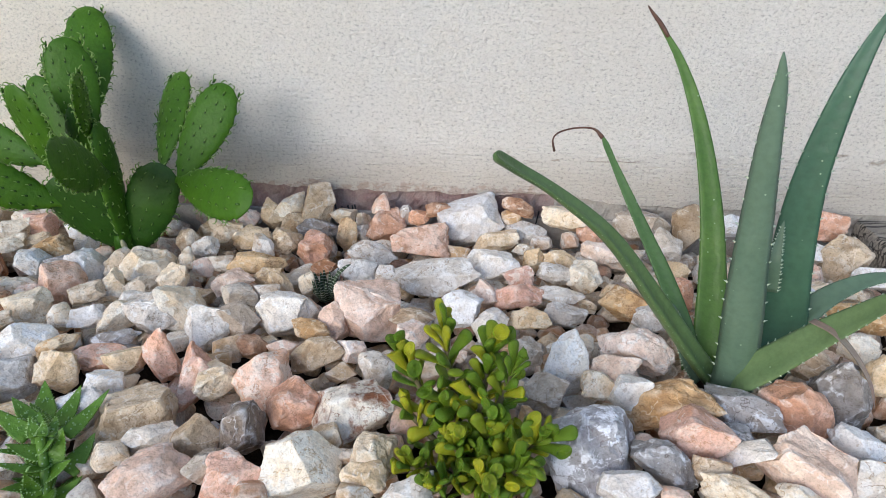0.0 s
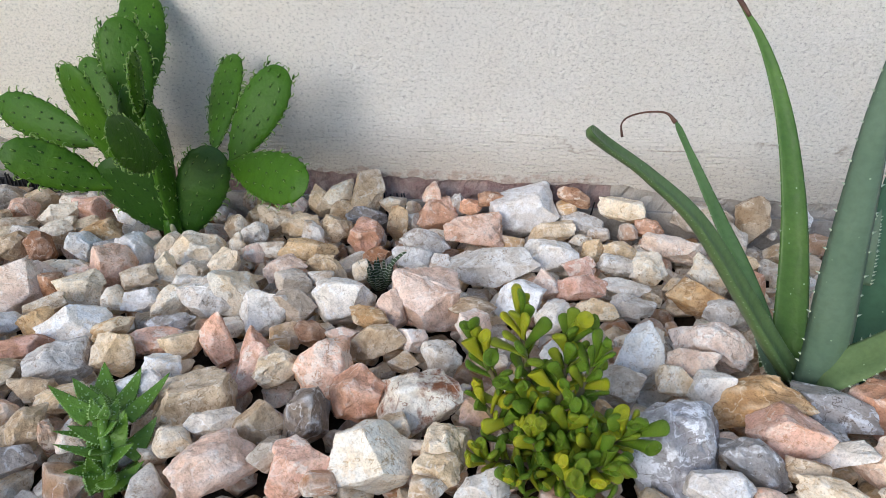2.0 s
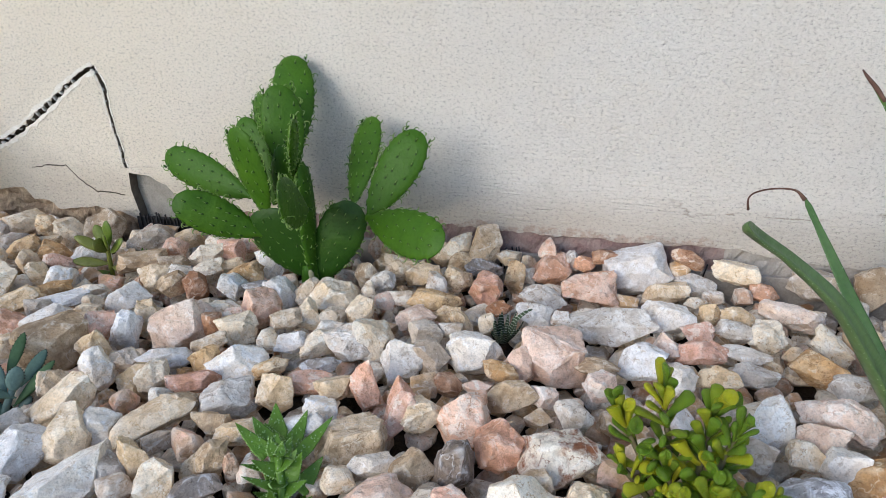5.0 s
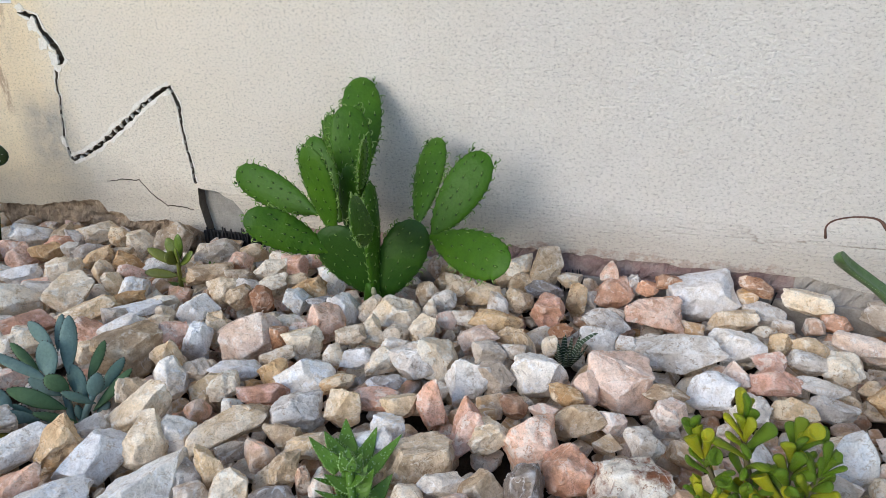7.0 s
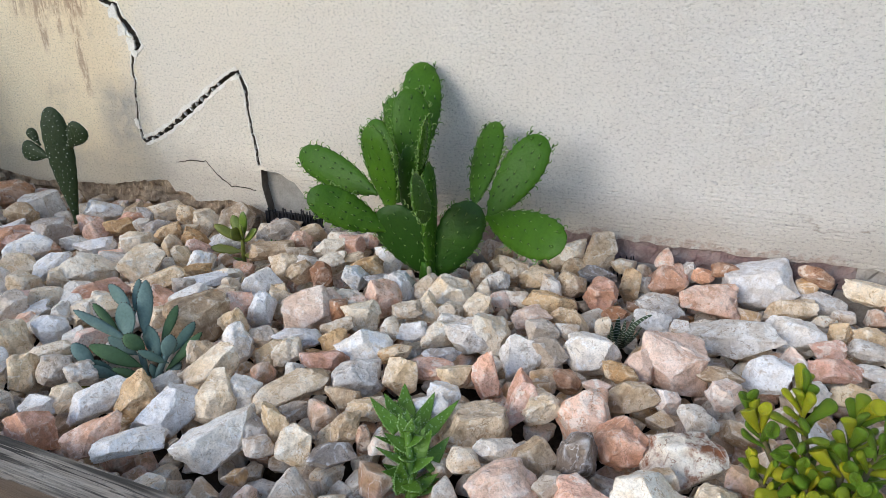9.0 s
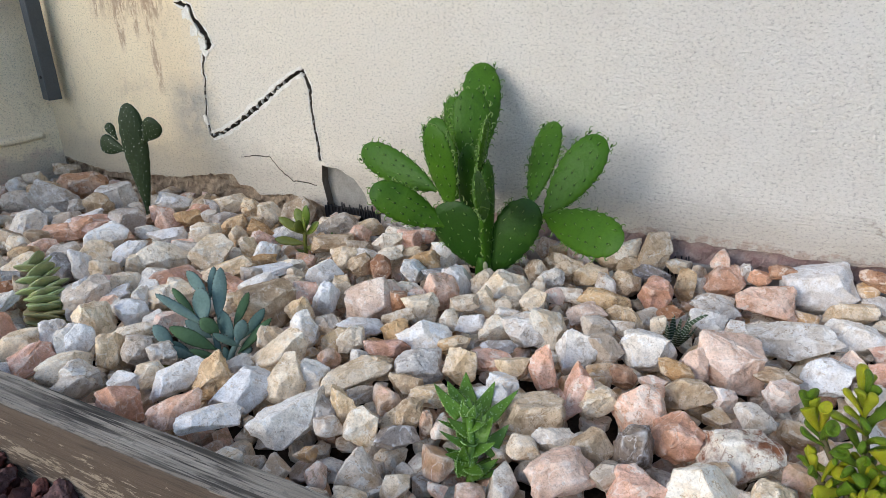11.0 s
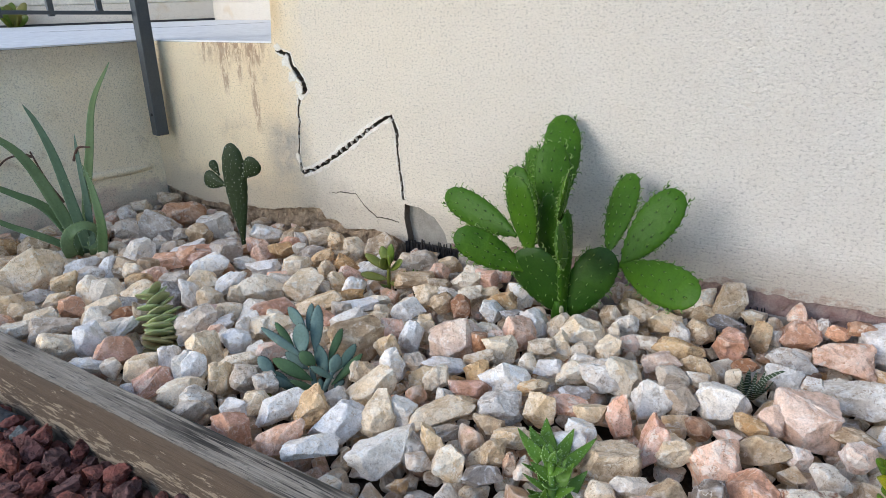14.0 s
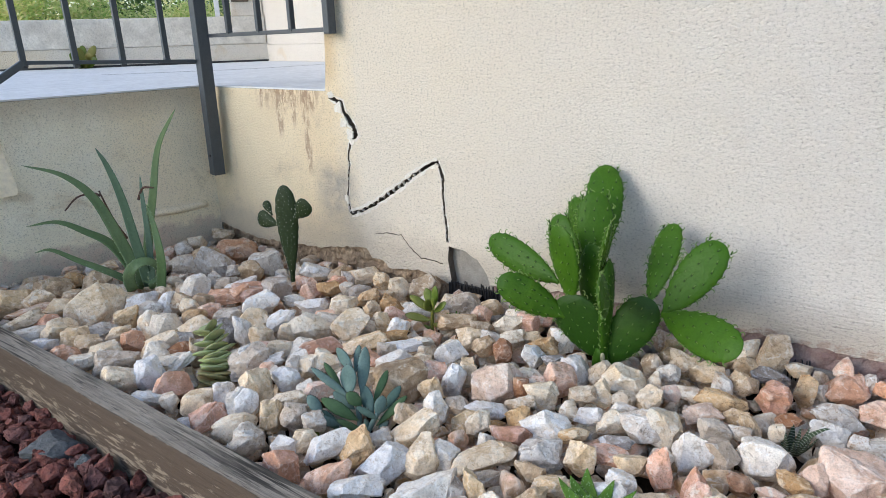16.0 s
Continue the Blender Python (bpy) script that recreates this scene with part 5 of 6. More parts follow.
zebra = thing("zebra_plant", (-.212, -.243, -.03), "little dark haworthia with white-striped pointed leaves", "succulent")
for i in range(15):
    q, u = 2.4 * i, i / 14
    d = Vector((math.cos(q) * (.75 - .5 * u), math.sin(q) * (.75 - .5 * u), 1)).normalized()
    root = Vector((-.212 + .006 * math.cos(q), -.243 + .006 * math.sin(q), -.016))
    L = .036 + .010 * rng.random()
    blade(zebra, [root, root + d * L * .5, root + d * L - Vector((math.cos(q), math.sin(q), 0)) * .004], .0095, ZEBRA, (-d.x, -d.y, .6), teeth=False, seed=90 + i, steps=10, thick=.5)
blade(zebra, [(-.208, -.246, -.01), (-.196, -.248, .018), (-.181, -.250, .036), (-.172, -.251, .042)], .010, ZEBRA, (-.5, -.6, .6), teeth=False, steps=10, thick=.4)

weed = thing("weed", (-3.78, .62, .4425), "small bright green weed at the foot of the parapet", "weed")
for i in range(12):
    q = i * 2.4
    spoon(weed, (-3.78, .62, .445), (-3.78 + .03 + .05 * math.cos(q), .62 + .07 * math.sin(q), .47 + .09 * rng.random()), .05, (.8, -.5, .5), SPROUT, .003, .1)


# ---- garden beyond the parapet ----
def shrub(at, rad, high, mat, count, seed, label):
    rnd = random.Random(seed)
    t = thing("shrub", at, label, "shrub", "garden shrubs")
    at = Vector(at)
    bm = bmesh.new()
    for k in range(5):
        q = k * 1.3
        tube(bm, [at, at + Vector((math.cos(q) * rad * .25, math.sin(q) * rad * .25, high * .4)), at + Vector((math.cos(q) * rad * .6, math.sin(q) * rad * .6, high * .75))], [.03, .02, .008], 6, 6)
    part("trunk", bm, BARK, t)
    verts, faces = [], []
    hubs = [Vector((rnd.gauss(0, .45) * rad, rnd.gauss(0, .45) * rad, high * rnd.uniform(.25, .95))) for _ in range(26)]
    for _ in range(count):
        c = hubs[rnd.randrange(26)] + Vector((rnd.gauss(0, .16), rnd.gauss(0, .16), rnd.gauss(0, .14))) * rad
        a = Vector((rnd.uniform(-1, 1), rnd.uniform(-1, 1), rnd.uniform(-.6, .8))).normalized()
        s = a.orthogonal().normalized() * rnd.uniform(.006, .011)
        a = a * rnd.uniform(.014, .028)
        i = len(verts)
        verts += [c - a, c + s, c + a, c - s]
        faces.append((i, i + 1, i + 2, i + 3))
    me = bpy.data.meshes.new("crown")
    me.from_pydata([tuple(v) for v in verts], [], faces)
    me.materials.append(mat)
    ob = new("crown", me)
    ob.parent = t


for i, (x, y, r, h, mat, label) in enumerate(((-5.6, 1.2, .8, 1.15, BUSH_SUNLIT, "sunlit yellow-green garden shrub behind the parapet"), (-4.9, 2.2, .6, 1.1, BUSH_SUNLIT, "sunlit yellow-green garden shrub behind the parapet"),
                                        (-6.4, 2.4, 1.0, 1.5, BUSH_DARK, "green garden shrub behind the parapet"), (-6.4, .0, .8, 1.2, BUSH_DARK, "green garden shrub behind the parapet"),
                                        (-5.6, 3.4, 1.0, 2.0, BUSH_DARK, "tall green garden shrub behind the parapet"), (-7.6, .9, 1.0, 1.7, BUSH_DARK, "green garden shrub behind the parapet"))):
    shrub((x, y, -.16), r, h, mat, 13000, 40 + i, label)


# ---- stones ----
def fit_unit(bm):
    lo = Vector([min(v.co[k] for v in bm.verts) for k in range(3)])
    hi = Vector([max(v.co[k] for v in bm.verts) for k in range(3)])
    for v in bm.verts:
        v.co = Vector([(v.co[k] - (lo[k] + hi[k]) / 2) / (hi[k] - lo[k]) for k in range(3)])
    return bm


def lava_chip(seed, level, lump):
    """A rough porous lump about a unit across."""
    bm = bmesh.new()
    bmesh.ops.create_icosphere(bm, subdivisions=level, radius=1.0)
    o = Vector((seed * 3.7, seed * 1.3, seed * 2.1))
    for v in bm.verts:
        p = v.co
        v.co = p * (1 + noise.noise(p * 1.6 + o) * lump + noise.noise(p * 3.4 + o) * lump * .7 + noise.noise(p * 8.0 + o) * lump * .28)
    return fit_unit(bm)


def chip(seed, planes=12, block=0.6, worn=0.05, dense=2, lump=0.05):
    """A broken stone a unit across each way: a block split along planes, its edges chipped and worn."""
    rnd = random.Random(seed)
    bm = bmesh.new()
    bmesh.ops.create_cube(bm, size=2.0)
    cuts = []
    for k in range(6):
        n = Vector([(1 if k % 2 else -1) * (j == k // 2) + rnd.uniform(-.45, .45) for j in range(3)]).normalized()
        cuts.append((n, block * rnd.uniform(.86, 1.14)))
    for _ in range(200):
        if len(cuts) >= planes:
            break
        n = Vector((rnd.gauss(0, 1), rnd.gauss(0, 1), rnd.gauss(0, 1))).normalized()
        if all(n.dot(k) < 0.84 for k, _ in cuts):
            cuts.append((n, block * rnd.uniform(.92, 1.22)))
    spin = Euler((rnd.uniform(-.4, .4), rnd.uniform(-.4, .4), rnd.uniform(-.5, .5))).to_matrix()
    for n, d in cuts:
        n = spin @ n
        r = bmesh.ops.bisect_plane(bm, geom=bm.verts[:] + bm.edges[:] + bm.faces[:], dist=1e-5, plane_co=n * d, plane_no=n, clear_outer=True)
        rim = [e for e in r["geom_cut"] if isinstance(e, bmesh.types.BMEdge)]
        if len(rim) > 2:
            bmesh.ops.contextual_create(bm, geom=rim)
    bmesh.ops.remove_doubles(bm, verts=bm.verts, dist=0.05)
    bmesh.ops.dissolve_degenerate(bm, dist=0.02, edges=bm.edges)
    bmesh.ops.bevel(bm, geom=bm.edges[:], offset=worn, segments=2 if dense > 1 else 1, profile=0.6, affect="EDGES", clamp_overlap=True)
    bmesh.ops.triangulate(bm, faces=bm.faces)
    for _ in range(dense + 1):
        long = [e for e in bm.edges if e.calc_length() > (.14 if dense > 1 else .3)]
        if not long:
            break
        bmesh.ops.subdivide_edges(bm, edges=long, cuts=1)
        bmesh.ops.triangulate(bm, faces=[f for f in bm.faces if len(f.verts) > 3])
    bm.normal_update()
    o = Vector((seed * 3.7, seed * 1.3, seed * 2.1))
    for v in bm.verts:
        p = v.co
        scoop = min(0, noise.noise(p * 1.9 - o) + .05)
        v.co = p + v.normal * lump * (noise.noise(p * 1.5 + o) * .9 + 0.9 * scoop + .5 * noise.noise(p * 4.5 + o) + .4 * noise.noise(p * 9.0 + o))
    return fit_unit(bm)


def chips(seeds, planes, worn, lump, fill):
    """Stone meshes from those seeds whose chip fills its box well enough."""
    out = []
    for q in seeds:
        bm = chip(q, planes + q % 5, .60, worn + .03 * (q % 3), 2, lump + .02 * (q % 3))
        if fill < bm.calc_volume() < fill + .10:
            out.append(link_mesh("stone", bm, STONE["C"], True, 30))
        else:
            bm.free()
    return out


SHAPES = chips(range(1, 70), 11, .07, .07, .345)
BLOCKS = chips(range(71, 130), 10, .07, .07, .395)
bm = bmesh.new()
n = 40
rows = []
for i in range(n + 1):
    y = 0.005 - 0.73 * i / n
    rows.append((y, bed_height(y) - 0.060))
vs = [[bm.verts.new((x, y, z + .008 * grain(x, y, 0, 14))) for x in [-1.97 + 2.56 * k / 60 for k in range(61)]] for y, z in rows]
for a, b in zip(vs, vs[1:]):
    for k in range(60):
        bm.faces.new((a[k], a[k + 1], b[k + 1], b[k]))
bed = solid("gravel_bed", bm, SOIL, "planting bed of loose pink, cream and white limestone chips", "gravel bed", smooth=True)
laid = []
PLANTS = [(-.534, -.166, .026), (.262, -.38, .036), (0.0, -.535, .020), (-.368, -.604, .014), (-.775, -.545, .030), (-1.10, -.573, .022), (-1.346, -.16, .016), (-.90, -.18, .012), (-.212, -.245, .022), (-1.62, -.385, .040)]
pick = random.Random(3)


tiny_stones = []


def stone(kind, x, y, w, d, h, yaw, lean, lift=0.0):
    """One loose stone w wide, d deep, h high, turned by yaw and leaning in its width."""
    z = bed_height(y) + 0.003 + lift
    laid.append((x, y, (w + d) / 4))
    if max(w, h) < .037:
        tiny_stones.append((x, y, z, w, d, h, radians(yaw), pick.uniform(-.2, .2)))
        return
    ob = new("stone", pick.choice(BLOCKS if max(w, h) > .075 or pick.random() < .25 else SHAPES))
    ob.material_slots[0].link = "OBJECT"
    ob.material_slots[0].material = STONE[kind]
    ob.parent = bed
    turn = Matrix.Rotation(radians(yaw), 4, "Z") @ Matrix.Rotation(radians(lean + pick.uniform(-5, 5)), 4, "Y") @ Matrix.Rotation(radians(pick.uniform(-16, 10)), 4, "X")
    ob.matrix_basis = Matrix.Translation((x, y, z)) @ turn @ Matrix.Diagonal((w, d, h, 1)) @ pose(0, 0, 0, 0, 0, pick.choice((0, 180)))


# the stones that stand out, by colour
stone("T", -0.278, -0.032, 0.056, 0.040, 0.078, 14, 6, 0.030)
stone("C", -0.237, -0.032, 0.047, 0.026, 0.025, 16, 10, 0.012)
stone("W", -0.203, -0.032, 0.029, 0.025, 0.030, 14, 0, 0.007)
stone("T", -0.174, -0.032, 0.032, 0.028, 0.033, 12, 0, 0.034)
stone("O", -0.220, -0.084, 0.033, 0.028, 0.067, 15, 0)
stone("R", -0.200, -0.071, 0.024, 0.021, 0.029, 14, 0)
stone("P", -0.167, -0.045, 0.061, 0.052, 0.065, 12, 20)
stone("G", -0.136, -0.032, 0.031, 0.026, 0.040, 10, 0, 0.016)
stone("P", -0.114, -0.032, 0.038, 0.033, 0.034, 8, 0, 0.013)
stone("R", -0.083, -0.032, 0.042, 0.026, 0.026, 6, 0, 0.028)
stone("P", -0.102, -0.100, 0.091, 0.058, 0.059, 8, -5)
stone("W", -0.032, -0.032, 0.110, 0.075, 0.087, 3, -15, 0.004)
stone("C", 0.010, -0.078, 0.073, 0.034, 0.034, 1, -5)
stone("O", 0.033, -0.032, 0.034, 0.029, 0.032, -1, 0, 0.017)
stone("R", 0.043, -0.032, 0.054, 0.031, 0.029, -1, 10, 0.039)
stone("G", 0.056, -0.045, 0.073, 0.037, 0.037, -2, 5)
stone("C", 0.116, -0.032, 0.077, 0.038, 0.039, -6, 5, 0.023)
stone("T", 0.122, -0.067, 0.029, 0.025, 0.032, -6, 0)
stone("P", 0.156, -0.042, 0.047, 0.035, 0.035, -8, 0)
stone("G", 0.051, -0.105, 0.034, 0.019, 0.017, -2, 0)
stone("C", 0.079, -0.082, 0.034, 0.023, 0.023, -4, 0)
stone("G", -0.167, -0.143, 0.077, 0.036, 0.036, 13, 18)
stone("P", -0.254, -0.140, 0.057, 0.048, 0.054, 19, -10)
stone("F", -0.275, -0.056, 0.067, 0.032, 0.028, 18, 5)
stone("R", -0.225, -0.194, 0.042, 0.024, 0.023, 18, -10)
stone("G", -0.174, -0.206, 0.054, 0.046, 0.049, 14, 0)
stone("G", -0.136, -0.208, 0.033, 0.021, 0.021, 12, 0)
stone("W", -0.235, -0.243, 0.024, 0.020, 0.035, 20, 0)
stone("G", -0.067, -0.209, 0.122, 0.057, 0.039, 7, -12)
stone("p", -0.137, -0.310, 0.083, 0.071, 0.083, 14, 0)
stone("p", -0.175, -0.335, 0.040, 0.034, 0.053, 17, 0)
stone("W", 0.008, -0.167, 0.076, 0.048, 0.048, 1, 0)
stone("p", 0.004, -0.250, 0.045, 0.035, 0.035, 1, 30)
stone("O", 0.066, -0.139, 0.031, 0.026, 0.038, -3, 0)
stone("C", 0.106, -0.138, 0.055, 0.032, 0.032, -6, 0)
stone("P", 0.044, -0.201, 0.045, 0.027, 0.027, -2, -10)
stone("P", 0.044, -0.253, 0.066, 0.037, 0.038, -2, -8)
stone("G", 0.096, -0.184, 0.059, 0.033, 0.032, -6, 0)
stone("W", 0.096, -0.240, 0.066, 0.031, 0.015, -6, 8)
stone("O", 0.057, -0.308, 0.053, 0.032, 0.032, -3, 0)
stone("W", -0.030, -0.289, 0.068, 0.045, 0.045, 4, -20)
stone("W", 0.010, -0.325, 0.045, 0.036, 0.036, 1, 0)
stone("G", 0.100, -0.290, 0.055, 0.031, 0.029, -7, 0)
stone("C", 0.133, -0.189, 0.049, 0.041, 0.046, -8, 0)
stone("W", 0.093, -0.395, 0.049, 0.041, 0.092, -7, 5)
stone("p", 0.172, -0.360, 0.086, 0.049, 0.050, -14, 10)
stone("p", 0.146, -0.399, 0.052, 0.035, 0.035, -13, 0)
stone("G", 0.054, -0.378, 0.033, 0.028, 0.040, -3, 0)
stone("T", -0.084, -0.315, 0.059, 0.034, 0.021, 9, 10)
stone("p", -0.079, -0.358, 0.041, 0.035, 0.039, 9, 0)
stone("T", -0.178, -0.400, 0.063, 0.039, 0.039, 20, -12)
stone("p", -0.139, -0.391, 0.041, 0.026, 0.026, 16, 25)
stone("G", -0.107, -0.423, 0.042, 0.036, 0.038, 13, 20)
stone("G", -0.142, -0.432, 0.035, 0.022, 0.022, 17, 0)
stone("M", -0.117, -0.489, 0.084, 0.060, 0.059, 16, -12)
stone("W", -0.134, -0.528, 0.033, 0.028, 0.032, 20, 0)
stone("P", -0.177, -0.484, 0.056, 0.048, 0.050, 23, -20)
stone("C", -0.085, -0.545, 0.046, 0.039, 0.046, 14, 0)
stone("G", -0.063, -0.497, 0.034, 0.022, 0.022, 10, 0)
stone("C", -0.087, -0.569, 0.046, 0.030, 0.030, 16, 0)
stone("P", -0.094, -0.586, 0.033, 0.022, 0.022, 17, 0)
stone("G", -0.050, -0.580, 0.048, 0.027, 0.027, 11, 0)
stone("R", -0.111, -0.547, 0.025, 0.014, 0.013, 18, 0)
stone("G", 0.068, -0.443, 0.048, 0.040, 0.040, -5, 0)
stone("W", 0.052, -0.480, 0.020, 0.017, 0.017, -4, 0)
stone("B", 0.108, -0.510, 0.090, 0.075, 0.084, -11, 10)
stone("C", 0.125, -0.426, 0.039, 0.033, 0.034, -11, 30)
stone("W", 0.155, -0.435, 0.043, 0.037, 0.046, -14, 0)
stone("O", 0.191, -0.448, 0.106, 0.050, 0.045, -18, -25)
stone("P", 0.204, -0.490, 0.060, 0.051, 0.067, -21, 20)
stone("F", 0.259, -0.452, 0.080, 0.038, 0.033, -25, 5)
stone("P", 0.313, -0.441, 0.070, 0.054, 0.055, -29, 30)
stone("F", 0.367, -0.419, 0.063, 0.053, 0.071, -33, 20)
stone("T", 0.353, -0.365, 0.061, 0.041, 0.042, -29, 0)
stone("C", 0.414, -0.388, 0.035, 0.029, 0.063, -34, 0)
stone("W", 0.246, -0.509, 0.063, 0.036, 0.023, -26, -40)
stone("F", 0.246, -0.490, 0.042, 0.024, 0.022, -26, 0)
stone("p", 0.293, -0.528, 0.085, 0.053, 0.053, -32, 15)
stone("W", 0.348, -0.487, 0.050, 0.030, 0.030, -35, 10)
stone("F", 0.172, -0.528, 0.066, 0.037, 0.037, -19, 25)
stone("T", 0.210, -0.532, 0.037, 0.026, 0.026, -24, 0)
stone("C", 0.227, -0.553, 0.065, 0.031, 0.030, -27, 0)
stone("W", 0.133, -0.562, 0.056, 0.032, 0.032, -16, -10)
stone("W", 0.174, -0.564, 0.031, 0.017, 0.015, -21, 0)
stone("G", 0.342, -0.530, 0.037, 0.031, 0.040, -37, 0)
stone("C", 0.276, -0.554, 0.041, 0.023, 0.017, -32, 0)
stone("G", 0.233, -0.032, 0.089, 0.051, 0.052, -13, 0, 0.016)
stone("T", 0.302, -0.032, 0.052, 0.044, 0.084, -17, 0, 0.012)
stone("G", 0.262, -0.084, 0.059, 0.042, 0.042, -15, 30)
stone("C", 0.254, -0.163, 0.049, 0.034, 0.034, -16, 0)
stone("C", 0.207, -0.198, 0.061, 0.036, 0.036, -14, 25)
stone("O", 0.175, -0.259, 0.064, 0.045, 0.046, -12, 5)
stone("P", 0.252, -0.224, 0.032, 0.027, 0.043, -17, 0)
stone("p", 0.176, -0.122, 0.088, 0.042, 0.041, -10, 0)
stone("W", 0.472, -0.082, 0.054, 0.036, 0.036, -27, 10)
stone("P", 0.506, -0.032, 0.056, 0.047, 0.050, -28, 0, 0.026)
stone("T", 0.504, -0.098, 0.062, 0.052, 0.071, -29, 20)
stone("P", 0.439, -0.144, 0.043, 0.034, 0.034, -27, 0)
stone("C", 0.436, -0.198, 0.040, 0.032, 0.032, -29, 0)
stone("W", 0.409, -0.211, 0.040, 0.034, 0.041, -27, 0)
stone("O", 0.451, -0.264, 0.073, 0.037, 0.037, -32, -15)
stone("W", 0.367, -0.032, 0.038, 0.033, 0.039, -20, 0, 0.020)
stone("G", 0.207, -0.292, 0.054, 0.035, 0.035, -16, 0)
stone("C", 0.420, -0.332, 0.041, 0.034, 0.034, -32, 0)
stone("W", 0.521, -0.149, 0.049, 0.032, 0.032, -32, 0)
stone("C", 0.469, -0.202, 0.046, 0.026, 0.026, -31, 0)
stone("p", -0.272, -0.583, 0.083, 0.047, 0.046, 38, 5)
stone("W", -0.299, -0.539, 0.053, 0.030, 0.027, 37, 0)
stone("T", -0.255, -0.536, 0.050, 0.038, 0.038, 33, 0)
stone("F", -0.214, -0.524, 0.045, 0.038, 0.074, 28, 15)
stone("T", -0.329, -0.507, 0.083, 0.055, 0.055, 38, 0)
stone("P", -0.204, -0.581, 0.062, 0.041, 0.041, 31, -20)
stone("C", -0.148, -0.562, 0.076, 0.060, 0.060, 23, 40)
stone("P", -0.221, -0.450, 0.066, 0.056, 0.060, 25, -10)
stone("C", -0.265, -0.457, 0.058, 0.044, 0.044, 30, -12)
stone("P", -0.296, -0.448, 0.029, 0.025, 0.069, 32, 25)
stone("G", -0.230, -0.568, 0.043, 0.032, 0.032, 33, 0)
stone("W", -0.181, -0.595, 0.031, 0.021, 0.020, 29, 0)
stone("G", -0.321, -0.566, 0.033, 0.027, 0.027, 41, 0)
stone("W", -1.319, -0.113, 0.081, 0.048, 0.049, 53, 10)
stone("T", -1.268, -0.084, 0.052, 0.036, 0.037, 51, 0)
stone("P", -1.206, -0.145, 0.059, 0.041, 0.042, 51, 0)
stone("G", -1.220, -0.094, 0.039, 0.033, 0.045, 50, 0)
stone("C", -1.198, -0.060, 0.079, 0.048, 0.049, 48, 5)
stone("O", -1.136, -0.064, 0.044, 0.037, 0.052, 47, 0)
stone("C", -1.062, -0.085, 0.059, 0.050, 0.060, 45, 5)
stone("T", -1.020, -0.046, 0.079, 0.067, 0.072, 42, -10)
stone("T", -1.062, -0.136, 0.043, 0.024, 0.025, 47, 0)
stone("P", -1.230, -0.209, 0.054, 0.046, 0.047, 54, 0)
stone("O", -1.194, -0.181, 0.064, 0.036, 0.036, 52, 0)
stone("P", -1.167, -0.155, 0.035, 0.029, 0.035, 50, 0)
stone("G", -1.133, -0.144, 0.064, 0.031, 0.032, 49, -5)
stone("O", -1.085, -0.175, 0.062, 0.035, 0.033, 49, -15)
stone("O", -1.007, -0.178, 0.059, 0.038, 0.039, 46, 25)
stone("C", -1.094, -0.242, 0.070, 0.052, 0.053, 51, 0)
stone("C", -1.033, -0.216, 0.038, 0.033, 0.041, 48, -20)
stone("C", -0.965, -0.259, 0.034, 0.029, 0.053, 48, -20)
stone("P", -0.973, -0.209, 0.055, 0.031, 0.031, 46, 25)
stone("W", -0.922, -0.261, 0.050, 0.039, 0.040, 46, 20)
stone("G", -0.952, -0.165, 0.078, 0.038, 0.039, 44, -10)
stone("G", -0.893, -0.077, 0.089, 0.049, 0.050, 39, -5)
stone("T", -0.836, -0.175, 0.085, 0.040, 0.036, 40, 5)
stone("W", -1.210, -0.277, 0.049, 0.028, 0.027, 56, 0)
stone("W", -1.147, -0.283, 0.071, 0.037, 0.037, 54, -10)
stone("P", -1.090, -0.307, 0.050, 0.028, 0.025, 54, 0)
stone("G", -1.052, -0.318, 0.081, 0.040, 0.041, 53, 10)
stone("C", -1.007, -0.310, 0.084, 0.061, 0.062, 51, -20)
stone("C", -1.066, -0.364, 0.097, 0.058, 0.059, 55, 20)
stone("P", -0.987, -0.410, 0.091, 0.043, 0.036, 55, 5)
stone("C", -0.925, -0.353, 0.092, 0.043, 0.037, 50, -5)
stone("O", -0.904, -0.303, 0.069, 0.032, 0.025, 47, 0)
stone("G", -0.870, -0.355, 0.042, 0.034, 0.034, 48, 0)
stone("W", -0.856, -0.325, 0.076, 0.036, 0.022, 46, 0)
stone("W", -0.832, -0.383, 0.084, 0.040, 0.039, 48, -15)
stone("C", -0.845, -0.289, 0.053, 0.030, 0.020, 44, 0)
stone("T", -0.810, -0.320, 0.033, 0.028, 0.029, 44, 0)
stone("C", -0.798, -0.350, 0.050, 0.028, 0.028, 45, 0)
stone("P", -0.749, -0.382, 0.049, 0.042, 0.050, 44, 0)
stone("W", -0.773, -0.291, 0.065, 0.040, 0.041, 41, 0)
stone("W", -0.704, -0.381, 0.042, 0.035, 0.069, 42, 12)
stone("C", -0.697, -0.344, 0.036, 0.031, 0.054, 40, 0)
stone("P", -0.879, -0.404, 0.052, 0.042, 0.043, 51, 25)
stone("T", -0.777, -0.431, 0.095, 0.070, 0.071, 48, -10)
stone("C", -0.945, -0.448, 0.053, 0.041, 0.042, 55, 0)
stone("C", -0.832, -0.444, 0.043, 0.034, 0.034, 51, 0)
stone("C", -0.722, -0.418, 0.042, 0.036, 0.050, 45, -35)
stone("T", -0.988, -0.466, 0.036, 0.026, 0.027, 57, 0)
stone("P", -0.875, -0.526, 0.058, 0.037, 0.038, 57, 0)
stone("C", -0.894, -0.538, 0.032, 0.027, 0.033, 58, 0)
stone("O", -0.847, -0.573, 0.033, 0.024, 0.024, 58, 0)
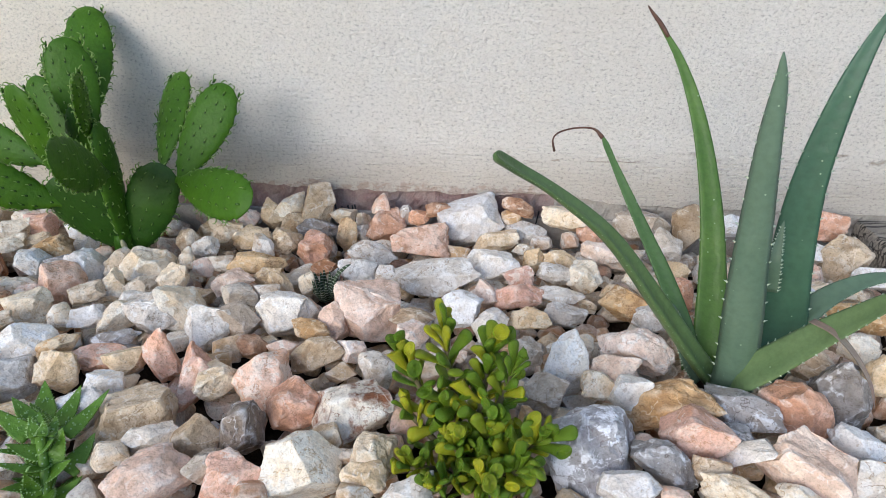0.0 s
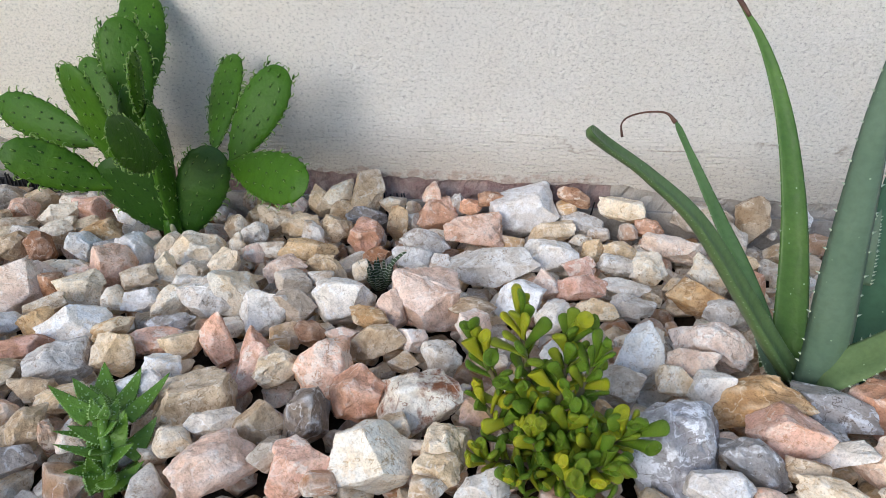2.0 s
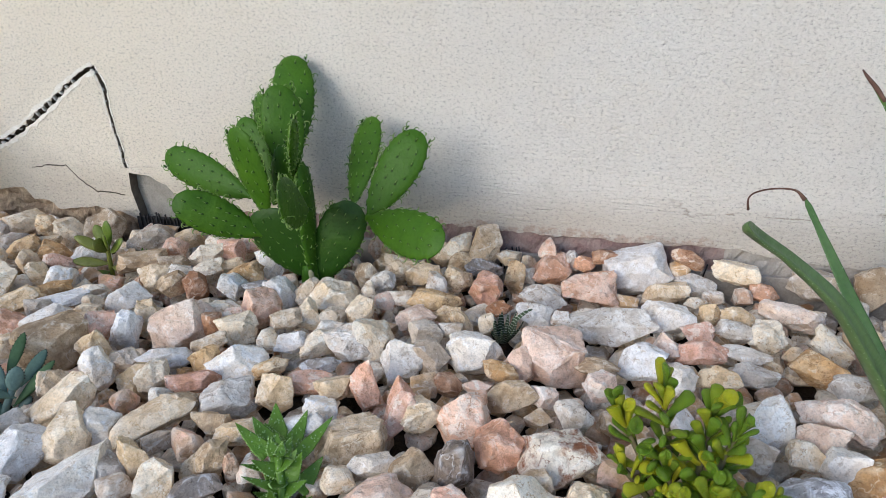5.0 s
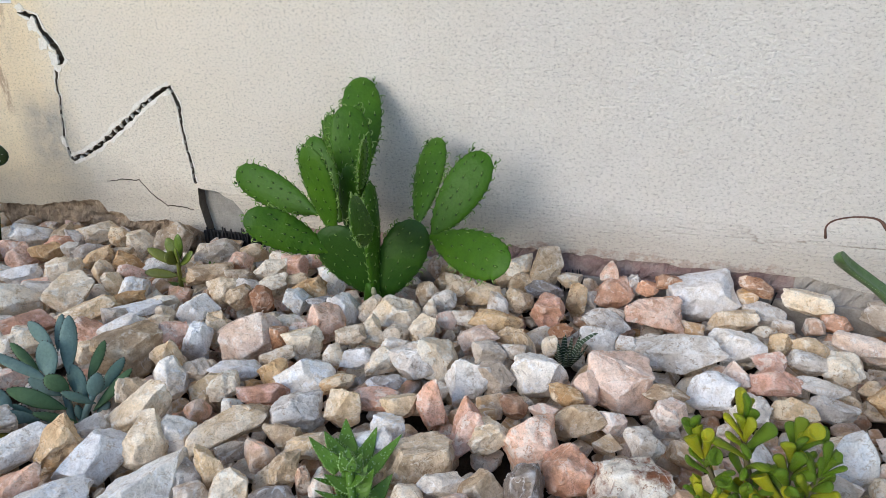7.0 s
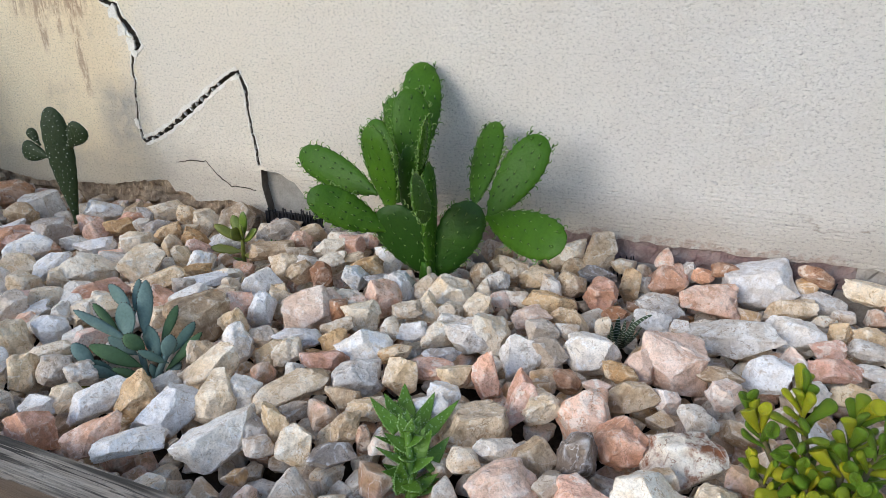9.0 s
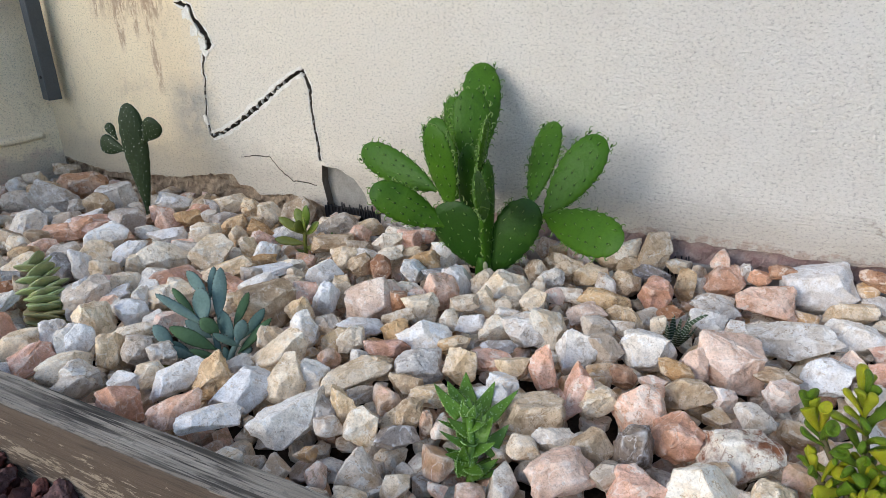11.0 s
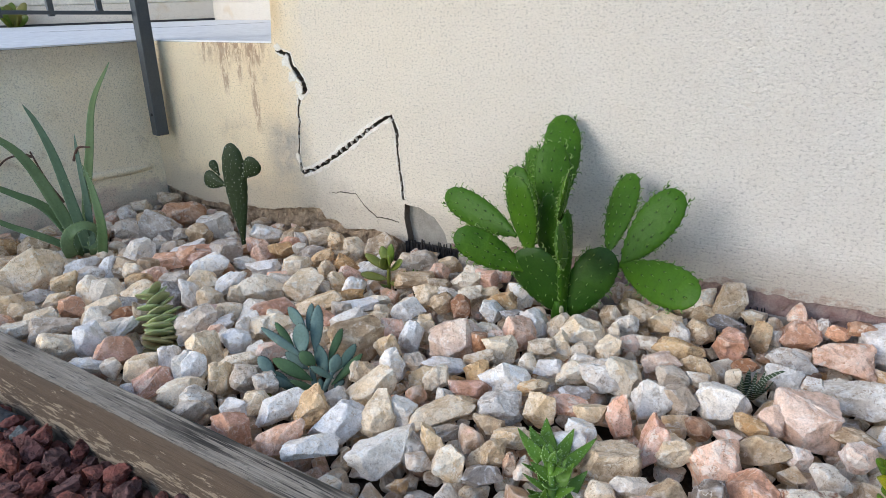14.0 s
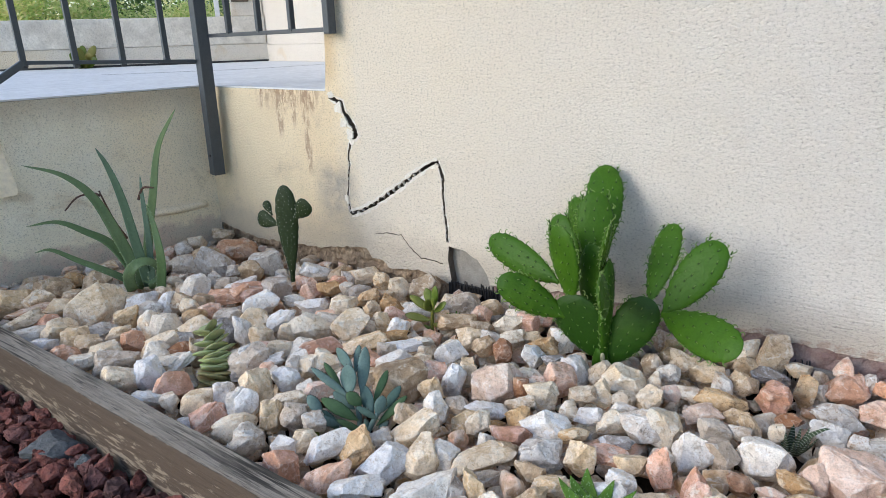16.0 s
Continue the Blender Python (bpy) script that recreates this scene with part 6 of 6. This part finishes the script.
stone("G", -0.814, -0.596, 0.036, 0.031, 0.037, 59, 0)
stone("T", -0.708, -0.500, 0.046, 0.039, 0.047, 48, 0)
stone("W", -0.679, -0.463, 0.044, 0.038, 0.063, 45, 0)
stone("G", -0.659, -0.443, 0.040, 0.032, 0.032, 43, 0)
stone("C", -0.624, -0.467, 0.046, 0.036, 0.037, 42, -10)
stone("G", -0.605, -0.510, 0.032, 0.027, 0.028, 43, 0)
stone("C", -0.668, -0.533, 0.089, 0.043, 0.043, 48, -35)
stone("C", -0.624, -0.578, 0.060, 0.050, 0.050, 48, -20)
stone("G", -0.699, -0.570, 0.038, 0.028, 0.028, 52, 0)
stone("W", -0.660, -0.613, 0.084, 0.047, 0.047, 53, -30)
stone("O", -0.718, -0.606, 0.063, 0.040, 0.040, 55, -30)
stone("W", -0.753, -0.623, 0.082, 0.040, 0.040, 58, -10)
stone("P", -0.706, -0.672, 0.067, 0.039, 0.039, 59, -15)
stone("W", -0.659, -0.668, 0.078, 0.037, 0.025, 57, 0)
stone("W", -0.573, -0.628, 0.093, 0.051, 0.051, 49, -25)
stone("W", -0.598, -0.555, 0.044, 0.037, 0.048, 45, 0)
stone("C", -0.555, -0.531, 0.098, 0.046, 0.032, 41, -5)
stone("C", -0.526, -0.592, 0.029, 0.025, 0.066, 43, -15)
stone("G", -0.547, -0.610, 0.036, 0.031, 0.039, 46, 0)
stone("T", -0.526, -0.624, 0.033, 0.024, 0.024, 45, 0)
stone("C", -0.490, -0.610, 0.045, 0.038, 0.042, 41, -35)
stone("C", -0.827, -0.054, 0.055, 0.040, 0.041, 36, 10)
stone("P", -0.818, -0.113, 0.048, 0.041, 0.044, 37, 15)
stone("C", -0.752, -0.124, 0.068, 0.039, 0.040, 35, 0)
stone("C", -0.765, -0.065, 0.047, 0.033, 0.033, 33, 0)
stone("P", -0.719, -0.093, 0.052, 0.044, 0.045, 32, 0)
stone("P", -0.704, -0.059, 0.046, 0.032, 0.033, 31, 0)
stone("W", -0.627, -0.125, 0.057, 0.046, 0.047, 29, 25)
stone("C", -0.776, -0.219, 0.051, 0.044, 0.048, 39, -25)
stone("T", -0.787, -0.158, 0.054, 0.031, 0.028, 37, 0)
stone("G", -0.747, -0.201, 0.042, 0.035, 0.038, 37, 0)
stone("C", -0.705, -0.182, 0.050, 0.039, 0.040, 34, 0)
stone("R", -0.694, -0.237, 0.042, 0.036, 0.052, 36, 15)
stone("T", -0.732, -0.243, 0.050, 0.039, 0.040, 38, -30)
stone("W", -0.639, -0.222, 0.049, 0.037, 0.038, 32, 20)
stone("C", -0.677, -0.152, 0.049, 0.028, 0.028, 32, -5)
stone("O", -0.639, -0.183, 0.063, 0.040, 0.041, 31, -15)
stone("F", -0.603, -0.212, 0.043, 0.025, 0.024, 30, -10)
stone("W", -0.549, -0.230, 0.062, 0.053, 0.057, 28, 0)
stone("P", -0.563, -0.275, 0.065, 0.055, 0.063, 30, 0)
stone("p", -0.641, -0.345, 0.091, 0.074, 0.075, 37, -5)
stone("C", -0.613, -0.296, 0.054, 0.034, 0.035, 34, -20)
stone("C", -0.562, -0.342, 0.060, 0.042, 0.042, 32, 10)
stone("G", -0.586, -0.307, 0.036, 0.020, 0.018, 32, 0)
stone("R", -0.600, -0.337, 0.035, 0.030, 0.045, 34, -30)
stone("T", -0.576, -0.384, 0.049, 0.030, 0.030, 35, 0)
stone("T", -0.508, -0.302, 0.047, 0.028, 0.028, 27, -10)
stone("C", -0.488, -0.277, 0.040, 0.034, 0.041, 25, 20)
stone("T", -0.513, -0.218, 0.042, 0.036, 0.048, 25, 0)
stone("C", -0.470, -0.217, 0.078, 0.053, 0.054, 23, 5)
stone("T", -0.449, -0.271, 0.041, 0.035, 0.035, 23, 35)
stone("W", -0.434, -0.314, 0.050, 0.030, 0.030, 23, 10)
stone("C", -0.418, -0.253, 0.040, 0.034, 0.052, 20, 30)
stone("C", -0.371, -0.318, 0.063, 0.054, 0.074, 18, 5)
stone("W", -0.475, -0.352, 0.049, 0.031, 0.031, 27, 0)
stone("C", -0.437, -0.347, 0.054, 0.034, 0.034, 24, 0)
stone("G", -0.399, -0.342, 0.048, 0.041, 0.057, 21, -30)
stone("G", -0.504, -0.361, 0.033, 0.028, 0.035, 29, 0)
stone("W", -0.517, -0.411, 0.073, 0.053, 0.054, 32, -15)
stone("T", -0.451, -0.130, 0.043, 0.036, 0.048, 19, 0)
stone("R", -0.464, -0.032, 0.044, 0.038, 0.043, 18, 0, 0.005)
stone("T", -0.435, -0.094, 0.042, 0.035, 0.040, 18, 0)
stone("G", -0.429, -0.189, 0.029, 0.025, 0.030, 19, 0)
stone("W", -0.611, -0.424, 0.075, 0.035, 0.030, 39, 10)
stone("C", -0.605, -0.461, 0.042, 0.035, 0.039, 40, 0)
stone("O", -0.563, -0.415, 0.040, 0.034, 0.037, 35, 0)
stone("P", -0.547, -0.459, 0.068, 0.032, 0.029, 36, 4)
stone("G", -0.570, -0.492, 0.030, 0.025, 0.031, 40, 0)
stone("T", -0.535, -0.501, 0.046, 0.031, 0.031, 38, 25)
stone("G", -0.491, -0.481, 0.071, 0.049, 0.049, 34, -15)
stone("O", -0.474, -0.413, 0.051, 0.029, 0.025, 29, -20)
stone("F", -0.415, -0.394, 0.053, 0.030, 0.016, 24, 5)
stone("P", -0.415, -0.426, 0.062, 0.035, 0.028, 25, 10)
stone("C", -0.444, -0.457, 0.045, 0.038, 0.057, 29, 0)
stone("C", -0.379, -0.430, 0.048, 0.032, 0.032, 22, -10)
stone("P", -0.346, -0.423, 0.034, 0.029, 0.075, 19, -12)
stone("T", -0.480, -0.528, 0.042, 0.035, 0.038, 35, 0)
stone("G", -0.523, -0.558, 0.040, 0.023, 0.023, 40, 5)
stone("T", -0.491, -0.557, 0.032, 0.027, 0.036, 38, 10)
stone("T", -0.458, -0.574, 0.059, 0.033, 0.032, 36, -30)
stone("C", -0.449, -0.529, 0.053, 0.030, 0.026, 33, 0)
stone("W", -0.389, -0.516, 0.071, 0.045, 0.045, 27, -25)
stone("W", -0.380, -0.474, 0.041, 0.034, 0.034, 24, 25)
stone("F", -0.451, -0.606, 0.050, 0.030, 0.029, 38, 0)
stone("R", -0.426, -0.579, 0.019, 0.016, 0.047, 34, 0)
stone("W", -0.412, -0.574, 0.025, 0.021, 0.027, 32, 0)
stone("C", -0.324, -0.032, 0.048, 0.035, 0.036, 11, 5, 0.029)
stone("T", -0.408, -0.092, 0.055, 0.047, 0.052, 16, 0)
stone("P", -0.398, -0.045, 0.052, 0.040, 0.042, 20, 6, 0.006)
stone("C", -0.352, -0.036, 0.046, 0.036, 0.046, -12, 4, 0.010)
stone("T", -0.312, -0.050, 0.050, 0.038, 0.036, 30, 8, 0.004)
stone("O", -0.445, -0.040, 0.044, 0.036, 0.040, -25, 0, 0.004)
stone("C", -0.369, -0.102, 0.064, 0.040, 0.040, 14, -20)
stone("O", -0.334, -0.139, 0.035, 0.030, 0.036, 13, 0)
stone("T", -0.307, -0.115, 0.053, 0.040, 0.041, 11, 15)
stone("O", -0.322, -0.192, 0.083, 0.039, 0.031, 13, 15)
stone("G", -0.418, -0.153, 0.043, 0.037, 0.040, 18, 0)
stone("G", -0.394, -0.211, 0.032, 0.024, 0.025, 18, 0)
stone("T", -0.372, -0.199, 0.034, 0.028, 0.028, 16, 0)
stone("p", -0.336, -0.247, 0.061, 0.034, 0.030, 14, -15)
stone("T", -0.297, -0.230, 0.044, 0.026, 0.027, 11, 0)
stone("T", -0.270, -0.246, 0.028, 0.024, 0.048, 10, -20)
stone("P", -0.279, -0.274, 0.034, 0.025, 0.025, 11, 0)
stone("G", -0.311, -0.288, 0.050, 0.034, 0.035, 13, 25)
stone("W", -0.237, -0.320, 0.077, 0.060, 0.061, 8, 10)
stone("W", -0.320, -0.361, 0.056, 0.048, 0.063, 15, 0)
stone("G", -0.285, -0.347, 0.048, 0.040, 0.050, 12, 0)
stone("R", -0.254, -0.394, 0.039, 0.033, 0.033, 10, 0)
stone("O", -0.197, -0.358, 0.048, 0.027, 0.026, 5, 10)
stone("G", -0.218, -0.393, 0.036, 0.020, 0.018, 7, 0)
stone("P", -0.291, -0.468, 0.027, 0.023, 0.071, 16, 20)
stone("P", -0.280, -0.424, 0.029, 0.021, 0.021, 13, 0)
stone("G", -0.279, -0.402, 0.036, 0.026, 0.026, 13, 0)
stone("G", -1.780, -0.180, 0.051, 0.043, 0.044, 59, 0)
stone("G", -1.643, -0.258, 0.079, 0.053, 0.054, 59, 0)
stone("G", -1.564, -0.232, 0.112, 0.075, 0.081, 57, 35)
stone("R", -1.638, -0.114, 0.131, 0.072, 0.074, 55, -10)
stone("C", -1.799, -0.121, 0.056, 0.045, 0.046, 58, 0)
stone("T", -1.799, -0.032, 0.069, 0.043, 0.044, 56, 0, 0.006)
stone("G", -1.490, -0.226, 0.049, 0.033, 0.033, 55, 0)
stone("W", -1.478, -0.348, 0.074, 0.053, 0.054, 59, 0)
stone("G", -1.481, -0.299, 0.047, 0.037, 0.038, 57, 0)
stone("G", -1.435, -0.292, 0.061, 0.034, 0.028, 56, 0)
stone("W", -1.383, -0.291, 0.088, 0.042, 0.029, 55, -5)
stone("O", -1.774, -0.485, 0.056, 0.041, 0.041, 67, 0)
stone("T", -1.717, -0.460, 0.071, 0.055, 0.056, 66, 0)
stone("T", -1.752, -0.546, 0.089, 0.059, 0.060, 69, 0)
stone("T", -1.688, -0.606, 0.070, 0.060, 0.062, 70, 0)
stone("C", -1.739, -0.638, 0.079, 0.066, 0.068, 72, 10)
stone("T", -1.638, -0.549, 0.066, 0.051, 0.052, 68, 0)
stone("C", -1.558, -0.544, 0.131, 0.075, 0.107, 66, -15)
stone("R", -1.647, -0.636, 0.114, 0.054, 0.030, 71, 5)
stone("T", -1.595, -0.678, 0.090, 0.043, 0.042, 72, -15)
stone("P", -1.565, -0.643, 0.053, 0.035, 0.035, 70, 0)
stone("C", -1.611, -0.595, 0.071, 0.054, 0.055, 69, 0)
stone("C", -1.493, -0.655, 0.078, 0.057, 0.058, 69, 0)
stone("C", -1.437, -0.650, 0.062, 0.044, 0.045, 68, 0)
stone("G", -1.533, -0.695, 0.087, 0.041, 0.026, 71, 5)
stone("W", -1.453, -0.704, 0.061, 0.034, 0.032, 71, 0)
stone("P", -1.377, -0.697, 0.059, 0.042, 0.043, 69, 0)
stone("C", -1.388, -0.649, 0.051, 0.044, 0.050, 68, 0)
stone("C", -1.324, -0.649, 0.059, 0.047, 0.047, 67, -20)
stone("C", -1.378, -0.592, 0.058, 0.033, 0.031, 65, -10)
stone("G", -1.429, -0.599, 0.064, 0.031, 0.032, 66, 0)
stone("O", -1.439, -0.540, 0.053, 0.045, 0.057, 64, 0)
stone("P", -1.323, -0.593, 0.045, 0.038, 0.043, 64, 0)
stone("W", -1.501, -0.471, 0.079, 0.037, 0.035, 63, -10)
stone("G", -1.427, -0.499, 0.067, 0.048, 0.049, 63, -10)
stone("C", -1.356, -0.538, 0.064, 0.054, 0.059, 63, -20)
stone("W", -1.313, -0.526, 0.063, 0.054, 0.073, 61, 0)
stone("W", -1.424, -0.461, 0.042, 0.036, 0.072, 61, 20)
stone("T", -1.410, -0.434, 0.056, 0.048, 0.057, 60, 0)
stone("C", -1.375, -0.430, 0.047, 0.040, 0.042, 59, 0)
stone("T", -1.369, -0.401, 0.053, 0.042, 0.043, 58, 0)
stone("P", -1.359, -0.364, 0.071, 0.034, 0.035, 57, 0)
stone("P", -1.347, -0.326, 0.058, 0.049, 0.052, 55, 0)
stone("O", -1.312, -0.461, 0.053, 0.039, 0.040, 59, 0)
stone("P", -1.310, -0.425, 0.054, 0.040, 0.041, 58, 0)
stone("G", -1.250, -0.422, 0.065, 0.039, 0.040, 56, 0)
stone("F", -1.191, -0.474, 0.056, 0.048, 0.067, 57, 0)
stone("C", -1.263, -0.495, 0.075, 0.045, 0.046, 59, -10)
stone("G", -1.241, -0.541, 0.049, 0.042, 0.045, 60, 0)
stone("R", -1.203, -0.572, 0.064, 0.035, 0.036, 61, -15)
stone("C", -1.252, -0.576, 0.083, 0.047, 0.048, 62, -20)
stone("W", -1.225, -0.599, 0.063, 0.053, 0.056, 62, 0)
stone("G", -1.261, -0.661, 0.084, 0.047, 0.048, 66, -5)
stone("C", -1.315, -0.696, 0.068, 0.034, 0.035, 68, 0)
stone("W", -1.162, -0.455, 0.038, 0.032, 0.079, 55, 0)
stone("W", -1.063, -0.530, 0.056, 0.048, 0.071, 55, 0)
stone("T", -1.163, -0.555, 0.036, 0.030, 0.062, 59, 0)
stone("W", -1.162, -0.593, 0.057, 0.032, 0.024, 61, -25)
stone("C", -1.192, -0.689, 0.075, 0.053, 0.054, 66, 10)
stone("W", -1.168, -0.651, 0.055, 0.047, 0.069, 63, 0)
stone("W", -1.175, -0.602, 0.057, 0.032, 0.030, 61, 0)
stone("P", -1.098, -0.651, 0.063, 0.054, 0.065, 62, 0)
stone("W", -1.101, -0.696, 0.061, 0.035, 0.027, 64, 15)
stone("P", -1.053, -0.685, 0.031, 0.026, 0.032, 62, 0)
stone("C", -1.013, -0.655, 0.068, 0.042, 0.042, 60, -15)
stone("W", -0.998, -0.623, 0.041, 0.035, 0.050, 58, 0)
stone("W", -0.945, -0.625, 0.050, 0.042, 0.057, 56, 0)
stone("P", -0.963, -0.675, 0.060, 0.045, 0.046, 59, -10)
stone("C", -0.906, -0.670, 0.070, 0.046, 0.046, 57, 0)
stone("G", -0.855, -0.695, 0.053, 0.035, 0.036, 57, 0)
stone("G", -1.475, -0.139, 0.090, 0.065, 0.066, 52, 0)
stone("T", -1.455, -0.201, 0.064, 0.054, 0.058, 54, 0)
stone("G", -1.300, -0.256, 0.080, 0.058, 0.059, 52, 0)
stone("P", -1.332, -0.307, 0.072, 0.051, 0.052, 54, 0)
stone("W", -1.247, -0.343, 0.089, 0.054, 0.055, 53, 0)
stone("C", -1.192, -0.403, 0.065, 0.055, 0.060, 54, 0)
stone("W", -1.147, -0.374, 0.077, 0.041, 0.042, 52, -30)
stone("P", -1.272, -0.188, 0.046, 0.039, 0.047, 49, 0)
stone("C", -1.122, -0.442, 0.049, 0.042, 0.050, 54, 0)
stone("C", -1.040, -0.464, 0.058, 0.039, 0.040, 52, 0)
stone("P", -1.075, -0.477, 0.043, 0.031, 0.031, 54, 0)
stone("C", -1.090, -0.401, 0.045, 0.037, 0.038, 51, 0)
stone("W", -1.013, -0.438, 0.058, 0.042, 0.042, 50, 0)
stone("W", -1.017, -0.506, 0.052, 0.029, 0.030, 53, -10)
stone("G", -0.979, -0.493, 0.041, 0.034, 0.036, 51, -20)
stone("C", -0.961, -0.470, 0.056, 0.044, 0.045, 50, -30)
stone("G", -1.052, -0.528, 0.083, 0.061, 0.062, 55, -10)
stone("P", -1.001, -0.532, 0.040, 0.033, 0.033, 54, 0)
stone("C", -0.982, -0.527, 0.033, 0.024, 0.025, 53, 0)
stone("W", -0.946, -0.533, 0.049, 0.042, 0.048, 52, 0)
stone("C", -0.963, -0.581, 0.058, 0.049, 0.077, 55, 0)
stone("C", -0.886, -0.577, 0.060, 0.036, 0.036, 52, -5)
stone("C", -0.881, -0.621, 0.041, 0.035, 0.061, 54, 0)
stone("G", -0.851, -0.602, 0.044, 0.038, 0.051, 52, 0)
stone("W", -0.937, -0.625, 0.040, 0.034, 0.065, 56, 0)
stone("G", -0.862, -0.679, 0.045, 0.039, 0.057, 56, 0)
stone("W", -0.806, -0.658, 0.045, 0.027, 0.027, 53, 0)
stone("C", -0.792, -0.633, 0.037, 0.031, 0.033, 51, 0)
stone("P", -0.775, -0.691, 0.059, 0.042, 0.042, 53, 20)
stone("T", -1.626, -0.208, 0.091, 0.074, 0.075, 58, 30)

# the loose stones between them

def free(x, y, r, some, slack):
    return all((x - a) ** 2 + (y - b) ** 2 > (slack * (r + c)) ** 2 for a, b, c in some)


def in_bed(x, y, r):
    return -.715 + r * .6 < y < -.002 - r * .7 and x < .545 and x > -1.85 + (-y) * -.2 + r


def heap(name, mat, spots, label, parent, seeds, level, planes, lump):
    """Many small stones joined into one mesh."""
    kinds = []
    for s in seeds:
        b = lava_chip(s, level, lump) if level else chip(s, planes, .6, .09, 1, lump)
        b.verts.index_update()
        kinds.append((np.array([v.co for v in b.verts]), np.array([[v.index for v in f.verts] for f in b.faces])))
        b.free()
    V, F, at = [], [], 0
    for x, y, z, w, d, h, rz, rx in spots:
        v, f = kinds[pick.randrange(len(kinds))]
        m = np.array(Matrix.Rotation(rz, 3, "Z") @ Matrix.Rotation(rx, 3, "X") @ Matrix.Diagonal((w, d, h)))
        V.append(v @ m.T + (x, y, z))
        F.append(f + at)
        at += len(v)
    V, F = np.concatenate(V), np.concatenate(F)
    me = bpy.data.meshes.new(name)
    me.vertices.add(len(V)), me.loops.add(F.size), me.polygons.add(len(F))
    me.vertices.foreach_set("co", V.astype(np.float32).ravel())
    me.loops.foreach_set("vertex_index", F.astype(np.int32).ravel())
    me.polygons.foreach_set("loop_start", np.arange(0, F.size, 3, dtype=np.int32))
    me.update(calc_edges=True)
    me.materials.append(mat)
    me.polygons.foreach_set("use_smooth", [True] * len(F))
    me.set_sharp_from_angle(angle=radians(36))
    ob = new(name, me)
    ob.parent = parent
    return tagged(ob, label, kind="stuff")


top, under = list(tiny_stones), []
have = list(laid)
for _ in range(16000):
    x, y = pick.uniform(-2.0, .545), pick.uniform(-.715, -.006)
    w = pick.uniform(.036, .058) if _ < 7000 else pick.uniform(.020, .038)
    if in_bed(x, y, w / 2) and free(x, y, w / 2, have, .88) and free(x, y, w * .4, PLANTS, .8):
        have.append((x, y, w / 2))
        top.append((x, y, bed_height(y) + pick.uniform(-.027, -.014) + (.010 if y > -.05 else 0), w, w * pick.uniform(.65, .95), w * pick.uniform(.55, .9), pick.uniform(0, 6.28), pick.gauss(0, .3)))
low_ = []
for _ in range(9000):
    x, y = pick.uniform(-2.0, .555), pick.uniform(-.72, -.002)
    w = pick.uniform(.028, .048)
    if in_bed(x, y, w * .3) and free(x, y, w / 2, low_, .66) and free(x, y, w * .4, PLANTS, .7):
        low_.append((x, y, w / 2))
        under.append((x, y, bed_height(y) - .042 + pick.uniform(-.005, .005), w, w * pick.uniform(.7, 1), w * pick.uniform(.55, .9), pick.uniform(0, 6.28), pick.gauss(0, .4)))
heap("small_stones", MIXED, top + under, "smaller limestone chips filling the bed", bed, range(101, 125), 0, 11, .05)

# ---- lava gravel before the board ----
bm = bmesh.new()
bmesh.ops.create_grid(bm, x_segments=40, y_segments=12, size=0.5, matrix=Matrix.Translation((-1.0, -1.28, -.095)) @ Matrix.Diagonal((2.9, 1.0, 1, 1)))
lava = solid("lava_bed", bm, LAVA_SOIL, "ground cover of dark red volcanic gravel before the board", "gravel bed")
LUMPS = [link_mesh("lava_stone", chip(s, 10, .6, .10, 3, .15), LAVA, True, 45) for s in range(201, 217)]
spots, got, singles = [], [], 0
for _ in range(9000):
    x, y = pick.uniform(-2.1, -.2), pick.uniform(-1.25, -.778)
    w = pick.uniform(.018, .042)
    if not free(x, y, w / 2, got, .72):
        continue
    got.append((x, y, w / 2))
    z, d, h, rz = -.070 + w * pick.uniform(.2, .6), w * pick.uniform(.65, 1), w * pick.uniform(.6, .95), pick.uniform(0, 6.28)
    if -1.5 < x < -.7 and y > -.95 and singles < 220:
        singles += 1
        ob = new("lava_stone", pick.choice(LUMPS))
        ob.parent = lava
        ob.matrix_basis = Matrix.Translation((x, y, z)) @ Matrix.Rotation(rz, 4, "Z") @ Matrix.Rotation(pick.gauss(0, .5), 4, "X") @ Matrix.Diagonal((w, d, h, 1))
    else:
        spots.append((x, y, z, w, d, h, rz, 0))
heap("lava_grit", LAVA_MIX, spots + [(x + .012, y + .01, -.080, w * .95, w * .95, w * .8, x * 9, y) for x, y, w in [(a, b, 2 * c) for a, b, c in got]], "dark red volcanic grit", lava, range(301, 309), 3, 5, .32)
for x, y, w, h in ((-1.185, -.815, .085, .062), (-1.105, -.805, .030, .040)):
    ob = new("lava_stone", SHAPES[4])
    ob.material_slots[0].link = "OBJECT"
    ob.material_slots[0].material = SLATE
    ob.parent = lava
    ob.matrix_basis = Matrix.Translation((x, y, -.058)) @ Matrix.Rotation(radians(30), 4, "Z") @ Matrix.Diagonal((w, w * .7, h, 1))
    tagged(ob, "dark blue-grey stone in the lava gravel")
